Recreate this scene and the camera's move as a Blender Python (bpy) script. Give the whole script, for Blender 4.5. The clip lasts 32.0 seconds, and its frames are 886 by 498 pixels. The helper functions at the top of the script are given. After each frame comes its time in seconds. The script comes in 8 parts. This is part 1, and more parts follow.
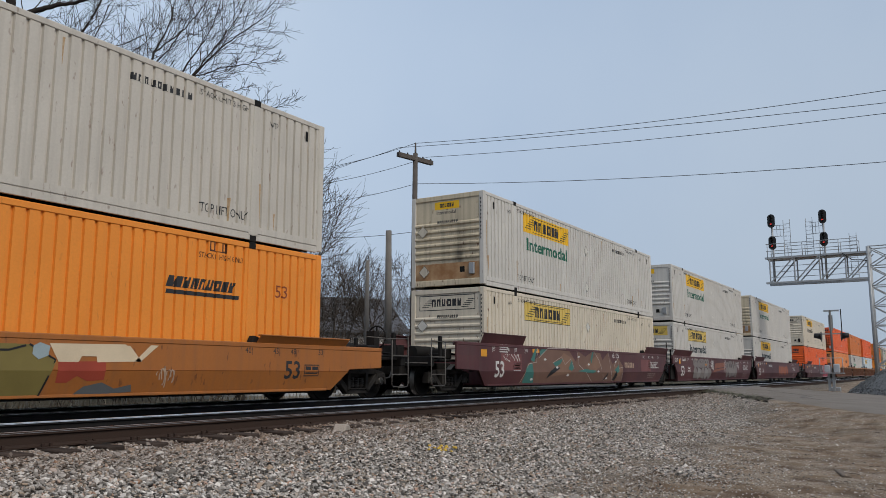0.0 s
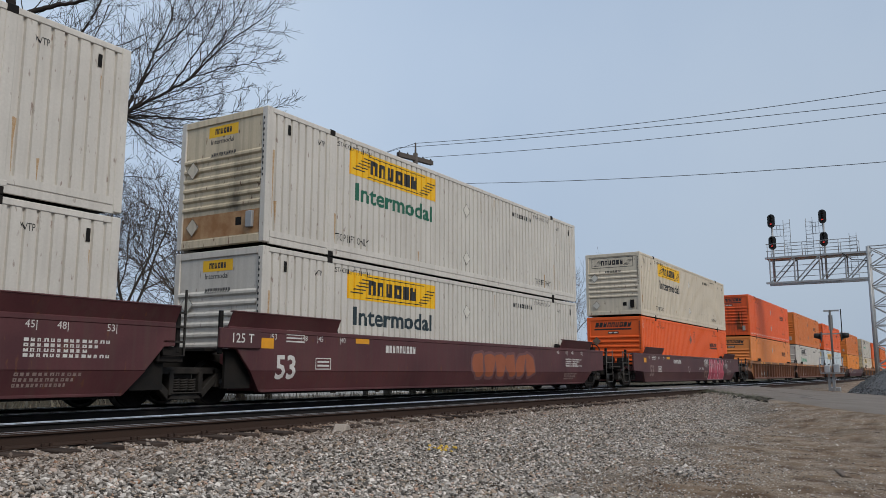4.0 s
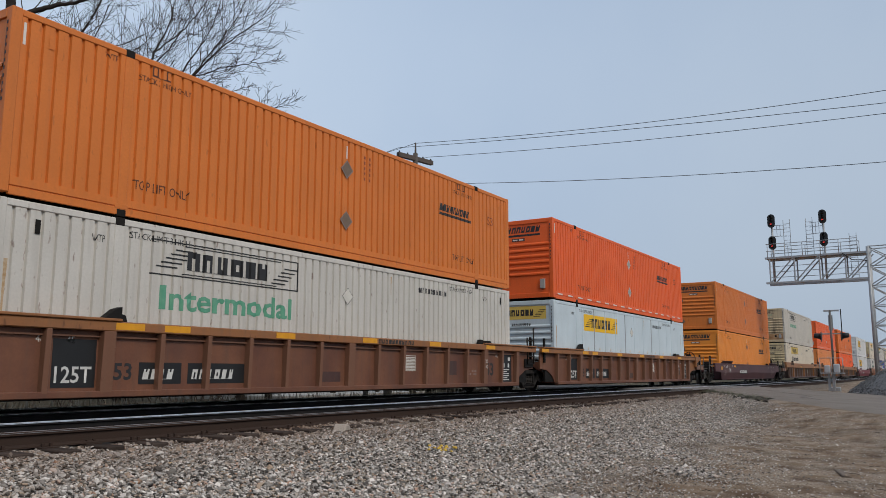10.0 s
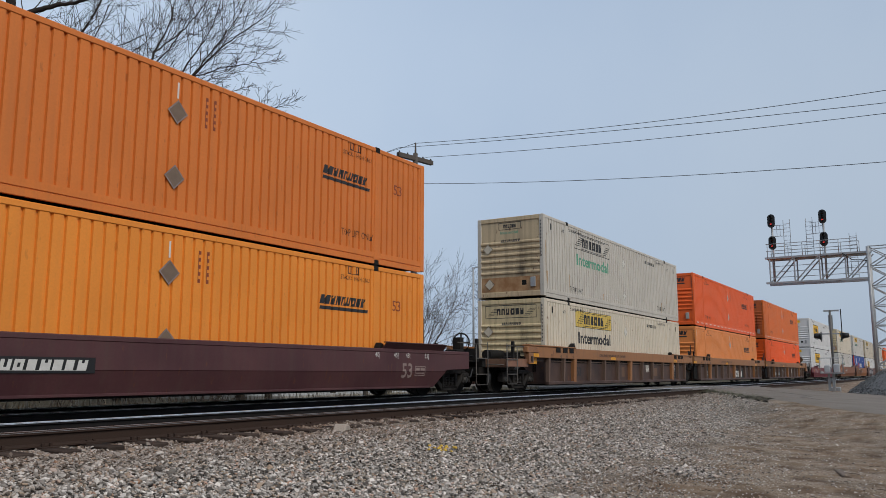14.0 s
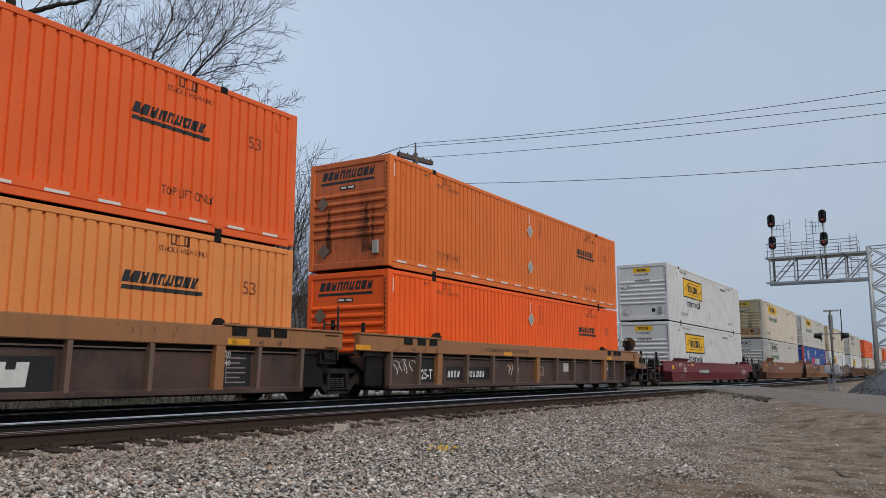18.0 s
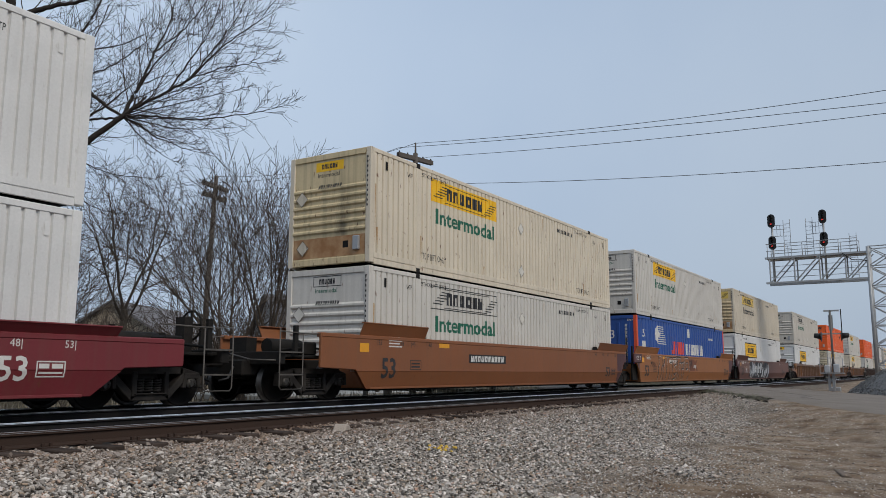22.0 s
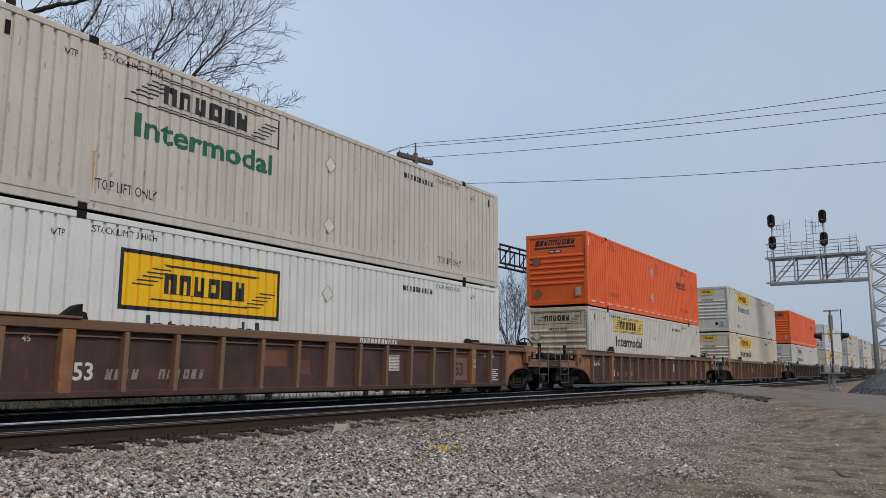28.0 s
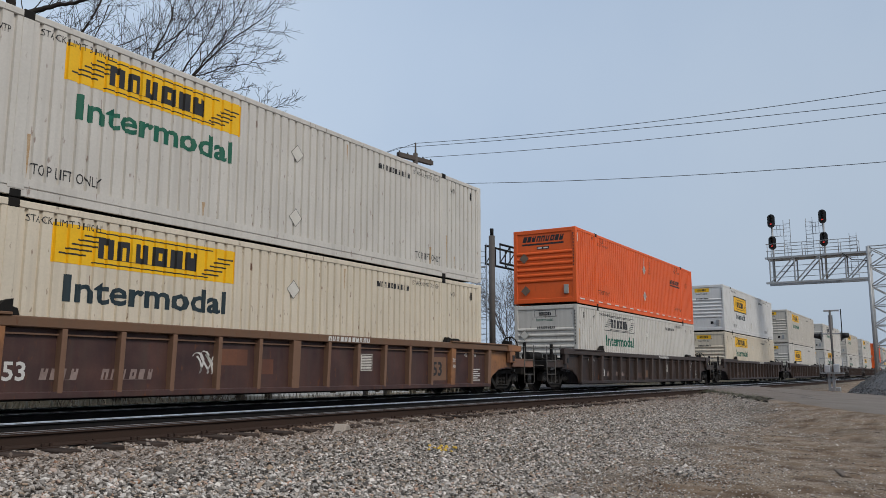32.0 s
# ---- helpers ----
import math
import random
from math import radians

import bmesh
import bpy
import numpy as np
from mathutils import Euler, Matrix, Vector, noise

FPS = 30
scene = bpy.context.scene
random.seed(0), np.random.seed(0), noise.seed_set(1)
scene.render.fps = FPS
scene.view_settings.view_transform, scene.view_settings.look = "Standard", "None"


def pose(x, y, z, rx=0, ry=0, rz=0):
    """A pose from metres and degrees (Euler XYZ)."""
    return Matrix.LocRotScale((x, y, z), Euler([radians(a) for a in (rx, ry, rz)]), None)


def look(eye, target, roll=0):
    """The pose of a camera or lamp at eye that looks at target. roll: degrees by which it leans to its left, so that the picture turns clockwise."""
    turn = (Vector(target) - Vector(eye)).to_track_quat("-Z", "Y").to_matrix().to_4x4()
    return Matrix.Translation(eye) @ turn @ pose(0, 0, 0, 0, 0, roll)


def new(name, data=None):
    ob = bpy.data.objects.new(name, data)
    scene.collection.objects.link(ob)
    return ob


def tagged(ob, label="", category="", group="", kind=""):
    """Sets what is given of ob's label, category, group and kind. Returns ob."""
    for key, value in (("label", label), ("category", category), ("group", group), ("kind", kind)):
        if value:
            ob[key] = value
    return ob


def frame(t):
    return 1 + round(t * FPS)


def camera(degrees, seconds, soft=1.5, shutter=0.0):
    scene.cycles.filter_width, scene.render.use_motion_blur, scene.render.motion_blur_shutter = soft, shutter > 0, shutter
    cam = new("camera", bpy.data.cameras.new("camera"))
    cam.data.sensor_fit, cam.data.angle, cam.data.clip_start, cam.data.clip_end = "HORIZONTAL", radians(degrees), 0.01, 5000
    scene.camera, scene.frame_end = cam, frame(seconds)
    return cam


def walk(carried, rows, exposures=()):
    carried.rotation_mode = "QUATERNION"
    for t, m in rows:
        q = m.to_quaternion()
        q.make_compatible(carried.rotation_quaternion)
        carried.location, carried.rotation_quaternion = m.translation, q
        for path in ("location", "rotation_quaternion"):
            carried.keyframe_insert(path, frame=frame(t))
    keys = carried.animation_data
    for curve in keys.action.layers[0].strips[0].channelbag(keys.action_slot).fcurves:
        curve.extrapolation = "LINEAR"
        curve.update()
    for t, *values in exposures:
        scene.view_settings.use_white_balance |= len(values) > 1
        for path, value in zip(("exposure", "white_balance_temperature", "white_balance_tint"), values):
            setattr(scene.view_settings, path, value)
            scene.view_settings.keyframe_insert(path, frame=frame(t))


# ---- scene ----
from mathutils.geometry import tessellate_polygon

cam = camera(57.57, 32.0, soft=0.35)
EYE = (0.0, 0.0, 0.62)
AIM = (0.83963, 0.52167, 0.15154)
STAND = look(EYE, tuple(EYE[k] + 10 * AIM[k] for k in range(3)), roll=0.1)
walk(cam, [(0.0, STAND), (32.0, STAND)], exposures=[(0.0, 0.12), (32.0, 0.12)])

# ---- light: an even overcast sky and a wide, weak sun behind it ----
SUN_HIGH, SUN_TURN = 43.0, 201.0


def sky():
    world = bpy.data.worlds.new("overcast")
    scene.world = world
    world.use_nodes = True
    nt = world.node_tree
    nt.nodes.clear()
    out = nt.nodes.new("ShaderNodeOutputWorld")
    back = nt.nodes.new("ShaderNodeBackground")
    tex = nt.nodes.new("ShaderNodeTexSky")
    tex.sky_type, tex.sun_disc = "NISHITA", False
    tex.sun_elevation, tex.sun_rotation = radians(SUN_HIGH), radians(SUN_TURN)
    tex.air_density, tex.dust_density, tex.ozone_density = 1.0, 3.0, 1.0
    coord = nt.nodes.new("ShaderNodeTexCoord")
    cloud = nt.nodes.new("ShaderNodeTexNoise")
    cloud.inputs["Scale"].default_value, cloud.inputs["Detail"].default_value = 1.6, 5.0
    ramp = nt.nodes.new("ShaderNodeValToRGB")
    ramp.color_ramp.elements[0].color = (3.88, 4.84, 6.24, 1)
    ramp.color_ramp.elements[1].color = (4.56, 5.44, 6.6, 1)
    ramp.color_ramp.elements[0].position, ramp.color_ramp.elements[1].position = 0.35, 0.7
    mix = nt.nodes.new("ShaderNodeMix")
    mix.data_type = "RGBA"
    mix.inputs[0].default_value = 0.9
    link = nt.links.new
    link(coord.outputs["Generated"], cloud.inputs["Vector"])
    link(cloud.outputs["Fac"], ramp.inputs["Fac"])
    link(tex.outputs["Color"], mix.inputs[6])
    link(ramp.outputs["Color"], mix.inputs[7])
    # the cloud is thinner to the north than to the east
    side = nt.nodes.new("ShaderNodeSeparateXYZ")
    link(coord.outputs["Generated"], side.inputs["Vector"])
    thin = nt.nodes.new("ShaderNodeMapRange")
    thin.interpolation_type = "SMOOTHSTEP"
    thin.inputs[1].default_value, thin.inputs[2].default_value = -0.1, 0.85
    thin.inputs[3].default_value, thin.inputs[4].default_value = 0.95, 1.13
    link(side.outputs["Y"], thin.inputs[0])
    low = nt.nodes.new("ShaderNodeMapRange")
    low.interpolation_type = "SMOOTHSTEP"
    low.inputs[1].default_value, low.inputs[2].default_value = 0.0, 0.4
    low.inputs[3].default_value, low.inputs[4].default_value = 0.9, 1.02
    link(side.outputs["Z"], low.inputs[0])
    both = nt.nodes.new("ShaderNodeMath")
    both.operation = "MULTIPLY"
    link(low.outputs[0], both.inputs[0])
    link(thin.outputs[0], both.inputs[1])
    gain = nt.nodes.new("ShaderNodeVectorMath")
    gain.operation = "SCALE"
    link(mix.outputs[2], gain.inputs[0])
    link(both.outputs[0], gain.inputs["Scale"])
    link(gain.outputs["Vector"], back.inputs["Color"])
    back.inputs["Strength"].default_value = 0.1
    link(back.outputs["Background"], out.inputs["Surface"])


sky()
sun = new("sun", bpy.data.lights.new("sun", "SUN"))
sun.data.energy, sun.data.angle, sun.data.color = 1.75, radians(24), (1.0, 0.93, 0.83)
sun.matrix_world = look((-8, -21, 21), (0, 0, 0))


# ---- materials ----
def lin(r, g, b):
    """Linear colour from 8-bit display values."""
    return tuple(((v / 255 + 0.055) / 1.055) ** 2.4 if v > 10 else v / 255 / 12.92 for v in (r, g, b))


MATS = {}


def mat(name, col, rough=0.6, metal=0.0, col2=None, scale=3.0, amount=0.5, grain=60.0, bump=0.0, bump_scale=40.0,
        streak=0.0, streak_col=(0.06, 0.045, 0.035), rust=0.0, vary=0.0, spec=0.4, island=False, emit=0.0, soot=0.0):
    """A surface: two colours in patches, a fine grain, rain streaks, rust spots and relief."""
    if name in MATS:
        return MATS[name]
    m = bpy.data.materials.new(name)
    m.use_nodes = True
    nt = m.node_tree
    bsdf = nt.nodes["Principled BSDF"]
    link, add = nt.links.new, nt.nodes.new
    coord = add("ShaderNodeTexCoord")
    place = coord.outputs["Object"]

    def noise_of(s, detail, stretch=None):
        n = add("ShaderNodeTexNoise")
        n.inputs["Scale"].default_value, n.inputs["Detail"].default_value = s, detail
        if stretch:
            mp = add("ShaderNodeMapping")
            mp.inputs["Scale"].default_value = stretch
            link(place, mp.inputs["Vector"])
            link(mp.outputs["Vector"], n.inputs["Vector"])
        else:
            link(place, n.inputs["Vector"])
        return n.outputs["Fac"]

    def ramp_of(src, a, b):
        r = add("ShaderNodeMapRange")
        r.inputs[1].default_value, r.inputs[2].default_value = a, b
        r.clamp = True
        link(src, r.inputs[0])
        return r.outputs[0]

    def mixed(fac, a, b, blend="MIX"):
        x = add("ShaderNodeMix")
        x.data_type, x.blend_type = "RGBA", blend
        for sock, v in ((x.inputs[0], fac), (x.inputs[6], a), (x.inputs[7], b)):
            if isinstance(v, (int, float)):
                sock.default_value = v
            elif isinstance(v, tuple):
                sock.default_value = (*v, 1)
            else:
                link(v, sock)
        return x.outputs[2]

    def times(src, k):
        x = add("ShaderNodeMath")
        x.operation = "MULTIPLY"
        link(src, x.inputs[0])
        x.inputs[1].default_value = k
        return x.outputs[0]

    col2 = col2 or tuple(c * 0.8 for c in col)
    colour = mixed(times(ramp_of(noise_of(scale, 4.0), 0.35, 0.7), amount), col, col2)
    colour = mixed(times(ramp_of(noise_of(grain, 3.0), 0.3, 0.75), 0.22), colour, tuple(c * 0.6 for c in col))
    if streak:
        s = ramp_of(noise_of(1.0, 4.0, (8.0, 8.0, 0.35)), 0.47, 0.76)
        colour = mixed(times(s, streak), colour, streak_col)
    if rust:
        colour = mixed(times(ramp_of(noise_of(5.0, 6.0, (2.2, 2.2, 0.7)), 0.64, 0.71), rust), colour, (0.12, 0.045, 0.02))
    if soot:
        axes = add("ShaderNodeSeparateXYZ")
        link(place, axes.inputs["Vector"])
        plume = noise_of(1.0, 5.0, (2.0, 2.6, 0.8))
        def hump(src, lo, mid, hi):
            a, b = ramp_of(src, lo, mid), ramp_of(src, hi, mid)
            x = add("ShaderNodeMath")
            x.operation = "MULTIPLY"
            link(a, x.inputs[0])
            link(b, x.inputs[1])
            return x.outputs[0]
        x = add("ShaderNodeMath")
        x.operation = "MULTIPLY"
        link(hump(axes.outputs["Y"], -1.1, -0.5, 0.35), x.inputs[0])
        link(hump(axes.outputs["Z"], 0.25, 0.9, 2.3), x.inputs[1])
        y = add("ShaderNodeMath")
        y.operation = "MULTIPLY"
        link(x.outputs[0], y.inputs[0])
        link(ramp_of(plume, 0.38, 0.62), y.inputs[1])
        colour = mixed(times(y.outputs[0], soot), colour, (0.02, 0.017, 0.015))
    if vary:
        if island:
            src = add("ShaderNodeNewGeometry").outputs["Random Per Island"]
        else:
            src = add("ShaderNodeObjectInfo").outputs["Random"]
        hsv = add("ShaderNodeHueSaturation")
        r = add("ShaderNodeMapRange")
        link(src, r.inputs[0])
        r.inputs[3].default_value, r.inputs[4].default_value = 1 - vary, 1 + vary
        link(r.outputs[0], hsv.inputs["Value"])
        link(colour, hsv.inputs["Color"])
        colour = hsv.outputs["Color"]
    link(colour, bsdf.inputs["Base Color"])
    bsdf.inputs["Roughness"].default_value, bsdf.inputs["Metallic"].default_value = rough, metal
    bsdf.inputs["Specular IOR Level"].default_value = spec
    if emit:
        bsdf.inputs["Emission Color"].default_value = (*col, 1)
        bsdf.inputs["Emission Strength"].default_value = emit
    if bump:
        b = add("ShaderNodeBump")
        b.inputs["Strength"].default_value, b.inputs["Distance"].default_value = bump, 0.02
        link(noise_of(bump_scale, 5.0), b.inputs["Height"])
        link(b.outputs["Normal"], bsdf.inputs["Normal"])
    MATS[name] = m
    return m


def paint(name, rgb, dirt=0.35, rust=0.5, rough=0.55, dirt_col=(0.09, 0.07, 0.05), soot=0.0, second=None, patch=0.9):
    c = lin(*rgb)
    return mat(name, c, rough=rough, col2=lin(*second) if second else tuple(v * 0.82 for v in c), scale=patch, amount=0.9 if second else 0.6, grain=25.0, bump=0.08,
               bump_scale=6.0, streak=dirt, streak_col=tuple(0.5 * v + 0.5 * d for v, d in zip(c, dirt_col)), rust=rust, vary=0.03, soot=soot)


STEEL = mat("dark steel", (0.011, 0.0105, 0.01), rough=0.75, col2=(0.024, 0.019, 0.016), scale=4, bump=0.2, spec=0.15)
IRON = mat("cast iron", (0.013, 0.0115, 0.011), rough=0.7, col2=(0.03, 0.024, 0.02), scale=6, bump=0.3, spec=0.15)
WORN_HEAD = mat("dull worn rail head", (0.42, 0.4, 0.39), rough=0.45, metal=0.9, col2=(0.2, 0.18, 0.17), scale=8)
BRIGHT = mat("worn bright steel", (0.9, 0.9, 0.9), rough=0.34, metal=1.0, col2=(0.62, 0.6, 0.58), scale=8)
WHEEL = mat("wheel steel", (0.006, 0.0055, 0.005), rough=0.75, metal=0.1, col2=(0.013, 0.01, 0.008), scale=5, bump=0.15, spec=0.12)
RUSTY = mat("rusty rail", (0.046, 0.029, 0.022), rough=0.85, col2=(0.035, 0.025, 0.021), scale=7, bump=0.25, bump_scale=70, spec=0.12)
GALV = mat("galvanised steel", (0.36, 0.37, 0.38), rough=0.5, metal=0.35, col2=(0.27, 0.28, 0.29), scale=3, amount=0.7)
BLACK = mat("black paint", (0.012, 0.012, 0.013), rough=0.55, col2=(0.02, 0.02, 0.02))
INK = mat("dark lettering", (0.02, 0.02, 0.022), rough=0.6, col2=(0.04, 0.04, 0.04), scale=6)
BROWN_INK = mat("dark brown lettering", (0.075, 0.026, 0.012), rough=0.6, col2=(0.12, 0.04, 0.018), scale=6)
RED_INK = mat("worn red-brown lettering", (0.22, 0.045, 0.015), rough=0.6, col2=(0.36, 0.09, 0.03), scale=6)
GREEN_INK = mat("green lettering", lin(16, 92, 70), rough=0.6, col2=lin(28, 98, 80), scale=6)
PALE_GREEN_INK = mat("faded green lettering", lin(82, 150, 122), rough=0.65, col2=lin(120, 165, 140), scale=6)
NAVY_INK = mat("dark blue-green lettering", lin(30, 48, 56), rough=0.6, scale=6)
FADED_INK = mat("faded lettering", lin(146, 128, 122), rough=0.7, col2=lin(112, 94, 88), scale=9, amount=0.8)
WHITE_INK = mat("white lettering", (0.62, 0.61, 0.58), rough=0.65, col2=(0.45, 0.42, 0.4), scale=9)
YELLOW = mat("yellow panel", lin(238, 186, 22), rough=0.55, col2=lin(225, 170, 25), scale=2, grain=30)
OLD_YELLOW = mat("faded yellow panel", lin(214, 184, 96), rough=0.6, col2=lin(205, 170, 70), scale=2, grain=30)
TAG_YELLOW = mat("reflective yellow", lin(222, 154, 28), rough=0.45, col2=lin(190, 128, 40), scale=6)
TAPE = mat("white reflective tape", (0.72, 0.66, 0.6), rough=0.4, col2=(0.6, 0.5, 0.45), scale=8)
PLACARD = mat("grey placard", lin(168, 166, 160), rough=0.45, metal=0.2, col2=lin(140, 138, 130), scale=5)
WHITE_PLACARD = mat("white placard", (0.64, 0.61, 0.55), rough=0.6, col2=(0.52, 0.49, 0.43), scale=5)
DULL_PLACARD = mat("dull tan placard holder", (0.2, 0.14, 0.1), rough=0.6, metal=0.15, col2=(0.12, 0.08, 0.055), scale=6)
RED_POST = mat("orange-red post paint", lin(214, 84, 52), rough=0.6, col2=lin(190, 80, 55), scale=2)

BOX_PAINT = {
    "white": paint("white container paint", (203, 198, 190), dirt=0.38, rust=0.6),
    "bright": paint("clean white container paint", (214, 213, 211), dirt=0.18, rust=0.15),
    "grey": paint("greyed white container paint", (196, 189, 178), dirt=0.45, rust=0.5),
    "cream": paint("cream container paint", (212, 200, 180), dirt=0.45, rust=0.9),
    "dirty": paint("dirty cream container paint", (204, 193, 174), dirt=0.6, rust=0.9),
    "red": paint("red-orange container paint", (232, 98, 38), dirt=0.14, rust=0.15),
    "orange": paint("bright orange container paint", (246, 96, 16), dirt=0.12, rust=0.15),
    "light": paint("faded light orange container paint", (228, 140, 74), dirt=0.16, rust=0.2),
    "tan": paint("weathered tan orange container paint", (212, 118, 48), dirt=0.25, rust=0.3),
    "gold": paint("golden orange container paint", (234, 142, 50), dirt=0.14, rust=0.2),
    "brown": paint("browned orange container paint", (226, 114, 40), dirt=0.18, rust=0.3),
    "pale": paint("pale blue-white container paint", (196, 208, 214), dirt=0.12, rust=0.1),
    "blue": paint("blue container paint", (38, 76, 146), dirt=0.2, rust=0.3),
}
END_PAINT = {k: paint("sooty end " + k, rgb, dirt=0.75, rust=0.9, dirt_col=(0.03, 0.025, 0.02), soot=0.9) for k, rgb in
             (("white", (206, 190, 162)), ("bright", (220, 220, 218)), ("grey", (198, 176, 142)), ("cream", (208, 188, 148)),
              ("dirty", (206, 184, 146)), ("red", (222, 88, 38)), ("orange", (236, 104, 34)), ("light", (224, 132, 76)),
              ("tan", (196, 110, 52)), ("gold", (212, 124, 62)), ("brown", (204, 104, 50)), ("pale", (214, 216, 214)), ("blue", (48, 78, 140)))}
CAR_PAINT = {
    "maroon": paint("maroon car paint", (72, 38, 41), dirt=0.5, rust=0.7, second=(96, 55, 56), patch=0.7),
    "plum": paint("dark plum car paint", (72, 41, 44), dirt=0.4, rust=0.6, second=(90, 56, 56), patch=0.7),
    "ochre": paint("ochre yellow car paint", (164, 100, 46), dirt=0.5, rust=0.7),
    "rust": paint("red-brown car paint", (93, 58, 46), dirt=0.5, rust=0.7, second=(126, 82, 58), patch=1.1),
    "mud": paint("dull brown car paint", (58, 42, 38), dirt=0.6, rust=0.8, second=(92, 68, 58), patch=1.3),
    "dark": paint("grimy dark brown car paint", (60, 41, 40), dirt=0.6, rust=0.9, second=(88, 60, 53), patch=1.4),
    "grime": paint("black-brown grimy car paint", (38, 31, 30), dirt=0.7, rust=0.9, second=(62, 48, 44), patch=1.4),
    "red": paint("dark red car paint", (114, 42, 47), dirt=0.35, rust=0.4),
    "amber": paint("light orange-brown car paint", (148, 93, 50), dirt=0.45, rust=0.5),
    "umber": paint("orange-brown car paint", (130, 79, 47), dirt=0.35, rust=0.5),
    "mauve": paint("dull purple-brown car paint", (104, 70, 60), dirt=0.45, rust=0.6),
}
# worn posts, painted lighter still for the light their faces catch
LIT_POST_PAINT = {"grime": paint("grimy lightened post paint", (74, 60, 54), dirt=0.4, rust=0.8), "dark": paint("worn lightened post paint", (122, 92, 73), dirt=0.4, rust=0.8), "mud": paint("grey-brown lightened post paint", (110, 88, 76), dirt=0.4, rust=0.7), "rust": paint("worn red-brown lightened post paint", (120, 82, 62), dirt=0.4, rust=0.7)}
CHORD_OCHRE = paint("dirty ochre chord paint", (152, 104, 66), dirt=0.6, rust=0.7)
CHORD_GRIME = paint("grimy brown chord paint", (58, 46, 41), dirt=0.6, rust=0.8)
CHORD_DARK = paint("weathered brown chord paint", (110, 81, 60), dirt=0.6, rust=0.8)
CHORD_RUST = paint("rubbed orange-brown chord paint", (146, 96, 58), dirt=0.6, rust=0.8)
HUB_TAN = paint("rusty tan brake wheel", (120, 88, 62), dirt=0.6, rust=0.8, second=(52, 40, 34), patch=3.0)
TAN_END = paint("rubbed tan end paint", (156, 108, 70), dirt=0.7, rust=0.9, second=(92, 64, 54), patch=1.8)
END_OCHRE = paint("rubbed brown platform paint", (112, 83, 65), dirt=0.6, rust=0.8)


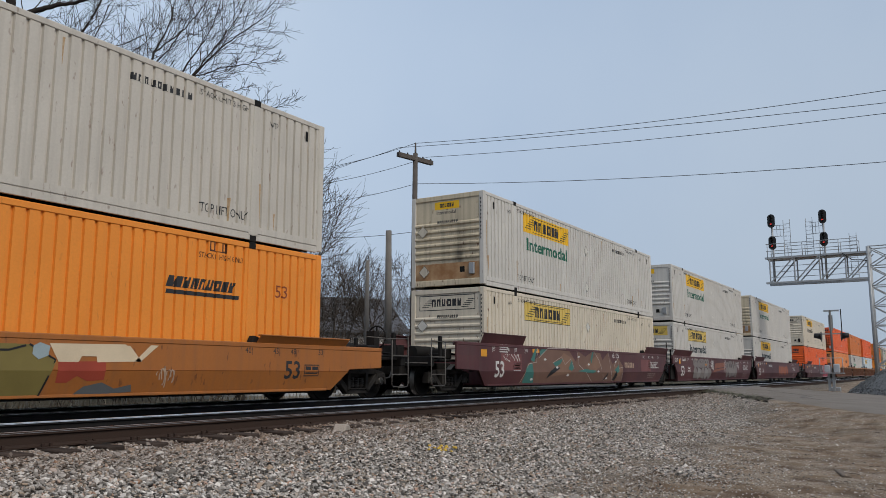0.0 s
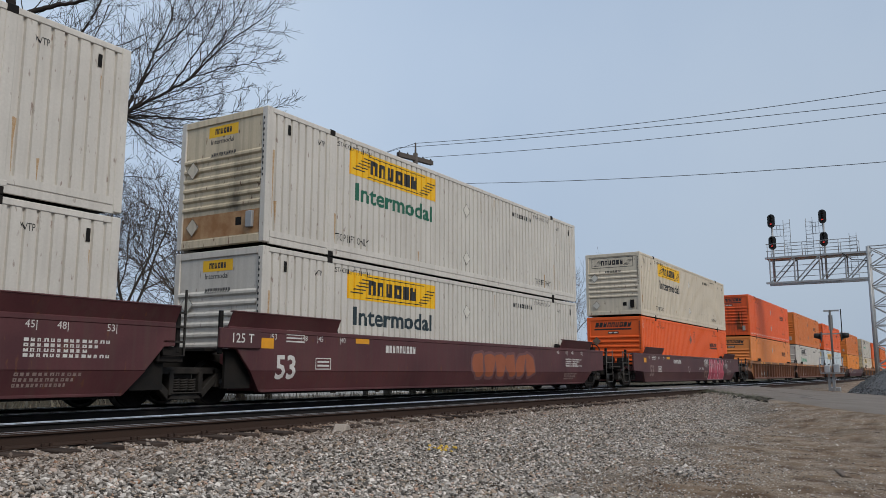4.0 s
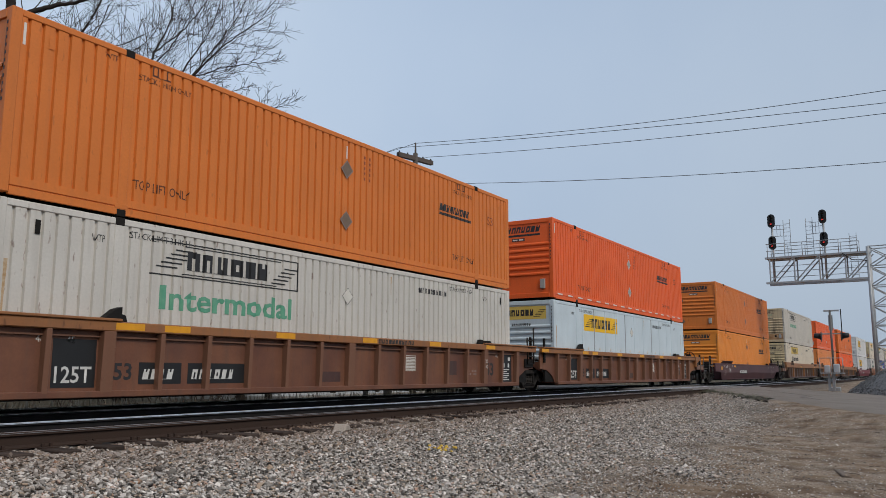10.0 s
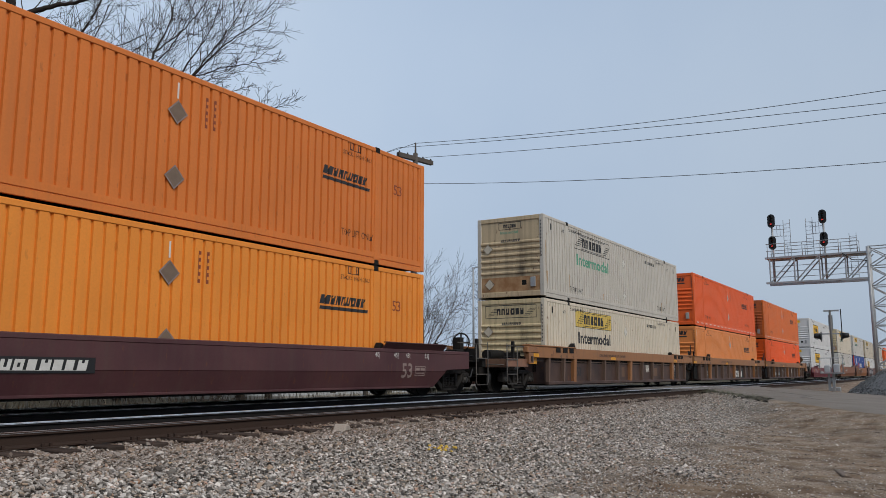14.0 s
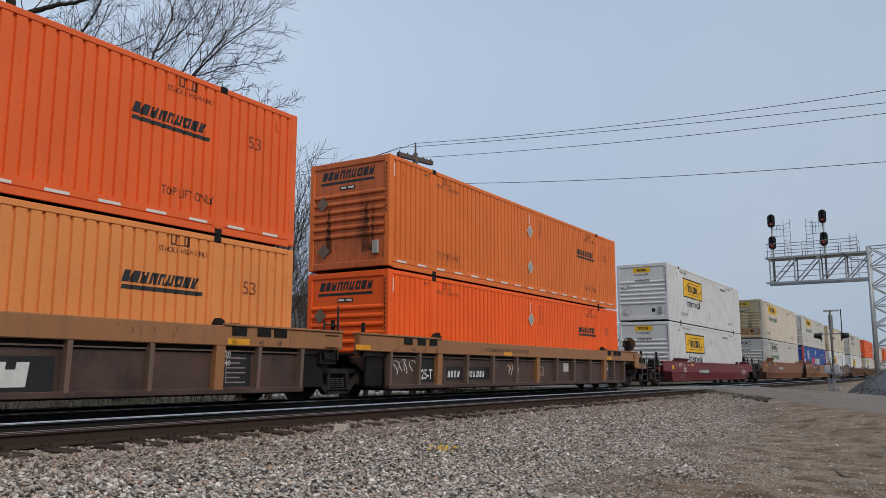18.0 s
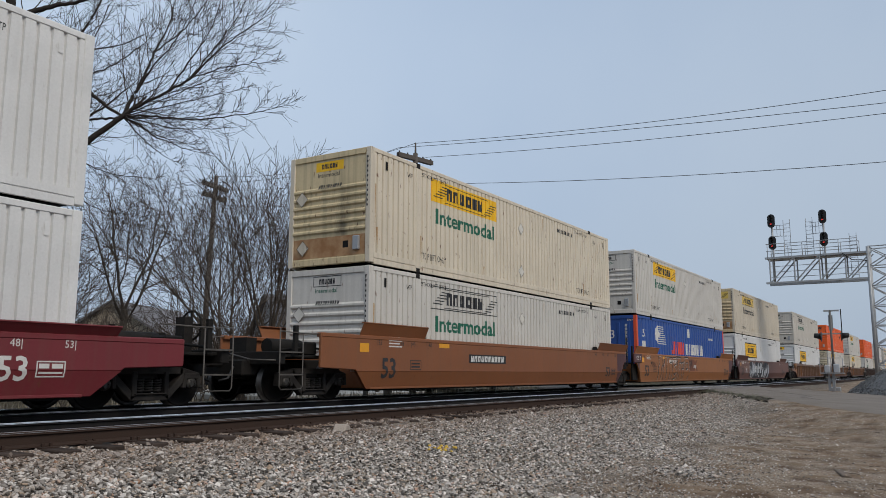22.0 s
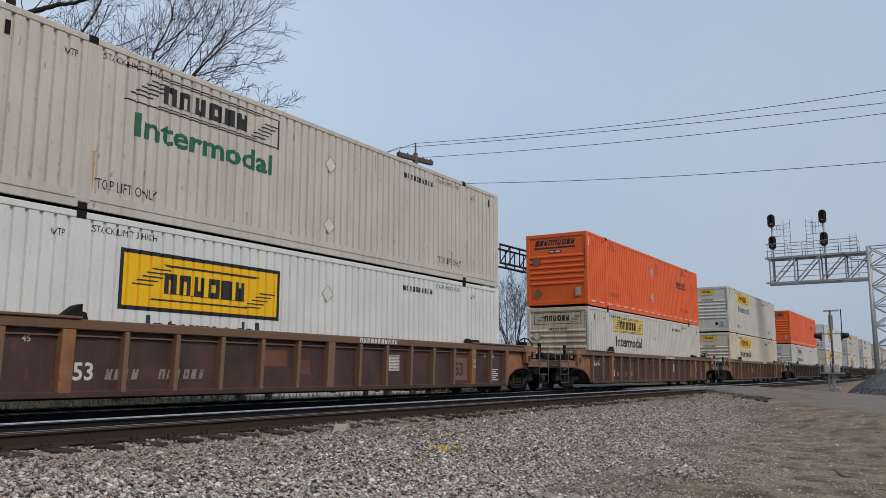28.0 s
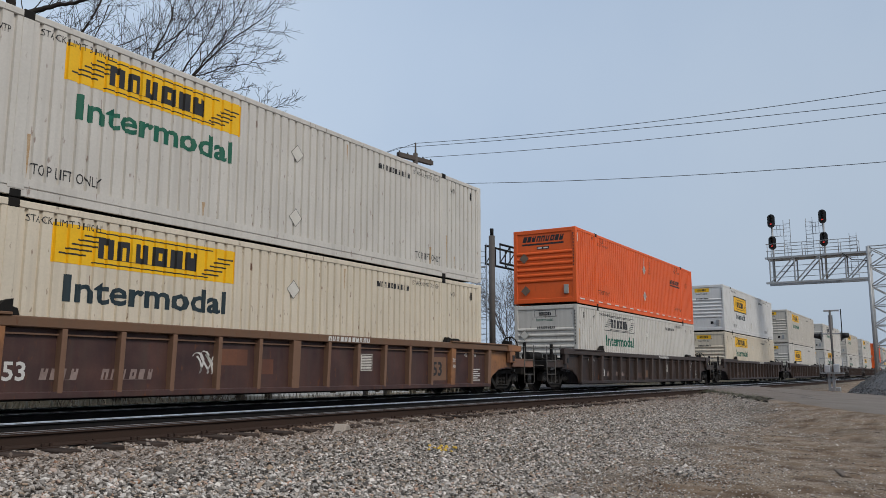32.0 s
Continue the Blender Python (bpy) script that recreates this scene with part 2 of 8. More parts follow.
# ---- mesh tools ----
class Geo:
    """Collects corners and faces of one mesh."""

    def __init__(self):
        self.v, self.f, self.s = [], [], []

    def face(self, ids, smooth=False):
        self.f.append(tuple(ids))
        self.s.append(smooth)

    def box(self, x0, x1, y0, y1, z0, z1):
        n = len(self.v)
        self.v += [(x, y, z) for x in (x0, x1) for y in (y0, y1) for z in (z0, z1)]
        for q in ((0, 1, 3, 2), (4, 6, 7, 5), (0, 4, 5, 1), (2, 3, 7, 6), (0, 2, 6, 4), (1, 5, 7, 3)):
            self.face([n + k for k in q])
        return self

    def prism(self, poly, y0, y1):
        """A polygon of (x, z) drawn out along y."""
        n, k = len(self.v), len(poly)
        self.v += [(x, y0, z) for x, z in poly] + [(x, y1, z) for x, z in poly]
        self.face(range(n, n + k))
        self.face(range(n + 2 * k - 1, n + k - 1, -1))
        for i in range(k):
            j = (i + 1) % k
            self.face((n + j, n + i, n + k + i, n + k + j))
        return self

    def along(self, poly, x0, x1):
        """A polygon of (y, z) drawn out along x."""
        n, k = len(self.v), len(poly)
        self.v += [(x0, y, z) for y, z in poly] + [(x1, y, z) for y, z in poly]
        self.face(range(n, n + k))
        self.face(range(n + 2 * k - 1, n + k - 1, -1))
        for i in range(k):
            j = (i + 1) % k
            self.face((n + j, n + i, n + k + i, n + k + j))
        return self

    def tube(self, pts, radii, sides=6, caps=True):
        pts = [Vector(p) for p in pts]
        if isinstance(radii, (int, float)):
            radii = [radii] * len(pts)
        n0, k = len(self.v), len(pts)
        for i, p in enumerate(pts):
            d = (pts[min(i + 1, k - 1)] - pts[max(i - 1, 0)]).normalized()
            a = d.orthogonal().normalized() if abs(d.z) > 0.9 else d.cross(Vector((0, 0, 1))).normalized()
            b = d.cross(a)
            for s in range(sides):
                w = 2 * math.pi * s / sides
                self.v.append(tuple(p + (a * math.cos(w) + b * math.sin(w)) * radii[i]))
        for i in range(k - 1):
            for s in range(sides):
                t = (s + 1) % sides
                self.face((n0 + i * sides + s, n0 + i * sides + t, n0 + (i + 1) * sides + t, n0 + (i + 1) * sides + s), sides > 4)
        if caps:
            self.face(range(n0 + sides - 1, n0 - 1, -1))
            self.face(range(n0 + (k - 1) * sides, n0 + k * sides))
        return self

    def lathe(self, prof, sides=24):
        """A profile of (y, radius) turned round the y axis."""
        n0, k = len(self.v), len(prof)
        for y, r in prof:
            for s in range(sides):
                w = 2 * math.pi * s / sides
                self.v.append((r * math.cos(w), y, r * math.sin(w)))
        for i in range(k - 1):
            for s in range(sides):
                t = (s + 1) % sides
                self.face((n0 + i * sides + s, n0 + i * sides + t, n0 + (i + 1) * sides + t, n0 + (i + 1) * sides + s), True)
        self.face(range(n0, n0 + sides))
        self.face(range(n0 + k * sides - 1, n0 + (k - 1) * sides - 1, -1))
        return self

    def flip_y(self):
        """The same shape mirrored to the other side."""
        g = Geo()
        g.v = [(x, -y, z) for x, y, z in self.v]
        g.f = [tuple(reversed(q)) for q in self.f]
        g.s = list(self.s)
        return g

    def mesh(self, name, material=None, bevel=0.0):
        me = bpy.data.meshes.new(name)
        me.from_pydata(self.v, [], self.f)
        me.polygons.foreach_set("use_smooth", self.s)
        if bevel:
            bm = bmesh.new()
            bm.from_mesh(me)
            bmesh.ops.recalc_face_normals(bm, faces=bm.faces)
            sharp = [e for e in bm.edges if len(e.link_faces) == 2 and e.calc_face_angle(0) > 0.6]
            bmesh.ops.bevel(bm, geom=sharp, offset=bevel, segments=1, affect="EDGES", clamp_overlap=True)
            bm.to_mesh(me)
            bm.free()
        if material:
            me.materials.append(material)
        me.update()
        return me


KEPT = {}


def part(name, shape, material, parent, label="", bevel=0.0, key=None, at=None):
    """Links one mesh under a thing or a part. A key lets alike pieces share their mesh."""
    full = (key, material.name if material else "") if key else None
    me = KEPT.get(full) if full else None
    if me is None:
        if callable(shape):
            shape = shape()
        if isinstance(shape, Geo):
            me = shape.mesh(name, material, bevel)
        else:
            me = shape.copy() if key else shape
            me.materials.clear()
            me.materials.append(material)
        if full:
            KEPT[full] = me
    ob = new(name, me)
    ob.parent = parent
    if at is not None:
        ob.matrix_basis = at
    if label:
        ob["label"] = label
    return ob


def thing(name, label, category, group="", kind="", at=None):
    ob = tagged(new(name), label, category, group, kind)
    if at is not None:
        ob.matrix_basis = at
    return ob


TEXTS = {}


def lettering(body, height, bold=0.0, slant=0.0):
    """Flat letters in the x, y plane, their lower left corner at the origin, capitals of the height given."""
    key = (body, height, bold, slant)
    if key not in TEXTS:
        cu = bpy.data.curves.new("letters", "FONT")
        cu.body, cu.size, cu.shear, cu.offset, cu.resolution_u = body, height / 0.69, slant, bold * height, 2
        ob = new("letters", cu)
        me = bpy.data.meshes.new_from_object(ob.evaluated_get(bpy.context.evaluated_depsgraph_get()))
        bpy.data.objects.remove(ob)
        xs = [v.co.x for v in me.vertices]
        lo = min(xs)
        for v in me.vertices:
            v.co.x -= lo
        TEXTS[key] = (me, max(xs) - lo)
    return TEXTS[key]


def bars(count, width, height, slant=0.0, gap=0.22):
    """A row of notched blocks of uneven width on one hair-thin footing, in place of a word that is not lettered."""
    g = Geo()
    w = width / count
    rows = [0.0, 0.025 * height, 0.3 * height, 0.7 * height, height]
    notch = (None, (3,), (1, 2), (2,), (3,), None, (1, 2), (2, 3), None)
    cols, solid = [], []
    for i in range(count):
        a, b = i * w, (i + 1 - gap * (0.75 + 0.25 * ((i * 7) % 3))) * w
        cut = notch[(i * 5 + count) % 9] if b - a > 0.05 else None
        c, d = a + (b - a) * 0.36, a + (b - a) * 0.64
        cols += [a, c, d]
        solid += [(0, 1, 2, 3), tuple(k for k in (0, 1, 2, 3) if not cut or k not in cut), (0, 1, 2, 3)]
        cols.append(b)
        solid.append((0,))
    for c in cols:
        g.v += [(c + slant * r, r, 0) for r in rows]
    n = len(rows)
    for i in range(len(cols) - 1):
        for k in solid[i]:
            a = i * n + k
            g.face((a, a + n, a + n + 1, a + 1))
    return g.mesh("blocks")


def flat(polys):
    """Flat shapes in the x, y plane."""
    g = Geo()
    for poly in polys:
        n = len(g.v)
        g.v += [(x, y, 0) for x, y in poly]
        g.face(range(n, n + len(poly)))
    return g.mesh("shape")


def rect(x0, y0, x1, y1):
    return [(x0, y0), (x1, y0), (x1, y1), (x0, y1)]


def ring(x0, y0, x1, y1, w):
    return [rect(x0, y0, x1, y0 + w), rect(x0, y1 - w, x1, y1), rect(x0, y0 + w, x0 + w, y1 - w), rect(x1 - w, y0 + w, x1, y1 - w)]


def lay(me, x0, z0, depth, cuts, proud=0.003, width=None):
    """Lays flat shapes on the near side of a wall whose depth varies along x, bent at the cuts."""
    bm = bmesh.new()
    bm.from_mesh(me)
    xs = [v.co.x for v in bm.verts]
    if width:
        k = width / max(xs)
        for v in bm.verts:
            v.co.x *= k
        xs = [x * k for x in xs]
    lo, hi = min(xs) + x0, max(xs) + x0
    for c in cuts:
        if lo < c < hi:
            bmesh.ops.bisect_plane(bm, geom=bm.verts[:] + bm.edges[:] + bm.faces[:], plane_co=(c - x0, 0, 0), plane_no=(1, 0, 0), dist=1e-5)
    for v in bm.verts:
        x, z = v.co.x + x0, v.co.y + z0
        v.co = (x, depth(x) - proud, z)
    out = bpy.data.meshes.new("laid")
    bm.to_mesh(out)
    bm.free()
    return out


def lay_end(me, y0, z0, x, depth=None, cuts=(), proud=0.003):
    """Lays flat shapes on a wall that faces against the direction of travel; letters run from +y to -y."""
    bm = bmesh.new()
    bm.from_mesh(me)
    for c in cuts:
        bmesh.ops.bisect_plane(bm, geom=bm.verts[:] + bm.edges[:] + bm.faces[:], plane_co=(0, c - z0, 0), plane_no=(0, 1, 0), dist=1e-5)
    for v in bm.verts:
        y, z = y0 - v.co.x, z0 + v.co.y
        v.co = ((depth(z) if depth else x) - proud, y, z)
    out = bpy.data.meshes.new("laid")
    bm.to_mesh(out)
    bm.free()
    return out


# ---- containers: 16.15 m long, 2.59 m wide, 2.9 m high; x = 0 at the leading end ----
LONG, HALF, HIGH = 16.15, 1.295, 2.896
POST_A, POST_B = 2.08, 14.07
ZONES = ((0.17, 1.99), (2.17, 13.98), (14.16, 15.98))


class Wall:
    """The corrugated side: depth at x and the places where it bends."""

    def __init__(self, pitch, crest=0.72, slope=0.068, deep=0.042):
        self.pts = []
        for a, b in ZONES:
            n = max(1, round((b - a) / pitch))
            p = (b - a) / n
            self.pts.append((a, -HALF + 0.018))
            for i in range(n):
                x = a + i * p
                c, s = crest * p, slope * p
                self.pts += [(x + c * 0.5, -HALF + 0.018), (x + c * 0.5 + s, -HALF + 0.018 + deep),
                             (x + p - c * 0.5 - s, -HALF + 0.018 + deep), (x + p - c * 0.5, -HALF + 0.018)]
            self.pts.append((b, -HALF + 0.018))
        self.xs = [q[0] for q in self.pts]
        self.ys = [q[1] for q in self.pts]

    def __call__(self, x):
        for p in (POST_A, POST_B):
            if abs(x - p) < 0.095:
                return -HALF
        return float(np.interp(x, self.xs, self.ys))

    def panel(self):
        g = Geo()
        for a, b in ZONES:
            run = [q for q in self.pts if a - 1e-6 <= q[0] <= b + 1e-6]
            for (x0, y0), (x1, y1) in zip(run, run[1:]):
                n = len(g.v)
                g.v += [(x0, y0, 0.24), (x1, y1, 0.24), (x1, y1, HIGH - 0.11), (x0, y0, HIGH - 0.11)]
                g.face((n, n + 1, n + 2, n + 3))
        return g


FINE, COARSE = Wall(0.232), Wall(0.42, crest=0.5, slope=0.1, deep=0.05)
PLATE = Wall(1.22, crest=0.965, slope=0.012, deep=0.006)
RIBS = [(0.24, 0.03), (0.80, 0.03)]
for rib in range(6):
    base = 0.80 + rib * 0.213
    RIBS += [(base + 0.05, 0.03), (base + 0.09, -0.012), (base + 0.135, -0.012), (base + 0.18, 0.03)]
RIBS += [(2.10, 0.03), (2.74, 0.03)]


def end_depth(z):
    return float(np.interp(z, [q[0] for q in RIBS], [q[1] for q in RIBS]))


def end_panel():
    g = Geo()
    for (z0, x0), (z1, x1) in zip(RIBS, RIBS[1:]):
        n = len(g.v)
        g.v += [(x0, HALF - 0.14, z0), (x0, -HALF + 0.14, z0), (x1, -HALF + 0.14, z1), (x1, HALF - 0.14, z1)]
        g.face((n, n + 1, n + 2, n + 3))
    return g


def diamond(r):
    return [(0, -r), (r, 0), (0, r), (-r, 0)]


def wing(x0, y0, w, h, lean):
    """Thin stripes beside a panel's word."""
    out = []
    for i in range(5):
        y = y0 + h * i / 5
        a = x0 + lean * i * w * 0.14
        out.append([(a, y), (a + w * 0.62, y), (a + w * 0.62, y + h * 0.07), (a, y + h * 0.07)])
    return out


def on_side(box, wall, name, me, material, x, z, key, proud=0.003, width=None, label=""):
    return part(name, lambda: lay(me(), x, z, wall, wall.xs, proud, width), material, box, label, key=("side", key, wall.xs[3], x, z, proud))


def on_flat(box, name, me, material, x, z, key, proud):
    """A stiff plate that stands clear of the corrugation."""
    return part(name, lambda: lay(me(), x, z, lambda q: -HALF + 0.018, (), proud), material, box, key=("plate", key, x, z, proud))


def on_end(box, name, me, material, y, z, key, proud=0.003, bent=True, label=""):
    return part(name, lambda: lay_end(me(), y, z, 0.03, end_depth if bent else None, [q[0] for q in RIBS] if bent else (), proud),
                material, box, label, key=("end", key, y, z, bent))


def column(count, pitch, w, h):
    """An upright row of blocks on a thin spine, in place of a number."""
    g = Geo()
    for i in range(count):
        for z in (-pitch * i, -pitch * i + h):
            g.v += [(0, z, 0), (0.25 * w, z, 0), (w, z, 0)]
    for i in range(2 * count - 1):
        a, b = (3 * i, 3 * i + 3)
        if i % 2 == 0:
            g.face((a, a + 1, b + 1, b))
            g.face((a + 1, a + 2, b + 2, b + 1))
        else:
            g.face((a - 3, a - 2, b + 1 - 0, b))
    return g.mesh("blocks")


def word(body, h, bold=0.0, slant=0.0):
    return lambda: lettering(body, h, bold, slant)[0]


def side_marks_white(box, wall, style, ink, far=False):
    """Panel, word and small lettering of the white boxes."""
    if style == "frame":
        on_side(box, wall, "panel_border", lambda: flat(ring(0, 0, 3.78, 1.02, 0.07)), BLACK, 2.84, 1.40, "fr", 0.004)
        on_side(box, wall, "yellow_panel", lambda: flat([rect(0, 0, 3.64, 0.88)]), YELLOW, 2.91, 1.47, "fp", 0.003)
        on_side(box, wall, "panel_outline", lambda: flat([[(0.55, 0.12), (2.9, 0.12), (2.75, 0.15), (0.6, 0.15)], [(0.9, 0.72), (3.0, 0.72), (3.2, 0.76), (0.8, 0.76)]]
                                                          + wing(0.18, 0.36, 0.7, 0.36, 1) + wing(2.75, 0.14, 0.7, 0.36, 1)), INK, 2.91, 1.47, "fo", 0.006)
        on_side(box, wall, "brand_mark", lambda: bars(6, 2.0, 0.36, 0, 0.26), INK, 3.75, 1.72, "fb", 0.007)
        on_side(box, wall, "word", word("Intermodal", 0.38, 0.022), NAVY_INK, 3.42, 0.95, "fi", 0.004, 2.66)
    elif style == "plate":
        on_side(box, wall, "yellow_panel", lambda: flat([rect(0, 0, 3.6, 0.62)]), YELLOW, 2.75, 1.94, "pp", 0.004)
        on_side(box, wall, "brand_mark", lambda: bars(6, 2.1, 0.36, 0.1, 0.26), INK, 3.5, 2.07, "pb", 0.006)
        on_side(box, wall, "panel_trim", lambda: flat(wing(0.12, 0.15, 0.7, 0.36, 1) + wing(2.9, 0.15, 0.6, 0.36, 1)), INK, 2.75, 1.94, "ps", 0.006)
    else:
        if style == "white":
            on_side(box, wall, "panel_border", lambda: flat(ring(0, 0, 3.76, 0.62, 0.025)), INK, 2.72, 2.04, "wr", 0.004)
        else:
            on_side(box, wall, "yellow_panel", lambda: flat([rect(0, 0, 3.76, 0.62)]), OLD_YELLOW if style in ("old", "bare") else YELLOW, 2.72, 2.04, "yp", 0.003)
            if style in ("old", "bare"):
                on_side(box, wall, "panel_border", lambda: flat(ring(0, 0, 3.76, 0.62, 0.02)), INK, 2.72, 2.04, "or", 0.005)
        on_side(box, wall, "brand_mark", lambda: bars(6, 2.15, 0.33, 0, 0.26), INK, 3.52, 2.18, "yb", 0.006)
        on_side(box, wall, "panel_trim", lambda: flat(wing(0.12, 0.14, 0.75, 0.4, 1) + wing(2.95, 0.1, 0.65, 0.4, 1)
                                                          + [rect(0.7, 0.05, 3.1, 0.07), rect(0.75, 0.55, 3.2, 0.57)]), INK, 2.72, 2.04, "ys", 0.005)
        if style != "bare":
            on_side(box, wall, "word", word("Intermodal", 0.40, 0.034), ink, 2.98, 1.46, "yi", 0.004, 3.3)
    if not far:
        on_side(box, wall, "lift_notice", word("TOP LIFT ONLY", 0.17), INK, 2.3, 0.40, "tl", 0.004, 1.2)
        on_side(box, wall, "lift_notice", word("TOP LIFT ONLY", 0.17), INK, 12.72, 0.40, "tl2", 0.004, 1.2)
        on_side(box, wall, "stack_notice", word("STACK LIMIT 3 HIGH", 0.11), INK, 2.3, 2.60, "sn", 0.004, 1.25)
        on_side(box, wall, "stack_notice", word("STACK LIMIT 3 HIGH", 0.11), INK, 12.6, 2.60, "sn2", 0.004, 1.25)
    on_side(box, wall, "number_mark", lambda: bars(10, 1.35, 0.13, 0, 0.4), INK, 11.1, 2.42, "nb", 0.004)
    if style != "frame" and not far:
        for k, (x, z, w, h) in enumerate(((14.2, 0.3, 0.09, 0.9), (14.62, 0.26, 0.05, 0.4), (13.4, 0.27, 0.06, 0.5), (2.2, 0.3, 0.07, 0.7), (9.8, 2.2, 0.05, 0.5), (5.6, 0.27, 0.08, 0.3), (15.6, 1.4, 0.05, 0.9), (0.19, 0.5, 0.06, 1.5), (0.3, 0.34, 0.05, 0.6))):
            on_side(box, wall, "rust_streak", lambda: flat([[(0, h), (w * 0.25, 0.35 * h), (w * 0.4, 0), (w * 0.62, 0.2 * h), (w * 0.7, 0.6 * h), (w, h)]]), RUST_WASH, x, z, "rst%d" % k, 0.003)
    if not far:
        on_side(box, wall, "point_notice", word("WTP", 0.12), INK, 1.58, 2.45, "wt", 0.004, 0.24)
        on_side(box, wall, "point_notice", word("WTP", 0.12), INK, 14.45, 2.45, "wt2", 0.004, 0.24)
    for z in (0.69, 2.08):
        on_flat(box, "placard", lambda: flat([diamond(0.2)]), WHITE_PLACARD, 8.13, z, "dia", 0.008)
        on_flat(box, "placard_rim", lambda: flat([[(-0.2, 0), (0, 0.2), (0, 0.186), (-0.186, 0)], [(0.2, 0), (0, -0.2), (0, -0.186), (0.186, 0)],
                                                        [(-0.2, 0), (0, -0.2), (0, -0.186), (-0.186, 0)], [(0.2, 0), (0, 0.2), (0, 0.186), (0.186, 0)]]), INK, 8.13, z, "diar", 0.010)


SOOT_PAINT = mat("dark soot stain", lin(84, 48, 30), rough=0.9, col2=lin(150, 78, 38), scale=4, amount=0.9)
RUST_STAIN = mat("brown rust stain", lin(150, 108, 72), rough=0.85, col2=lin(190, 156, 118), scale=3, amount=0.9)
RUST_WASH = mat("thin rust wash", lin(168, 136, 98), rough=0.8, col2=lin(190, 172, 146), scale=14, amount=0.9)


def side_marks_orange(box, wall, clean=True):
    dark = INK
    for x in (12.04,):
        on_side(box, wall, "brand_mark", lambda: bars(9, 1.62, 0.2, 0.32, 0.2), dark, x, 1.86, "sb", 0.004)
        on_side(box, wall, "brand_underline", lambda: flat([[(0, 0), (1.72, 0), (1.74, 0.075), (0.02, 0.075)]]), dark, x, 1.74, "su", 0.004)
    on_side(box, wall, "lift_notice", word("TOP LIFT ONLY", 0.16), BROWN_INK, 2.3, 0.53, "otl", 0.004, 1.2)
    on_side(box, wall, "lift_notice", word("TOP LIFT ONLY", 0.16), BROWN_INK, 12.74, 0.56, "otl2", 0.004, 1.2)
    for x, k in ((2.3, "a"), (12.75, "b")):
        on_side(box, wall, "stack_notice", word("STACK 3 HIGH ONLY", 0.1), BROWN_INK, x, 2.46, "osn" + k, 0.004, 1.12)
        on_side(box, wall, "stack_mark", lambda: flat(ring(0, 0, 0.13, 0.2, 0.03) + ring(0.3, 0, 0.43, 0.2, 0.03) + [rect(0.13, 0, 0.3, 0.015)]), BROWN_INK, x + 0.25, 2.6, "osm" + k, 0.004)
    on_side(box, wall, "point_notice", word("WTP", 0.1), BROWN_INK, 1.6, 2.62, "owt", 0.004, 0.26)
    on_side(box, wall, "length_mark", word("53'", 0.25, 0.0), RED_INK, 14.765, 1.87, "o53", 0.004, 0.43)
    for z in (0.9, 2.1):
        on_flat(box, "placard", lambda: flat([diamond(0.225)]), PLACARD if clean else DULL_PLACARD, 8.0, z, "odia", 0.02)
        on_flat(box, "placard_rim", lambda: flat([[(-0.225, 0), (0, 0.225), (0, 0.19), (-0.19, 0)], [(0.225, 0), (0, -0.225), (0, -0.19), (0.19, 0)],
                                                        [(-0.225, 0), (0, -0.225), (0, -0.19), (-0.19, 0)], [(0.225, 0), (0, 0.225), (0, 0.19), (0.19, 0)]]), TAPE if clean else FADED_INK, 8.0, z, "odiar", 0.024)
    on_side(box, wall, "placard_strip", lambda: flat([rect(-0.02, 0, 0.02, 0.3)]), TAPE, 8.0, 2.36, "ostrip", 0.006)
    for k in range(2):
        on_side(box, wall, "number_mark", lambda: column(5, 0.13, 0.06, 0.07), RED_INK, 8.65 + 0.2 * k, 2.5, "onum%d" % k, 0.004)
    on_side(box, wall, "corner_tape", lambda: flat([rect(0, 0, 0.045, 0.35)]), TAPE, 0.2, 2.35, "octape", 0.004)


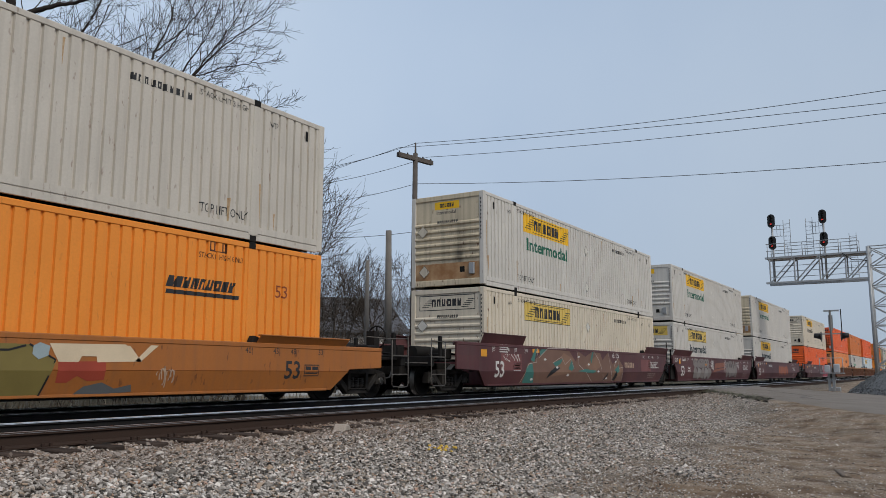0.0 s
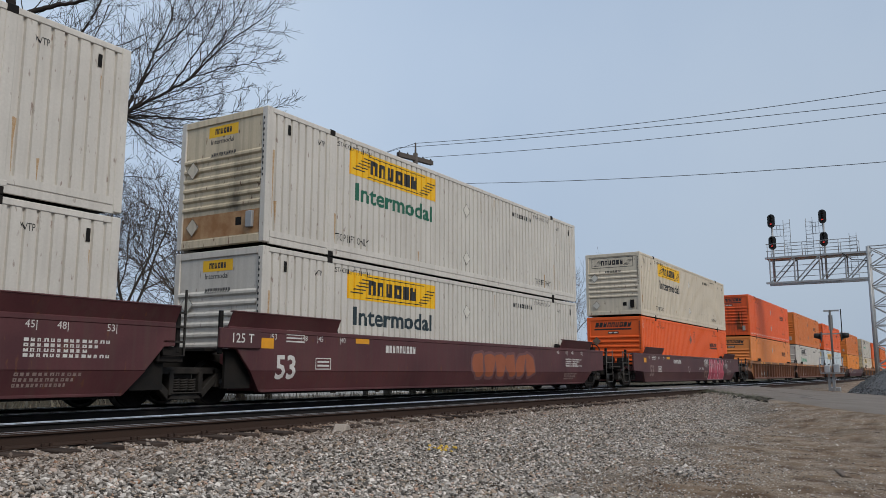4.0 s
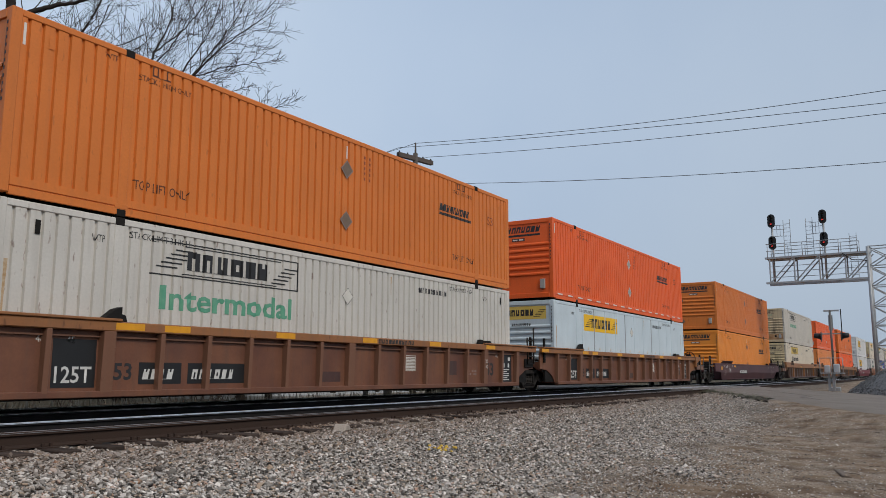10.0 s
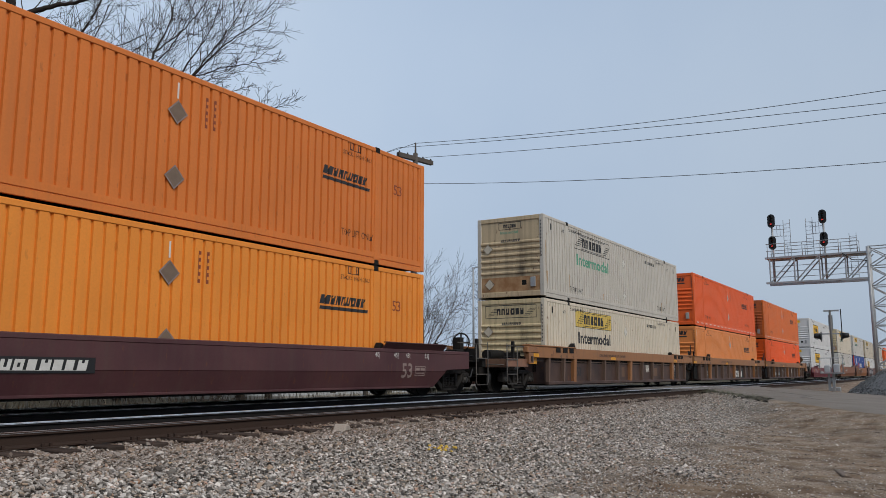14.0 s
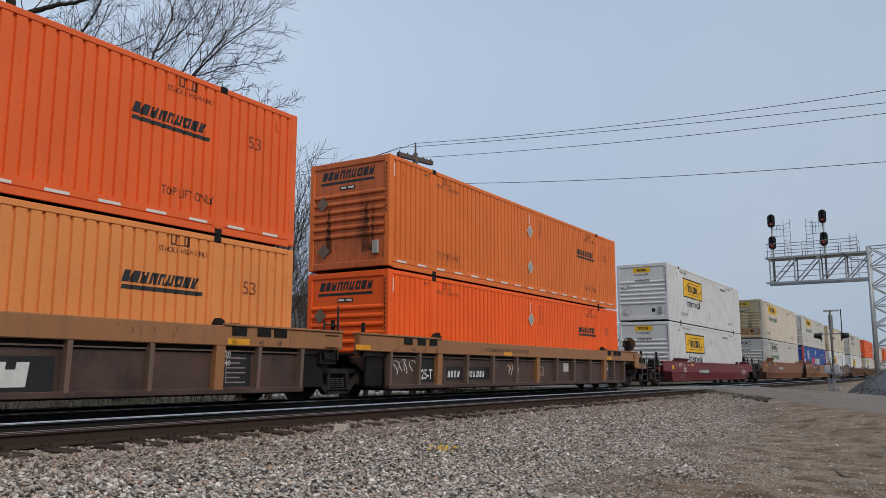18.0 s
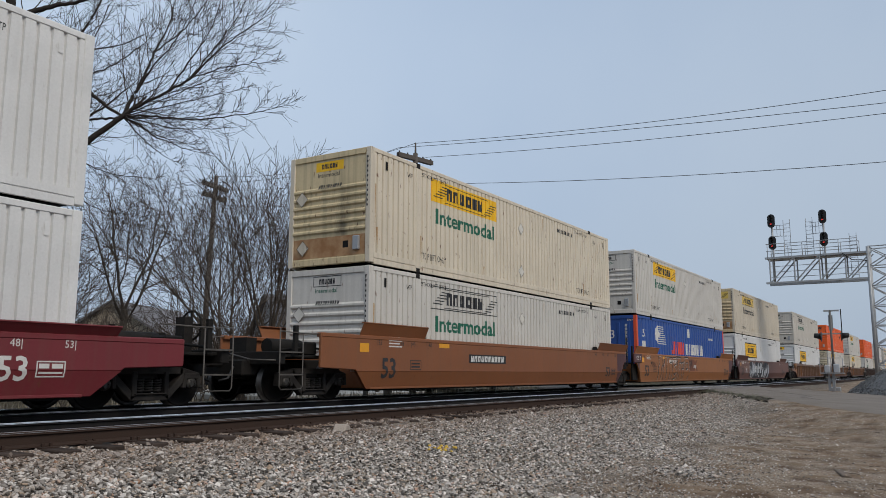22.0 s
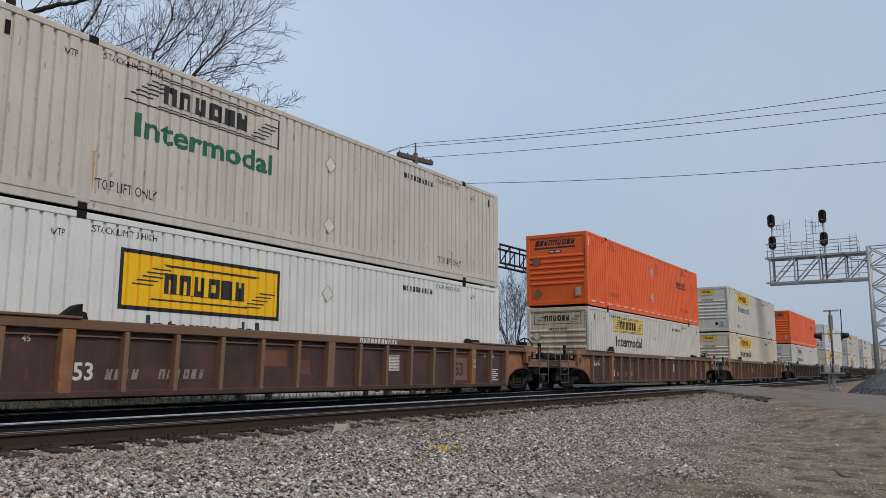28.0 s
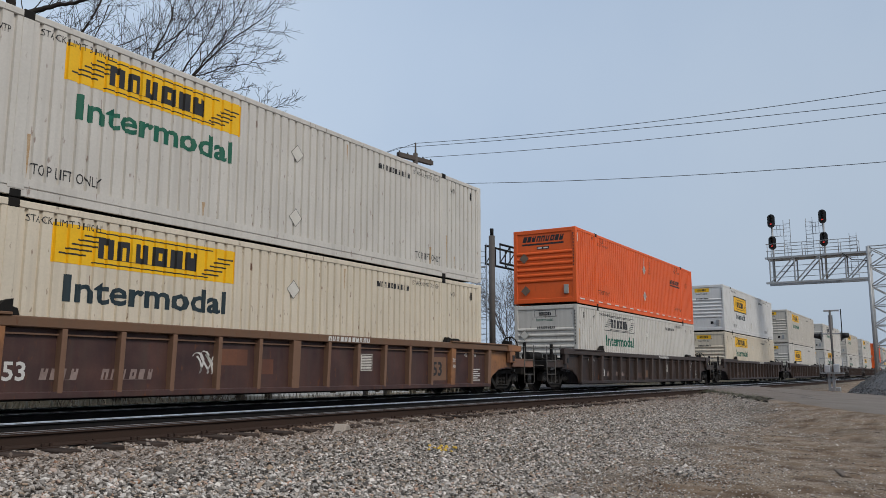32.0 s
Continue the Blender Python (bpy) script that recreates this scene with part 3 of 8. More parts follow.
def end_marks(box, style, ink, soot=False):
    if soot and style == "orange":
        for y, w, k in ((0.75, 0.22, "a"), (-0.42, 0.3, "b"), (-0.72, 0.12, "c")):
            on_end(box, "soot_streak", lambda: flat([[(0, 0), (w, 0.05), (w * 0.8, 0.6), (w * 0.6, 1.25), (w * 0.35, 1.2), (w * 0.15, 0.5)]]), SOOT_PAINT, y, 0.45, "soot" + k, 0.003)
    elif soot:
        on_end(box, "rust_stain", lambda: flat([rect(0, 0, 2.28, 0.5)]), RUST_STAIN, 1.14, 0.26, "rstain", 0.002, bent=False)
    if style == "orange":
        on_end(box, "brand_mark", lambda: bars(9, 1.72, 0.22, 0.3, 0.2), INK, 0.92, 2.43, "eb", bent=False)
        on_end(box, "brand_underline", lambda: flat([rect(0, 0, 1.75, 0.07)]), INK, 0.95, 2.3, "eu", bent=False)
        on_end(box, "number_plate", lambda: flat([rect(0, 0, 0.5, 0.1)]), INK, 0.3, 2.13, "en", 0.012)
        on_end(box, "number_plate", lambda: flat([rect(0, 0, 0.18, 0.05), rect(0.24, 0, 0.42, 0.05)]), TAPE, 0.27, 2.155, "en2", 0.014)
        for y, z in ((0.84, 1.8), (0.78, 0.55)):
            on_end(box, "placard", lambda: flat([diamond(0.2)]), DULL_PLACARD, y, z, "ed", 0.05, bent=False)
    elif style == "wide":
        on_end(box, "name_panel", lambda: flat(ring(0, 0, 1.98, 0.46, 0.022)), INK, 1.0, 2.24, "wp", bent=False)
        on_end(box, "brand_mark", lambda: bars(6, 1.1, 0.22, 0, 0.26), INK, 0.55, 2.36, "wb", bent=False)
        on_end(box, "panel_trim", lambda: flat(wing(0.1, 0.1, 0.4, 0.28, 1) + wing(1.5, 0.08, 0.4, 0.28, 1)), INK, 1.0, 2.24, "ws", bent=False)
    elif style == "widey":
        on_end(box, "name_panel", lambda: flat([rect(0, 0, 1.98, 0.46)]), OLD_YELLOW, 1.0, 2.24, "wyp", bent=False)
        on_end(box, "brand_mark", lambda: bars(6, 1.1, 0.22, 0, 0.26), INK, 0.55, 2.36, "wyb", 0.006, bent=False)
        on_end(box, "panel_trim", lambda: flat(wing(0.1, 0.1, 0.4, 0.28, 1) + wing(1.5, 0.08, 0.4, 0.28, 1)), INK, 1.0, 2.24, "wys", 0.006, bent=False)
    elif style == "small":
        on_end(box, "name_panel", lambda: flat([rect(0, 0, 0.88, 0.24)]), YELLOW, 0.45, 2.45, "sp", bent=False)
        on_end(box, "brand_mark", lambda: bars(6, 0.52, 0.12, 0, 0.26), INK, 0.26, 2.51, "sbk", 0.006, bent=False)
        on_end(box, "word", word("Intermodal", 0.11, 0.01), INK, 0.38, 2.3, "si", bent=False)
    elif style == "smallw":
        on_end(box, "name_panel", lambda: flat(ring(0, 0, 0.88, 0.26, 0.018)), INK, 0.45, 2.45, "swp", bent=False)
        on_end(box, "brand_mark", lambda: bars(6, 0.52, 0.13, 0, 0.26), INK, 0.26, 2.51, "swb", 0.006, bent=False)
        on_end(box, "word", word("Intermodal", 0.11, 0.01), ink, 0.38, 2.3, "swi", bent=False)
    elif style == "blue":
        on_end(box, "length_mark", word("53", 0.36, 0.01), WHITE_INK, 0.2, 1.9, "b53", bent=False)
        on_end(box, "corner_trim", lambda: flat([[(0.07 * i, 0), (0.07 * i + 0.035, 0), (0.07 * i + 0.075, 0.09), (0.07 * i + 0.04, 0.09)] for i in range(4)]
                                            + [[(1.9 + 0.07 * i, 0), (1.935 + 0.07 * i, 0), (1.975 + 0.07 * i, 0.09), (1.94 + 0.07 * i, 0.09)] for i in range(4)]), WHITE_INK, 1.05, 2.64, "bst", bent=False)
        on_end(box, "number_mark", lambda: column(9, 0.16, 0.1, 0.11), WHITE_INK, -0.75, 2.4, "bnb", bent=False)
        return
    if style != "orange":
        on_end(box, "number_mark", lambda: bars(10, 0.75, 0.1, 0, 0.35), INK, 0.35, 2.0, "enb", 0.004)
        for y, z in ((0.86, 1.78), (0.8, 0.52)):
            on_end(box, "placard", lambda: flat([diamond(0.2)]), BOX_PAINT["dirty"] if soot else WHITE_PLACARD, y, z, "ewd", 0.05, bent=False)
            on_end(box, "placard_rim", lambda: flat([[(-0.2, 0), (0, 0.2), (0, 0.186), (-0.186, 0)], [(0.2, 0), (0, -0.2), (0, -0.186), (0.186, 0)],
                                                     [(-0.2, 0), (0, -0.2), (0, -0.186), (-0.186, 0)], [(0.2, 0), (0, 0.2), (0, 0.186), (0.186, 0)]]), INK, y, z, "ewr", 0.054, bent=False)
        on_end(box, "vent", lambda: flat([rect(0, 0, 0.17, 0.17)]), STEEL, -0.45, 0.46, "ev", 0.004, bent=False)
    on_end(box, "number_column", lambda: column(11, 0.12, 0.04, 0.055), INK, -1.18, 2.62, "enc", 0.035, bent=False)
    part("document_box", lambda: Geo().box(-0.05, 0.03, -0.98, -0.80, 0.38, 0.72), PLACARD if style == "orange" else STEEL if style == "wide" else GALV, box, "small grey document holder", 0.012, key=("docbox", style))


def container(colour, style, end, label, ink=GREEN_INK, soot=False, clean=True, far=False):
    box = thing("container", label, "shipping container", "stacked containers")
    pm = BOX_PAINT[colour]
    em = END_PAINT[colour] if soot else pm
    wall = PLATE if style == "plate" else COARSE if style == "blue" else FINE
    wk = "plate" if style == "plate" else "coarse" if style == "blue" else "fine"
    part("side_panel", wall.panel, pm, box, key="side" + wk)
    part("side_panel", lambda: wall.panel().flip_y(), pm, box, key="sidefar" + wk)
    if style == "blue":
        part("front_panel", lambda: Geo().box(0.03, 0.06, -HALF + 0.14, HALF - 0.14, 0.24, 2.74), em, box, key="endflat")
        for k in range(5):
            y = -0.92 + 0.46 * k
            part("front_rib", lambda: Geo().box(0.005, 0.032, -0.06, 0.06, 0.26, 2.6), em, box, bevel=0.01, key="endrib", at=Matrix.Translation((0, y, 0)))
    else:
        part("front_panel", end_panel, em, box, key="end")
    post = RED_POST if style == "blue" else pm
    for y in (-1, 1):
        for x0, x1 in ((0.0, 0.17), (LONG - 0.17, LONG)):
            part("corner_post", lambda: Geo().box(x0, x1, *sorted((y * HALF, y * (HALF - 0.15))), 0.06, HIGH), post, box, bevel=0.012, key=("cp", x0, y))
        for p in (POST_A, POST_B):
            part("lift_post", lambda: Geo().box(p - 0.09, p + 0.09, *sorted((y * HALF, y * (HALF - 0.08))), 0.2, HIGH - 0.1), pm, box, bevel=0.01, key=("lp", p, y))
            for z0, z1 in ((0.0, 0.13), (HIGH - 0.13, HIGH + 0.012)):
                c = part("lift_casting", lambda: Geo().box(p - 0.09, p + 0.09, *sorted((y * (HALF + 0.006), y * (HALF - 0.16))), z0, z1), STEEL, box, bevel=0.012, key=("lc", p, y, z0))
            part("rail_joint", lambda: Geo().box(p - 0.13, p + 0.13, *sorted((y * (HALF + 0.004), y * (HALF - 0.05))), 0.13, 0.22), pm, box, bevel=0.008, key=("rj", p, y))
        part("top_rail", lambda: Geo().box(0.17, LONG - 0.17, *sorted((y * (HALF - 0.004), y * (HALF - 0.09))), HIGH - 0.115, HIGH - 0.004), pm, box, bevel=0.012, key=("tr", y))
        bot = Geo().along([(y * (HALF - 0.002), 0.035), (y * (HALF - 0.002), 0.15), (y * (HALF - 0.02), 0.158), (y * (HALF - 0.02), 0.172),
                           (y * (HALF - 0.002), 0.18), (y * (HALF - 0.002), 0.305), (y * (HALF - 0.07), 0.315), (y * (HALF - 0.07), 0.035)], 0.17, LONG - 0.17)
        part("bottom_rail", bot, pm, box, key=("br", y))
    part("front_header", lambda: Geo().box(0.0, 0.1, -HALF + 0.15, HALF - 0.15, 2.74, HIGH - 0.006), em, box, bevel=0.01, key="fh")
    part("front_sill", lambda: Geo().box(0.0, 0.12, -HALF + 0.15, HALF - 0.15, 0.07, 0.24), em, box, bevel=0.012, key="fs")
    part("roof", lambda: Geo().box(0.05, LONG - 0.02, -HALF + 0.03, HALF - 0.03, HIGH - 0.05, HIGH - 0.016), pm, box, key="roof")
    part("floor", lambda: Geo().box(0.1, LONG - 0.05, -HALF + 0.08, HALF - 0.08, 0.1, 0.2), STEEL, box, key="floor")
    for y in (-1, 1):
        part("rear_door", lambda: Geo().box(LONG - 0.06, LONG - 0.015, *sorted((y * 0.01, y * (HALF - 0.15))), 0.2, HIGH - 0.1), pm, box, bevel=0.01, key=("rd", y))
    # small rectangles of the lashing eyes near the top of the side
    for x in (0.62, LONG - 0.62):
        on_side(box, wall, "vent_cover", lambda: flat([rect(0, 0, 0.09, 0.22)]), STEEL if colour in ("cream", "white", "grey") else pm, x, 2.42, "vc", 0.012)
    if style == "orange":
        side_marks_orange(box, wall, clean)
    elif style == "blue":
        on_side(box, wall, "length_mark", word("53", 0.34, 0.01), WHITE_INK, 0.92, 1.98, "bl53", 0.004, 0.42)
        on_side(box, wall, "white_patch", lambda: flat([rect(0, 0, 0.5, 0.36)]), WHITE_INK, 0.86, 1.44, "blp", 0.004)
        on_side(box, wall, "emblem", lambda: flat([[(0, 0.45), (0.4, 0), (0.8, 0.45), (0.4, 0.9)]]), WHITE_INK, 2.62, 1.72, "ble", 0.004)
        on_side(box, wall, "emblem_trim", lambda: flat([rect(0.55, 0.1 * i, 1.75 - 0.05 * i, 0.1 * i + 0.04) for i in range(9)]), WHITE_INK, 2.62, 1.72, "bll", 0.006)
        on_side(box, wall, "brand_mark", lambda: bars(7, 2.3, 0.62, 0, 0.3), mat("red brand paint", lin(210, 70, 52), rough=0.6), 5.3, 1.3, "blr", 0.004)
        on_side(box, wall, "brand_mark", lambda: bars(10, 3.5, 0.56, 0, 0.26), WHITE_INK, 7.75, 1.3, "blw", 0.004)
        on_side(box, wall, "white_patch", lambda: flat([rect(0, 0, 0.5, 0.45)]), WHITE_INK, 8.2, 2.2, "blp2", 0.004)
        on_side(box, wall, "number_mark", lambda: bars(10, 0.9, 0.12, 0, 0.3), WHITE_INK, 12.6, 2.2, "bln", 0.004)
    else:
        side_marks_white(box, wall, style, ink, far)
    if style == "plate":
        for k in range(10):
            x = 2.6 + 1.18 * k
            part("rivet_strip", lambda: Geo().box(-0.03, 0.03, -HALF + 0.008, -HALF + 0.02, 0.26, HIGH - 0.12), GALV if k % 3 == 1 else pm, box, key="rivet_strip", at=Matrix.Translation((x, 0, 0)))
            part("lashing_ring", lambda: Geo().tube([(0, -HALF + 0.02, 1.28), (0, -HALF + 0.004, 1.28)], 0.055, 12), WHITE_PLACARD, box, key="lash", at=Matrix.Translation((x + 0.55, 0, 0)))
    end_marks(box, end, ink, soot)
    return box


def tape_line(box):
    """White reflective dashes along the lower rail of the newer orange boxes."""
    for k in range(17):
        part("reflective_tape", lambda: Geo().box(0, 0.42, -HALF - 0.003, -HALF + 0.01, 0.185, 0.235), TAPE, box, key="dash", at=Matrix.Translation((0.35 + 0.93 * k, 0, 0)))


# ---- well cars: x = 0 at the leading end of their containers, z = 0 on the rail ----
WELL = 0.25


def wheelset():
    g = Geo()
    for s in (-1, 1):
        y = s * 0.72
        prof = [(y - s * 0.045, 0.06), (y - s * 0.045, 0.12), (y - s * 0.01, 0.2), (y - s * 0.01, 0.36), (y - s * 0.075, 0.375), (y - s * 0.075, 0.445),
                (y - s * 0.04, 0.445), (y - s * 0.035, 0.42), (y + s * 0.065, 0.413), (y + s * 0.065, 0.37), (y + s * 0.02, 0.36), (y + s * 0.02, 0.2), (y + s * 0.07, 0.13), (y + s * 0.07, 0.06)]
        g.lathe(prof if s > 0 else prof[::-1], 28)
    return g.lathe([(-1.02, 0.07), (1.02, 0.07)], 12)


def cap_bolts(s):
    g = Geo()
    prof = [(s * 1.0, 0.07), (s * 1.02, 0.105), (s * 1.09, 0.1), (s * 1.1, 0.05)]
    g.lathe(prof if s > 0 else prof[::-1], 14)
    for k in range(3):
        w = 2.1 * k
        g.tube([(0.06 * math.cos(w), s * 1.05, 0.06 * math.sin(w)), (0.06 * math.cos(w), s * 1.125, 0.06 * math.sin(w))], 0.016, 6)
    return g


def side_frame():
    """One cast side: top member, V-shaped tension member, columns round the springs, pedestals over the bearings."""
    g = Geo()

    def bar(pts, t, y0=-1.08, y1=-0.92):
        for (x0, z0), (x1, z1) in zip(pts, pts[1:]):
            d = Vector((x1 - x0, z1 - z0)).normalized()
            nx, nz = -d.y * t, d.x * t
            g.prism([(x0 + nx - d.x * t * .6, z0 + nz - d.y * t * .6), (x0 - nx - d.x * t * .6, z0 - nz - d.y * t * .6), (x1 - nx + d.x * t * .6, z1 - nz + d.y * t * .6), (x1 + nx + d.x * t * .6, z1 + nz + d.y * t * .6)], y0, y1)
    bar([(-1.02, 0.56), (-0.66, 0.645), (0.66, 0.645), (1.02, 0.56)], 0.06)
    bar([(-0.76, 0.57), (-0.36, 0.2), (0.36, 0.2), (0.76, 0.57)], 0.065)
    bar([(-0.33, 0.6), (-0.33, 0.24)], 0.05, -1.1, -0.9)
    bar([(0.33, 0.6), (0.33, 0.24)], 0.05, -1.1, -0.9)
    g.box(-0.33, 0.33, -1.13, -0.87, 0.235, 0.262)
    for x in (-0.89, 0.89):
        g.prism([(x - 0.17, 0.6), (x - 0.21, 0.34), (x - 0.13, 0.34), (x - 0.11, 0.5), (x + 0.11, 0.5), (x + 0.13, 0.34), (x + 0.21, 0.34), (x + 0.17, 0.6)], -1.1, -0.9)
    return g


def coil(y):
    g = Geo()
    pts = [(0.075 * math.cos(w), y + 0.075 * math.sin(w), 0.275 + 0.215 * w / 31.4) for w in [31.4 * k / 50 for k in range(51)]]
    return g.tube(pts, 0.02, 5)


RAIL_GREY = mat("worn grab iron", (0.095, 0.085, 0.075), rough=0.55, col2=(0.04, 0.032, 0.028), scale=6, amount=0.8)
DUSTY_IRON = mat("dusty cast steel", (0.032, 0.028, 0.025), rough=0.75, col2=(0.014, 0.012, 0.011), scale=5, amount=0.9, bump=0.3, spec=0.2)
CAP_STEEL = mat("greasy bearing cap", (0.06, 0.055, 0.05), rough=0.5, metal=0.3, col2=(0.02, 0.018, 0.016), scale=9, amount=0.9)
TREAD = mat("worn wheel tread", (0.11, 0.105, 0.1), rough=0.42, metal=0.8, col2=(0.03, 0.026, 0.024), scale=4, amount=0.9)
SETS = {"lead": [], "trail": []}


def truck(car, x):
    t = part("truck", lambda: Geo().box(-0.22, 0.22, -0.98, 0.98, 0.5, 0.7).box(-0.5, 0.5, -0.3, 0.3, 0.55, 0.78), IRON, car, "black cast-steel truck", 0.02, key="bolster", at=Matrix.Translation((x, 0, 0)))
    for side in (0, 1):
        part("side_frame", (lambda: side_frame()) if not side else (lambda: side_frame().flip_y()), DUSTY_IRON, t, bevel=0.012, key=("sf", side))
        for sx in (-0.18, 0.0, 0.18):
            part("spring", lambda: coil(1.0 if side else -1.0), DUSTY_IRON, t, key=("sp", side), at=Matrix.Translation((sx, 0, 0)))
    for name, sx in (("lead", -0.89), ("trail", 0.89)):
        w = part("wheelset", wheelset, WHEEL, t, key="wheelset", at=Matrix.Translation((sx, 0, 0.42)))
        SETS[name].append(w)
        if len(w.data.materials) < 2:
            w.data.materials.append(TREAD)
            for f in w.data.polygons:
                if math.hypot(f.center.x, f.center.z) > 0.4 and abs(f.center.y) < 0.8:
                    f.material_index = 1
    for sx in (-0.89, 0.89):
        for sy in (-1, 1):
            part("bearing_cap", lambda: cap_bolts(sy), CAP_STEEL, t, key=("caps", sy), at=Matrix.Translation((sx, 0, 0.42)))
    return t


def crease(y, z):
    """The side wall leans inward below its crease."""
    return y + max(0.0, 0.64 - z) / 0.39 * 0.1


def on_slope(car, name, me, material, x, z, y, width=None, proud=0.004, label=""):
    """Like on_car, but bent inward along the crease of a smooth side."""
    bm = bmesh.new()
    bm.from_mesh(lay(me(), x, z, lambda q: y, (), 0.0, width))
    bmesh.ops.remove_doubles(bm, verts=bm.verts[:], dist=1e-4)
    bmesh.ops.bisect_plane(bm, geom=bm.verts[:] + bm.edges[:] + bm.faces[:], plane_co=(0, 0, 0.64), plane_no=(0, 0, 1), dist=1e-5)
    for v in bm.verts:
        v.co.y = crease(y, v.co.z) - proud
    out = bpy.data.meshes.new("laid")
    bm.to_mesh(out)
    bm.free()
    return part(name, out, material, car, label)


def graffiti(car, x0, x1, z0, z1, n, fills, rim, y, seed, sharp=False, hole=None, inner=0.8, square=0.65):
    """Overlapping painted forms with a rim, round or jagged; wordless."""
    rng = random.Random(seed)
    w = (x1 - x0) / n
    for i in range(n):
        cx, cz = x0 + (i + 0.5) * w, (z0 + z1) / 2
        rx, rz = w * 0.62, (z1 - z0) * 0.5
        k = rng.randint(9, 12) if sharp else 26
        ph, radii = rng.uniform(0, 6), [rng.uniform(0.62, 1.0) for _ in range(30)]
        lean = rng.uniform(-0.25, 0.25)
        def loop(scale):
            out = []
            for j in range(k):
                a = 2 * math.pi * j / k
                ca, sa = math.cos(a), math.sin(a)
                if sharp:
                    q = radii[j] if j % 2 else 1.0
                    sx, sz = ca * q, sa * q
                else:
                    q = 1 - 0.16 * (1 + math.sin(3 * a + ph)) * 0.6 + 0.05 * math.sin(5 * a + 2 * ph)
                    sx, sz = math.copysign(abs(ca) ** square, ca) * q, math.copysign(abs(sa) ** square, sa) * q
                out.append((cx + scale * rx * sx + lean * sz * rz, cz + scale * rz * sz))
            return out
        fill = fills[i % len(fills)]
        for name, m, scale, lift in (("graffiti_outline", rim, 1.0, 0.003), ("graffiti_fill", fill, inner, 0.005)):
            pts = [(px, min(max(pz, z0), z1)) for px, pz in loop(scale)]
            fan = [[(cx, cz), p, q] for p, q in zip(pts, pts[1:] + pts[:1])]
            on_slope(car, name, lambda: flat(fan), m, 0, 0, y, None, lift + 0.0006 * i, "sprayed graffiti shape")
        if hole:
            hx, hz = cx + rng.uniform(-0.1, 0.12) * rx, cz + rz * rng.uniform(0.25, 0.4)
            oval = [(hx + rx * 0.17 * math.cos(0.6283 * j) + 0.04 * math.sin(0.6283 * j), hz + rz * 0.24 * math.sin(0.6283 * j)) for j in range(10)]
            notch = [(cx - rx * 0.07, z0 + 0.01), (cx + rx * 0.05, z0 + 0.01), (cx + rx * rng.uniform(-0.05, 0.1), z0 + rz * rng.uniform(0.8, 1.0))]
            on_slope(car, "graffiti_counter", lambda: flat([oval, notch]), hole, 0, 0, y, None, 0.008 + 0.0006 * i, "sprayed graffiti shape")


def ribbon(car, pts, width, material, y, lift, name="graffiti_line"):
    """One sprayed line of even width along a path of (x, z), bent over the crease of the side."""
    g = Geo()
    fine = []
    for (xa, za), (xb, zb) in zip(pts, pts[1:]):
        n = max(1, int(abs(zb - za) / 0.25))
        fine += [(xa + (xb - xa) * k / n, za + (zb - za) * k / n) for k in range(n)]
    fine.append(pts[-1])
    for k, (px, pz) in enumerate(fine):
        a, b = fine[max(k - 1, 0)], fine[min(k + 1, len(fine) - 1)]
        d = Vector((b[0] - a[0], b[1] - a[1])).normalized() * width / 2
        for s in (-1, 1):
            qx, qz = px - s * d.y, pz + s * d.x
            g.v.append((qx, (crease(y, qz) if y < -1.5 else y) - lift, qz))
        if k:
            b = len(g.v)
            g.face((b - 4, b - 3, b - 1, b - 2))
    part(name, g, material, car, "sprayed graffiti line")


def shape_on(car, polys, material, y, lift, name="graffiti_fill"):
    """Flat sprayed areas, bent over the crease."""
    fans = []
    for poly in polys:
        fans += [[poly[k] for k in tri] for tri in tessellate_polygon([[Vector((a, b, 0)) for a, b in poly]])]
    on_slope(car, name, lambda: flat(fans), material, 0, 0, y, None, lift, "sprayed graffiti shape")


def scrawl(car, x0, x1, z0, z1, n, material, y, seed, thick=0.012):
    """Loose sprayed strokes, each one bent ribbon."""
    rng = random.Random(seed)
    for i in range(n):
        g = Geo()
        x = x0 + (x1 - x0) * (i + rng.uniform(0, 0.5)) / n
        end, sway, ph = rng.uniform(2.4, 5.5), rng.uniform(0.7, 1.6), rng.uniform(0, 6)
        tall, lift = rng.uniform(0.55, 1.0), rng.uniform(-0.3, 0.3)
        for k in range(13):
            a = k / 12 * end
            px = x + (x1 - x0) / n * (0.5 * math.sin(a + ph) + 0.3 * math.sin(2.4 * a + 2 * ph))
            pz = (z0 + z1) / 2 + (z1 - z0) / 2 * (tall * math.cos(a * sway + ph) + (1 - tall) * lift)
            yy = (crease(y, pz) if y < -1.5 else y) - 0.004 - 0.0003 * i
            g.v += [(px - thick, yy, pz - thick * 0.5), (px + thick, yy, pz + thick * 0.5)]
            if k:
                b = len(g.v)
                g.face((b - 4, b - 3, b - 1, b - 2))
        part("paint_scrawl", g, material, car, "thin sprayed stroke")


def on_car(car, name, me, material, x, z, y, key, width=None, label=""):
    return part(name, lambda: lay(me(), x, z, lambda q: y, (), 0.003, width), material, car, label, key=("car", key, x, z, y))


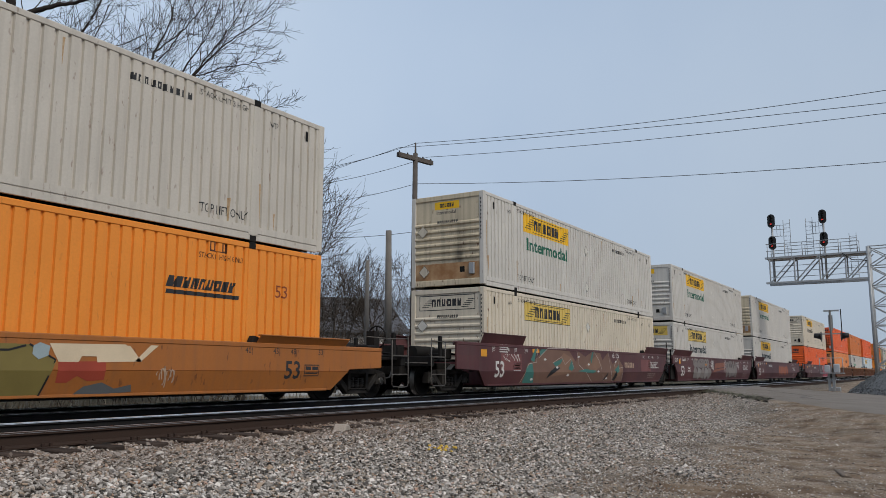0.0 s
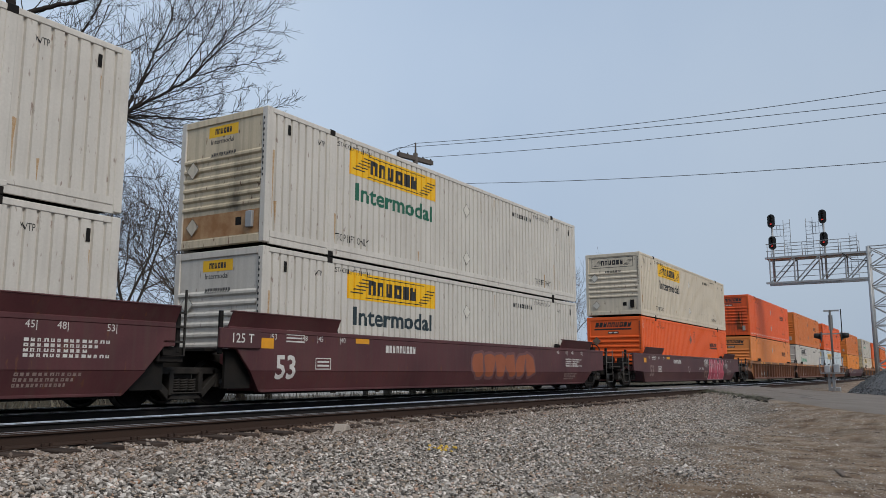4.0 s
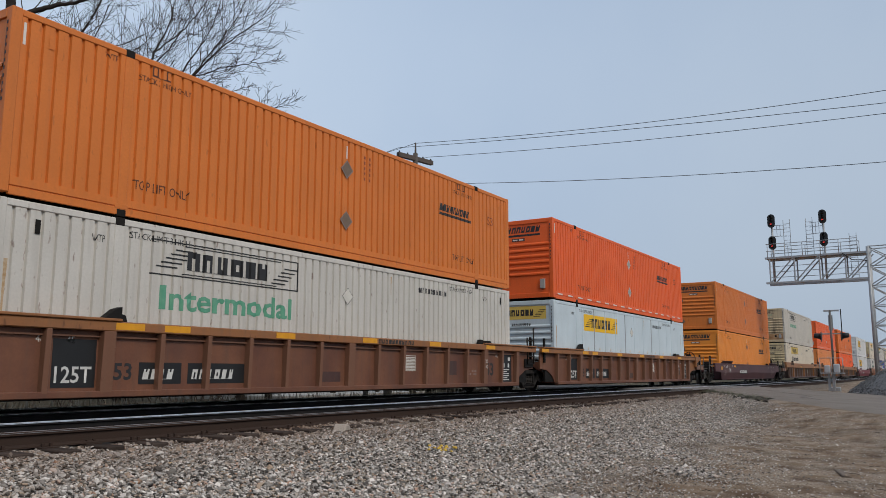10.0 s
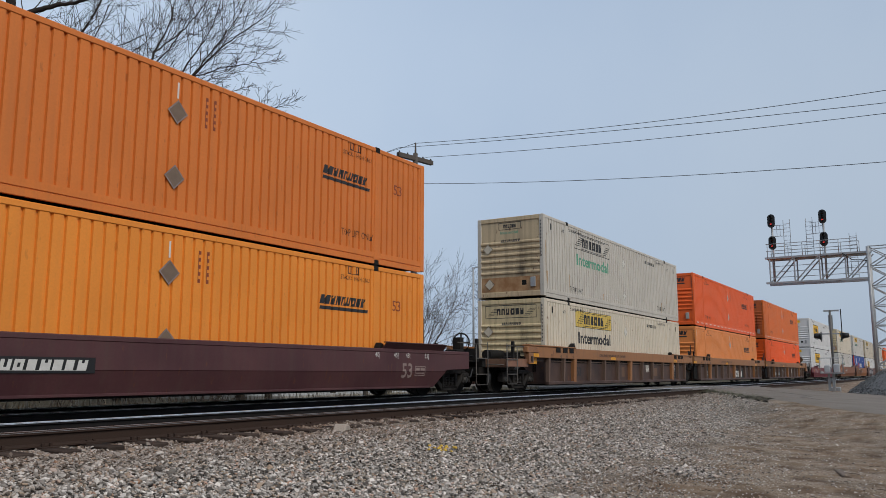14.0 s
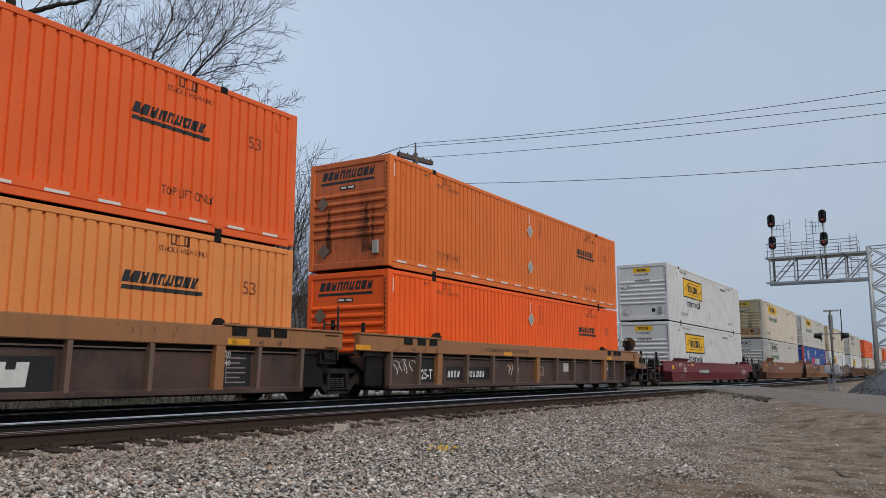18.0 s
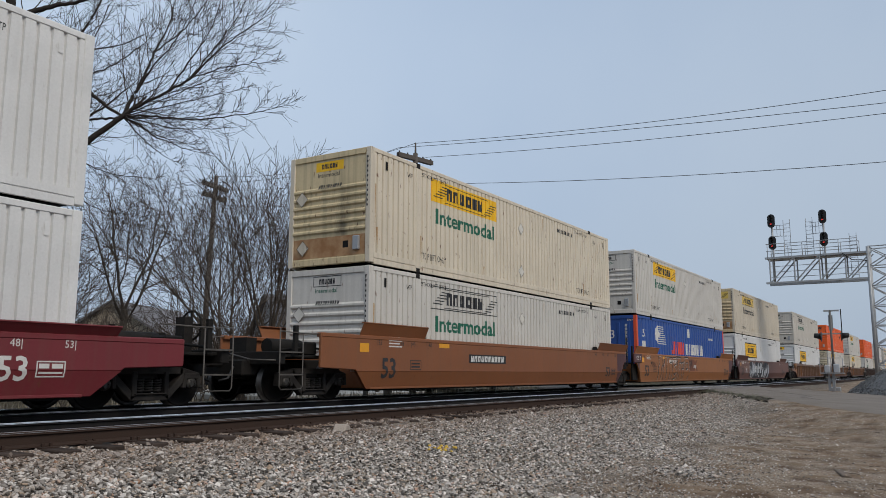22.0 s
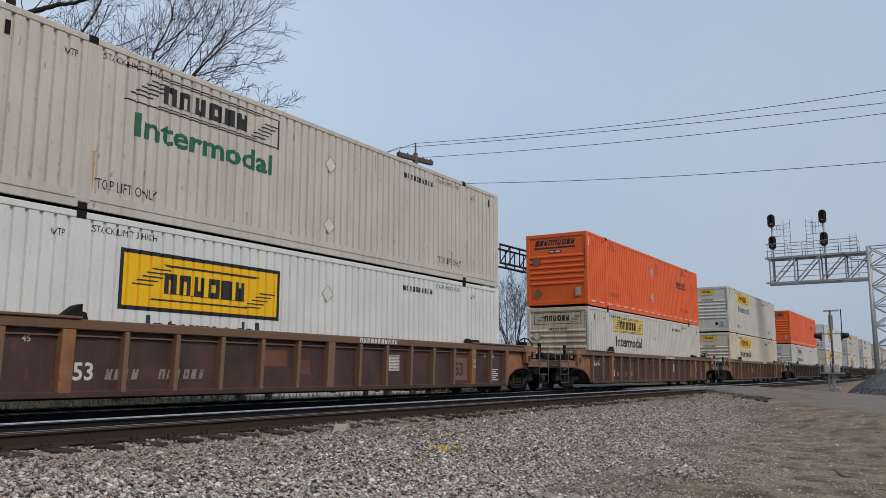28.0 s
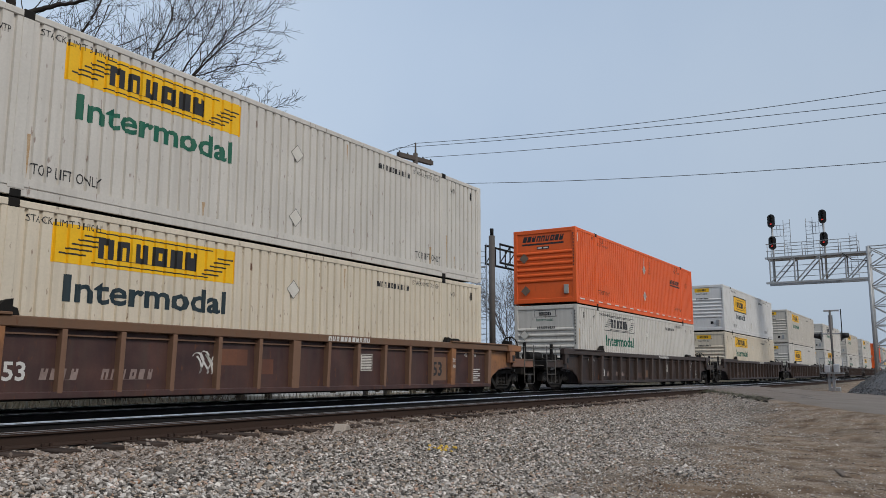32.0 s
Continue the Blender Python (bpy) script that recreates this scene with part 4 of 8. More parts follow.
def coupled_end(car, sgn, x_end, deck, pm, tall_brake=False):
    """Platform, steps, posts and coupler at a car's end; sgn is -1 at the leading end."""
    tag = "lead" if sgn < 0 else "tail"
    def X(d):
        return x_end + sgn * d
    def bx(a, b, *r):
        return Geo().box(*sorted((X(a), X(b))), *r)
    part("end_platform", bx(1.1, 3.05, -1.3, 1.3, deck - 0.06, deck), STEEL, car, bevel=0.01, key=("plat" + tag, deck))
    part("center_sill", bx(0.3, 3.2, -0.32, 0.32, deck - 0.5, deck - 0.08), STEEL, car, bevel=0.02, key=("sill" + tag, deck))
    part("draft_sill", bx(1.5, 3.3, -0.62, 0.62, 0.55, deck - 0.1), STEEL, car, "plain black steel piece at the car's end", 0.03, key="draft" + tag)
    part("end_beam", bx(2.9, 3.1, -1.42, 1.42, deck - 0.2, deck + 0.06), pm, car, bevel=0.015, key=("beam" + tag, deck))
    part("coupler", bx(3.0, 3.62, -0.09, 0.09, 0.78, 0.98), IRON, car, "black steel knuckle coupler", 0.03, key="shank" + tag)
    part("coupler_head", bx(3.4, 3.78, -0.2, 0.16, 0.72, 1.04), IRON, car, bevel=0.05, key="knuckle" + tag)
    part("brake_gear", Geo().tube([(X(1.3), -0.3, deck + 0.2), (X(2.3), -0.3, deck + 0.2)], 0.17, 12).box(*sorted((X(2.4), X(2.7))), -0.1, 0.4, deck, deck + 0.38), STEEL, car, "black brake reservoir", key=("brake" + tag, deck))
    for y in (-1, 1):
        part("end_post", bx(2.55, 2.66, *sorted((y * 1.36, y * 1.44)), deck - 0.05, deck + 0.6), STEEL, car, bevel=0.01, key=("post" + tag, y, deck))
        a, b = X(2.45), X(3.13)
        rail = part("handrail", lambda: Geo().tube([(a, y * 1.47, deck + 0.42), (a, y * 1.47, 0.34), (X(2.5), y * 1.47, 0.28), (X(3.08), y * 1.47, 0.28), (b, y * 1.47, 0.34), (b, y * 1.47, deck + 0.52)], 0.016, 6)
                    .tube([(X(1.5), y * 1.42, deck + 0.46), (X(2.4), y * 1.45, deck + 0.44), (b, y * 1.47, deck + 0.46)], 0.014, 6), RAIL_GREY, car, "bent steel handrail and step", key=("steps" + tag, y, deck))
        for z in (deck + 0.03, 0.56):
            part("step", lambda: Geo().box(*sorted((a, b)), y * 1.47 - 0.02, y * 1.47 + 0.02, z, z + 0.03), RAIL_GREY, rail, key=("stp" + tag, y, z))
    if sgn > 0:
        up = deck + (0.9 if pm is END_OCHRE and tall_brake else 0.5)
        ring_at = [(X(2.66), -0.85 + 0.27 * math.cos(a), up + 0.27 * math.sin(a)) for a in [2 * math.pi * i / 18 for i in range(19)]]
        part("hand_brake", lambda: Geo().tube(ring_at, 0.024, 5, False).box(*sorted((X(2.645), X(2.665))), -0.87, -0.83, up - 0.26, up + 0.26)
             .box(*sorted((X(2.645), X(2.665))), -1.11, -0.59, up - 0.02, up + 0.02).box(*sorted((X(2.4), X(2.6))), -0.97, -0.73, deck, up + 0.14), IRON, car, "upright hand brake wheel and stand", key=("hb" + tag, up))
        if tall_brake:
            part("brake_hub", lambda: Geo().tube([(X(2.55), -0.95, up), (X(2.63), -0.95, up)], [0.24, 0.2], 16), HUB_TAN, car, "tan round brake housing", key=("hub", up))
    part("cross_pipe", Geo().tube([(X(1.0), -1.2, deck + 0.12), (X(1.9), -1.1, deck + 0.16), (X(2.8), -1.15, deck + 0.1)], 0.03, 6), STEEL, car, key=("pipe" + tag, deck))
    part("valve_box", bx(1.75, 2.15, -1.25, -0.85, deck, deck + 0.28), STEEL, car, bevel=0.03, key=("valve" + tag, deck))
    part("uncoupling_lever", Geo().tube([(X(3.12), -1.35, deck - 0.12), (X(3.18), -0.7, deck - 0.1), (X(3.2), -0.15, deck + 0.02)], 0.016, 6), RAIL_GREY, car, key=("lever" + tag, deck))
    part("air_hose", Geo().tube([(X(3.1), -0.35, 0.85), (X(3.3), -0.36, 0.72), (X(3.45), -0.38, 0.5), (X(3.62), -0.3, 0.45)], 0.025, 6), BLACK, car, key="hose" + tag)


def jointed_end(car, sgn, x_end, pm):
    tag = "jl" if sgn < 0 else "jt"
    def bx(a, b, *r):
        return Geo().box(*sorted((x_end + sgn * a, x_end + sgn * b)), *r)
    part("joint_arm", bx(0.2, 1.6, -0.45, 0.45, 0.62, 1.0), STEEL, car, bevel=0.04, key="arm" + tag)
    # black plate added for the shaded jumble under the end; hides the background
    part("end_shield", bx(0.3, 0.95, -1.36, -1.3, 0.32, 1.0), STEEL, car, "plain black steel piece at the car's end", key="dark_fill" + tag)
    if sgn > 0:
        part("brake_rack", bx(0.75, 1.3, -1.46, -1.2, 0.78, 1.05), IRON, car, "dark brake rigging box", 0.02, key="rack")
    part("end_deck", bx(0.4, 1.35, -1.25, 1.25, 1.0, 1.06), STEEL, car, bevel=0.01, key="deck" + tag)
    for y in (-1, 1):
        part("end_post", bx(1.12, 1.2, *sorted((y * 1.4, y * 1.47)), 0.95, 1.75), STEEL, car, bevel=0.01, key=("jpost" + tag, y))
        if sgn < 0:
            continue
        a, b = x_end + sgn * 0.8, x_end + sgn * 1.26
        rail = part("side_ladder", lambda: Geo().tube([(a, y * 1.5, 1.72), (a, y * 1.5, 0.9), (b, y * 1.5, 0.9), (b, y * 1.5, 2.05)], 0.026, 6), DUSTY_IRON, car, "thin steel side ladder", key=("jsteps" + tag, y))
        for z in (1.62, 1.38, 1.12):
            part("rung", lambda: Geo().box(*sorted((a, b)), y * 1.5 - 0.03, y * 1.5 + 0.01, z, z + 0.035), DUSTY_IRON, rail, key=("jrung" + tag, y, z))


SKIRT = paint("rubbed pinkish brown sill paint", (136, 98, 78), dirt=0.6, rust=0.8, second=(96, 68, 56), patch=1.2)


def jack_bracket(x):
    """A bracket under the end of the top chord, with a flared cap."""
    return Geo().box(x - 0.17, x + 0.17, -1.55, -1.42, 0.92, 1.28).box(x - 0.3, x + 0.55, -1.565, -1.4, 1.26, 1.44)


def well_car(style, colour, lead, tail, label):
    """style: smooth, low, ribbed or chord; lead, tail: 'c' for a coupler, 'j' for a shared truck."""
    car = thing("well_car", label, "well car", "train of well cars")
    pm = CAR_PAINT[colour]
    top = {"smooth": 1.46, "low": 1.18, "ribbed": 1.42, "chord": 1.47}[style]
    key = (style, lead, tail)
    yo = 1.53
    def ends(z_deck):
        l = [(-1.95, z_deck), (-0.76, z_deck - 0.04), (-0.24, 0.25)] if lead == "c" else [(-1.05, 1.06), (-0.82, 1.04), (-0.12, 0.25)]
        r = [(LONG + 1.95, z_deck), (LONG + 0.76, z_deck - 0.04), (LONG + 0.24, 0.25)] if tail == "c" else [(LONG + 1.05, 1.06), (LONG + 0.82, 1.04), (LONG + 0.12, 0.25)]
        return l, r
    if style in ("smooth", "low"):
        l, r = ends(0.72)
        xl = -0.712 if lead == "c" else -0.465
        xr = LONG + (0.712 if tail == "c" else 0.465)
        poly = l[:2] + [(xl, 0.64), (xr, 0.64)] + r[:2][::-1] + [(r[0][0], top), (l[0][0], top)]
        for y in (-1, 1):
            part("side_wall", lambda: Geo().prism(poly, *sorted((y * yo, y * (yo - 0.07)))), pm, car, bevel=0.012, key=("sw", y) + key)
            part("top_chord", lambda: Geo().box(l[0][0] + 0.02, r[0][0] - 0.02, *sorted((y * (yo + 0.012), y * (yo - 0.16))), top - 0.09, top + 0.004), pm, car, bevel=0.015, key=("tc", y) + key)
            low_side = Geo()
            low_side.v = [(xl, y * yo, 0.64), (xr, y * yo, 0.64), (r[2][0], y * (yo - 0.1), 0.25), (l[2][0], y * (yo - 0.1), 0.25),
                          (xl, y * (yo - 0.07), 0.64), (xr, y * (yo - 0.07), 0.64), (r[2][0], y * (yo - 0.17), 0.25), (l[2][0], y * (yo - 0.17), 0.25)]
            for q in ((0, 1, 2, 3), (7, 6, 5, 4), (0, 4, 5, 1), (1, 5, 6, 2), (2, 6, 7, 3), (3, 7, 4, 0)):
                low_side.face(q)
            part("lower_panel", low_side, pm, car, key=("lowp", y) + key)
            part("bottom_sill", lambda: Geo().box(-0.1, LONG + 0.1, *sorted((y * (yo - 0.085), y * (yo - 0.25))), 0.235, 0.29), pm, car, bevel=0.01, key=("bs", y))
            for x0, x1 in ((-0.6 if lead == "c" else l[0][0], 2.08), (14.05, LONG + 0.6 if tail == "c" else r[0][0])):
                high = top + (0.27 if style == "smooth" else 0.14)
                ya, yb = y * (yo - 0.02), y * (yo + 0.11)
                g = Geo()
                g.v = [(x0, ya, top - 0.02), (x1, ya, top - 0.02), (x1, yb, high), (x0, yb, high), (x0, ya - y * 0.02, top - 0.02), (x1, ya - y * 0.02, top - 0.02), (x1, yb - y * 0.02, high), (x0, yb - y * 0.02, high)]
                for q in ((0, 1, 2, 3), (7, 6, 5, 4), (0, 4, 5, 1), (1, 5, 6, 2), (2, 6, 7, 3), (3, 7, 4, 0)):
                    g.face(q)
                part("load_guide", g, pm, car, key=("lg", y, x0) + key)
                part("guide_lip", lambda: Geo().box(x0, x1, *sorted((yb + y * 0.01, yb - y * 0.09)), high - 0.004, high + 0.022), pm, car, bevel=0.006, key=("glip", y, x0) + key)
        if colour in ("maroon", "plum"):
            on_car(car, "end_panel_mark", lambda: flat([rect(0, 0, 0.95, 0.34)]), CAR_PAINT["maroon"] if colour != "maroon" else CAR_PAINT["plum"], l[0][0] + 0.06, top - 0.36, -yo, ("epm",) + key)
        ink = INK if colour in ("umber", "ochre", "amber", "mauve") else FADED_INK if colour == "plum" else WHITE_INK
        if colour == "red":
            for k in range(3):
                on_slope(car, "spec_line", lambda: bars(9, 0.8 - 0.1 * k, 0.05, 0, 0.4), FADED_INK, 0.95, 0.52 - 0.08 * k, -yo)
        else:
            on_slope(car, "length_mark", word("53", 0.45 if style == "smooth" else 0.32, 0.03), ink, 0.22, 0.5, -yo, 0.57 if style == "smooth" else 0.42)
        if colour == "maroon":
            for k in range(4):
                on_car(car, "spec_line", lambda: bars(14 - 2 * (k % 3), 1.45 - 0.2 * (k % 3), 0.05, 0, 0.4), WHITE_INK, 14.5, 1.06 - 0.075 * k, -yo, ("spec", k) + key)
            for k in range(3):
                on_slope(car, "spec_line", lambda: bars(12, 1.1 - 0.12 * k, 0.05, 0, 0.4), FADED_INK, 14.4, 0.56 - 0.08 * k, -yo)
        else:
            on_slope(car, "length_mark", word("53", 0.34, 0.025), ink, 14.85, 0.5, -yo, 0.44)
        if colour != "maroon":
            on_slope(car, "data_mark", lambda: flat(ring(0, 0, 0.46, 0.24, 0.02) + [rect(0.04, 0.13, 0.2, 0.2), rect(0.24, 0.13, 0.42, 0.2), rect(0.04, 0.05, 0.42, 0.08)]), ink, 15.42, 0.54, -yo)
        for x, s in ((0.05, "53"), (0.95, "48"), (1.45, "45"), (2.2, "40"), (13.75, "40"), (14.5, "45"), (15.0, "48"), (15.85, "53")):
            on_car(car, "position_mark", word("|" + s if x < 8 else s + "|", 0.11), INK if colour in ("umber", "ochre", "amber") else WHITE_INK, x, top - 0.2, -yo, ("pm", x) + key)
        on_car(car, "safety_tag", lambda: flat([rect(0, 0, 0.34, 0.2)]), TAG_YELLOW, -0.62 if lead == "c" else -0.2, top - 0.38, -yo - 0.002, ("tag",) + key)
        on_car(car, "safety_tag", lambda: flat([rect(0, 0, 0.5, 0.11)]), TAG_YELLOW, 2.75, top - 0.2, -yo, ("tag2",) + key)
        on_car(car, "data_mark", lambda: flat([rect(0, 0.07 * i, 0.55 - 0.1 * (i % 2), 0.07 * i + 0.03) for i in range(4)]), WHITE_INK, 0.5, top - 0.24, -yo, ("db",) + key)
        on_car(car, "data_mark", lambda: flat(ring(0, 0, 0.5, 0.24, 0.02) + [rect(0.06, 0.06, 0.44, 0.1), rect(0.06, 0.14, 0.44, 0.18)]), WHITE_INK if colour not in ("umber", "ochre", "amber") else INK, 1.4, 0.68, -yo, ("db2",) + key)
        if style != "low" and colour not in ("umber", "mauve"):
            on_car(car, "number_mark", lambda: bars(9, 1.3, 0.17, 0, 0.3), WHITE_INK if colour not in ("ochre",) else INK, 3.9, top - 0.38, -yo, ("nb",) + key)
        if lead == "j":
            part("end_box", lambda: Geo().box(-1.28, -0.25, -1.575, -1.5, 1.06, 1.43), CAR_PAINT["plum"], car, "dark end box with load notice", 0.015, key="endbox")
            on_car(car, "load_notice", word("125 T", 0.17, 0.012), WHITE_INK, -0.98, 1.17, -1.576, ("125",) + key)
        if colour in ("amber", "umber", "mauve"):
            if lead == "j":
                on_car(car, "sooty_patch", lambda: flat([[(-0.98, 1.05), (-0.76, 1.03), (-0.49, 0.68), (-0.49, 1.3), (-0.98, 1.3)]]), CAR_PAINT["plum"], 0, 0, -yo - 0.001, ("spl",) + key)
            if tail == "j":
                on_car(car, "sooty_patch", lambda: flat([[(0, 0.68), (0.44, 0.68), (0.8, 1.05), (1.02, 1.07), (1.02, 1.42), (0, 1.42)]]), CAR_PAINT["plum"], LONG - 0.02, 0, -yo - 0.001, ("spt",) + key)
                on_slope(car, "sooty_patch", lambda: flat([rect(0, 0.26, 0.14, 0.64), [(0.14, 0.26), (0.44, 0.64), (0.14, 0.64)]]), CAR_PAINT["plum"], LONG - 0.02, 0, -yo, None, 0.005)
        if style == "low" or colour in ("umber", "mauve"):
            on_car(car, "number_patch", lambda: flat([rect(0, 0, 2.2, 0.24)]), BLACK, 4.3, top - 0.58, -yo, ("np",) + key)
            on_car(car, "number_mark", lambda: bars(10, 2.0, 0.16, 0.2, 0.25), WHITE_INK, 4.38, top - 0.54, -yo - 0.004, ("npb",) + key)
    else:
        low = 1.26 if style == "ribbed" else 1.10
        l0, r0 = (-1.75, LONG + 1.75) if lead == "c" else (-1.4, LONG + 1.75)
        if tail == "j":
            r0 = LONG + 1.4
        chord = CHORD_OCHRE if style == "chord" else CHORD_RUST if colour == "rust" else CHORD_GRIME if colour == "grime" else CHORD_DARK
        tan = CHORD_GRIME if colour == "grime" else CHORD_RUST if colour == "rust" else TAN_END
        arch_l = [(-0.2, 0.24), (-0.45, 0.52), (-0.85, 0.7), (-1.3, 0.75), (l0, 0.75)] if style == "ribbed" else [(-0.2, 0.24), (-0.2, 1.0), (l0, 1.0)]
        poly = arch_l + [(l0, low + 0.02), (r0, low + 0.02)] + [(LONG - x if x != l0 else r0, z) for x, z in arch_l[::-1]]
        for y in (-1, 1):
            part("side_wall", lambda: Geo().prism(poly, *sorted((y * 1.39, y * 1.34))), pm, car, key=("rw", y) + key)
            part("top_chord", lambda: Geo().box(l0, r0, *sorted((y * yo, y * 1.36)), low, top), chord, car, bevel=0.015, key=("rc", y) + key)
            part("bottom_sill", lambda: Geo().box(-0.2, LONG + 0.2, *sorted((y * 1.5, y * 1.36)), 0.225, 0.33), pm, car, bevel=0.012, key=("rs", y))
            stands = [-0.2 + 1.03 * k for k in range(17)] + [LONG + 0.05]
            if style == "chord":
                stands = [-0.15, 1.1, 2.04, 3.5, 5.0, 6.52, 8.03, 9.55, 11.05, 12.55, 14.05, 15.05, LONG + 0.12]
                # no slot is cut: a dark strip holds its shade
                part("chord_slot", lambda: Geo().box(-0.15, LONG + 0.15, *sorted((y * 1.3945, y * 1.38)), low - 0.13, low), STEEL, car, "dark strip for the shaded slot under the chord", key=("slot", y))
            broad = (2, 6, 10) if style == "chord" else (2, 8, 14)
            for k, x in enumerate(stands):
                wide = 0.11 if k in broad else 0.045
                g = lambda: Geo().along([(y * 1.385, low), (y * 1.535, low), (y * 1.5, 0.3), (y * 1.385, 0.25)], -wide, wide)
                part("post", g, chord if k in broad and style == "chord" else TAN_END if k in (2, 14) and colour in ("dark", "mud") else LIT_POST_PAINT[colour], car, bevel=0.006, key=("post", y, wide, style), at=Matrix.Translation((x, 0, 0)))
            part("side_stiffener", lambda: Geo().box(-0.2, LONG + 0.2, *sorted((y * 1.44, y * 1.385)), low - 0.1, low - 0.075), LIT_POST_PAINT[colour], car, key=("stf", y, low))
            for x0, x1 in ((l0, 2.05), (14.1, r0)):
                part("load_guide", lambda: Geo().box(x0, x1, *sorted((y * (yo + 0.03), y * 1.3)), top, top + 0.045), chord, car, bevel=0.01, key=("rlg", y, x0) + key)
                part("guide_wedge", lambda: Geo().prism([(x0 + 0.1, top + 0.04), (x0 + 0.5, top + 0.04), (x0 + 0.42, top + 0.11), (x0 + 0.16, top + 0.11)] if x0 > 5 else [(1.75, top + 0.04), (2.07, top + 0.04), (2.07, top + 0.24), (1.95, top + 0.2)], *sorted((y * 1.5, y * 1.34))), STEEL, car, key=("wdg", y, x0))
        if style == "chord":
            on_car(car, "load_notice", word("52,900 LBS MAX GROSS WT FOR 20 FT CONTAINER", 0.1, 0.003), INK, 4.4, low + 0.12, -yo, ("gross",) + key, 2.9)
            for x in (14.3, 14.95, 15.4, 0.35, 0.95, 1.5):
                part("guide_bracket", lambda: Geo().prism([(x, low + 0.2), (x + 0.36, low + 0.2), (x + 0.36, top), (x, top)], -1.545, -1.5), STEEL, car, "dark recessed guide bracket", key=("gbr", x))
        if tail == "c" and style != "chord":
            edge = [(LONG + 0.25, 0.34), (LONG + 0.5, 0.56), (LONG + 0.88, 0.735), (LONG + 1.32, 0.785), (r0 - 0.02, 0.785), (r0 - 0.02, low - 0.02), (LONG + 0.13, low - 0.02), (LONG + 0.13, 0.34)]
            part("end_panel", lambda: Geo().prism(edge, -1.398, -1.387), tan, car, "rubbed tan end panel", key=("tanend", r0, low))
        for x in ((-1.55, 1.95, 2.9, 5.6, 8.4, 11.2, 14.2) if colour == "rust" else (-1.55, 5.6, 14.2) if style == "chord" else (-1.55,)):
            on_car(car, "safety_tag", lambda: flat([rect(0, 0, 0.55, 0.11)]), TAG_YELLOW, x, low + 0.03, -yo, ("rtag", x) + key)
        if style == "chord":
            on_car(car, "length_mark", word("53", 0.3, 0.03), FADED_INK if tail == "c" else INK, 8.3 if tail == "c" else 2.45, 0.52, -1.39, ("r53",) + key)
        else:
            on_car(car, "length_mark", word("53", 0.26, 0.03), INK if colour == "rust" else WHITE_INK, 2.05, 0.5, -1.39, ("r53",) + key)
        if style == "chord":
            on_car(car, "data_mark", lambda: flat([rect(0, 0, 0.02, 0.5)] + [rect(0.02, 0.09 * i, 0.5 - 0.14 * (i % 3 == 1), 0.09 * i + 0.026) for i in range(6)]), FADED_INK, 14.3, 0.42, -1.394, ("cdm",) + key)
            on_car(car, "data_patch", lambda: flat([rect(0, 0, 0.74, 0.66)]), BLACK, 14.2, 0.36, -1.39, ("cdp",) + key)
        elif colour == "rust":
            on_car(car, "length_mark", word("53", 0.34, 0.035), INK, 14.42, 0.55, -1.39, ("r53b",) + key)
        else:
            on_car(car, "worn_patch", lambda: flat([rect(0, 0, 0.78, 0.6)]), LIT_POST_PAINT[colour], 13.26, 0.42, -1.39, ("wp53",) + key)
            on_car(car, "length_mark", word("53", 0.34, 0.035), INK, 13.36, 0.55, -1.394, ("r53b",) + key)
        for x, s in ((-0.05, "53"), (0.7, "48"), (1.2, "45"), (1.78, "40"), (14.3, "40"), (15.0, "45"), (15.5, "48")):
            on_car(car, "position_mark", word(s, 0.1), INK if style == "chord" else WHITE_INK, x, low + (0.03 if style == "chord" else -0.2), -yo if style == "chord" else -1.39, ("rpm", x) + key)
        numbered = style != "chord" or tail == "c"
        if colour not in ("dark", "grime") and numbered:
            on_car(car, "number_patch", lambda: flat([rect(0, 0, 0.88, 0.36), rect(1.02, 0, 2.42, 0.36)]), BLACK, 2.53, 0.42, -1.39, ("rnp",) + key)
        if numbered:
            on_car(car, "number_mark", lambda: bars(4, 0.66, 0.17, 0.2, 0.42), FADED_INK if colour in ("dark", "grime") else WHITE_INK, 2.6, 0.5, -1.394, ("rnb",) + key)
        if numbered:
            on_car(car, "number_mark", lambda: bars(6, 1.05, 0.17, 0.2, 0.42), FADED_INK if colour in ("dark", "grime") else WHITE_INK, 3.63, 0.5, -1.394, ("rnb2",) + key)
        if style != "chord":
            on_car(car, "data_mark", lambda: flat([rect(0, 0.06 * i, 0.5 - 0.12 * (i % 3 == 1), 0.06 * i + 0.028) for i in range(6)]), WHITE_INK, 15.36, 0.4, -1.395, ("rdb",) + key)
        if colour == "rust":
            on_car(car, "data_patch", lambda: flat([rect(0, 0, 0.72, 0.82)]), BLACK, 15.31, 0.35, -1.391, ("rdp",) + key)
        if colour == "rust":
            on_car(car, "data_mark", lambda: flat([rect(0.0, 0.0, 0.07, 0.1), rect(0.42, 0.0, 0.56, 0.1), rect(0.08, -0.2, 0.2, -0.08), rect(0.4, -0.2, 0.5, -0.08)]), WHITE_INK, 15.38, 0.98, -1.395, ("rdm",) + key)
        for z, s in ((0.9, "20"), (0.74, "40")):
            on_car(car, "position_mark", word(s, 0.1), WHITE_INK, 14.14, z, -1.535, ("rp2", z) + key)
        if style != "chord":
            on_car(car, "number_mark", lambda: bars(11, 1.5, 0.1, 0.1, 0.3), INK if colour == "rust" or style == "chord" else WHITE_INK, 9.0, low + 0.03, -yo, ("rcn",) + key)
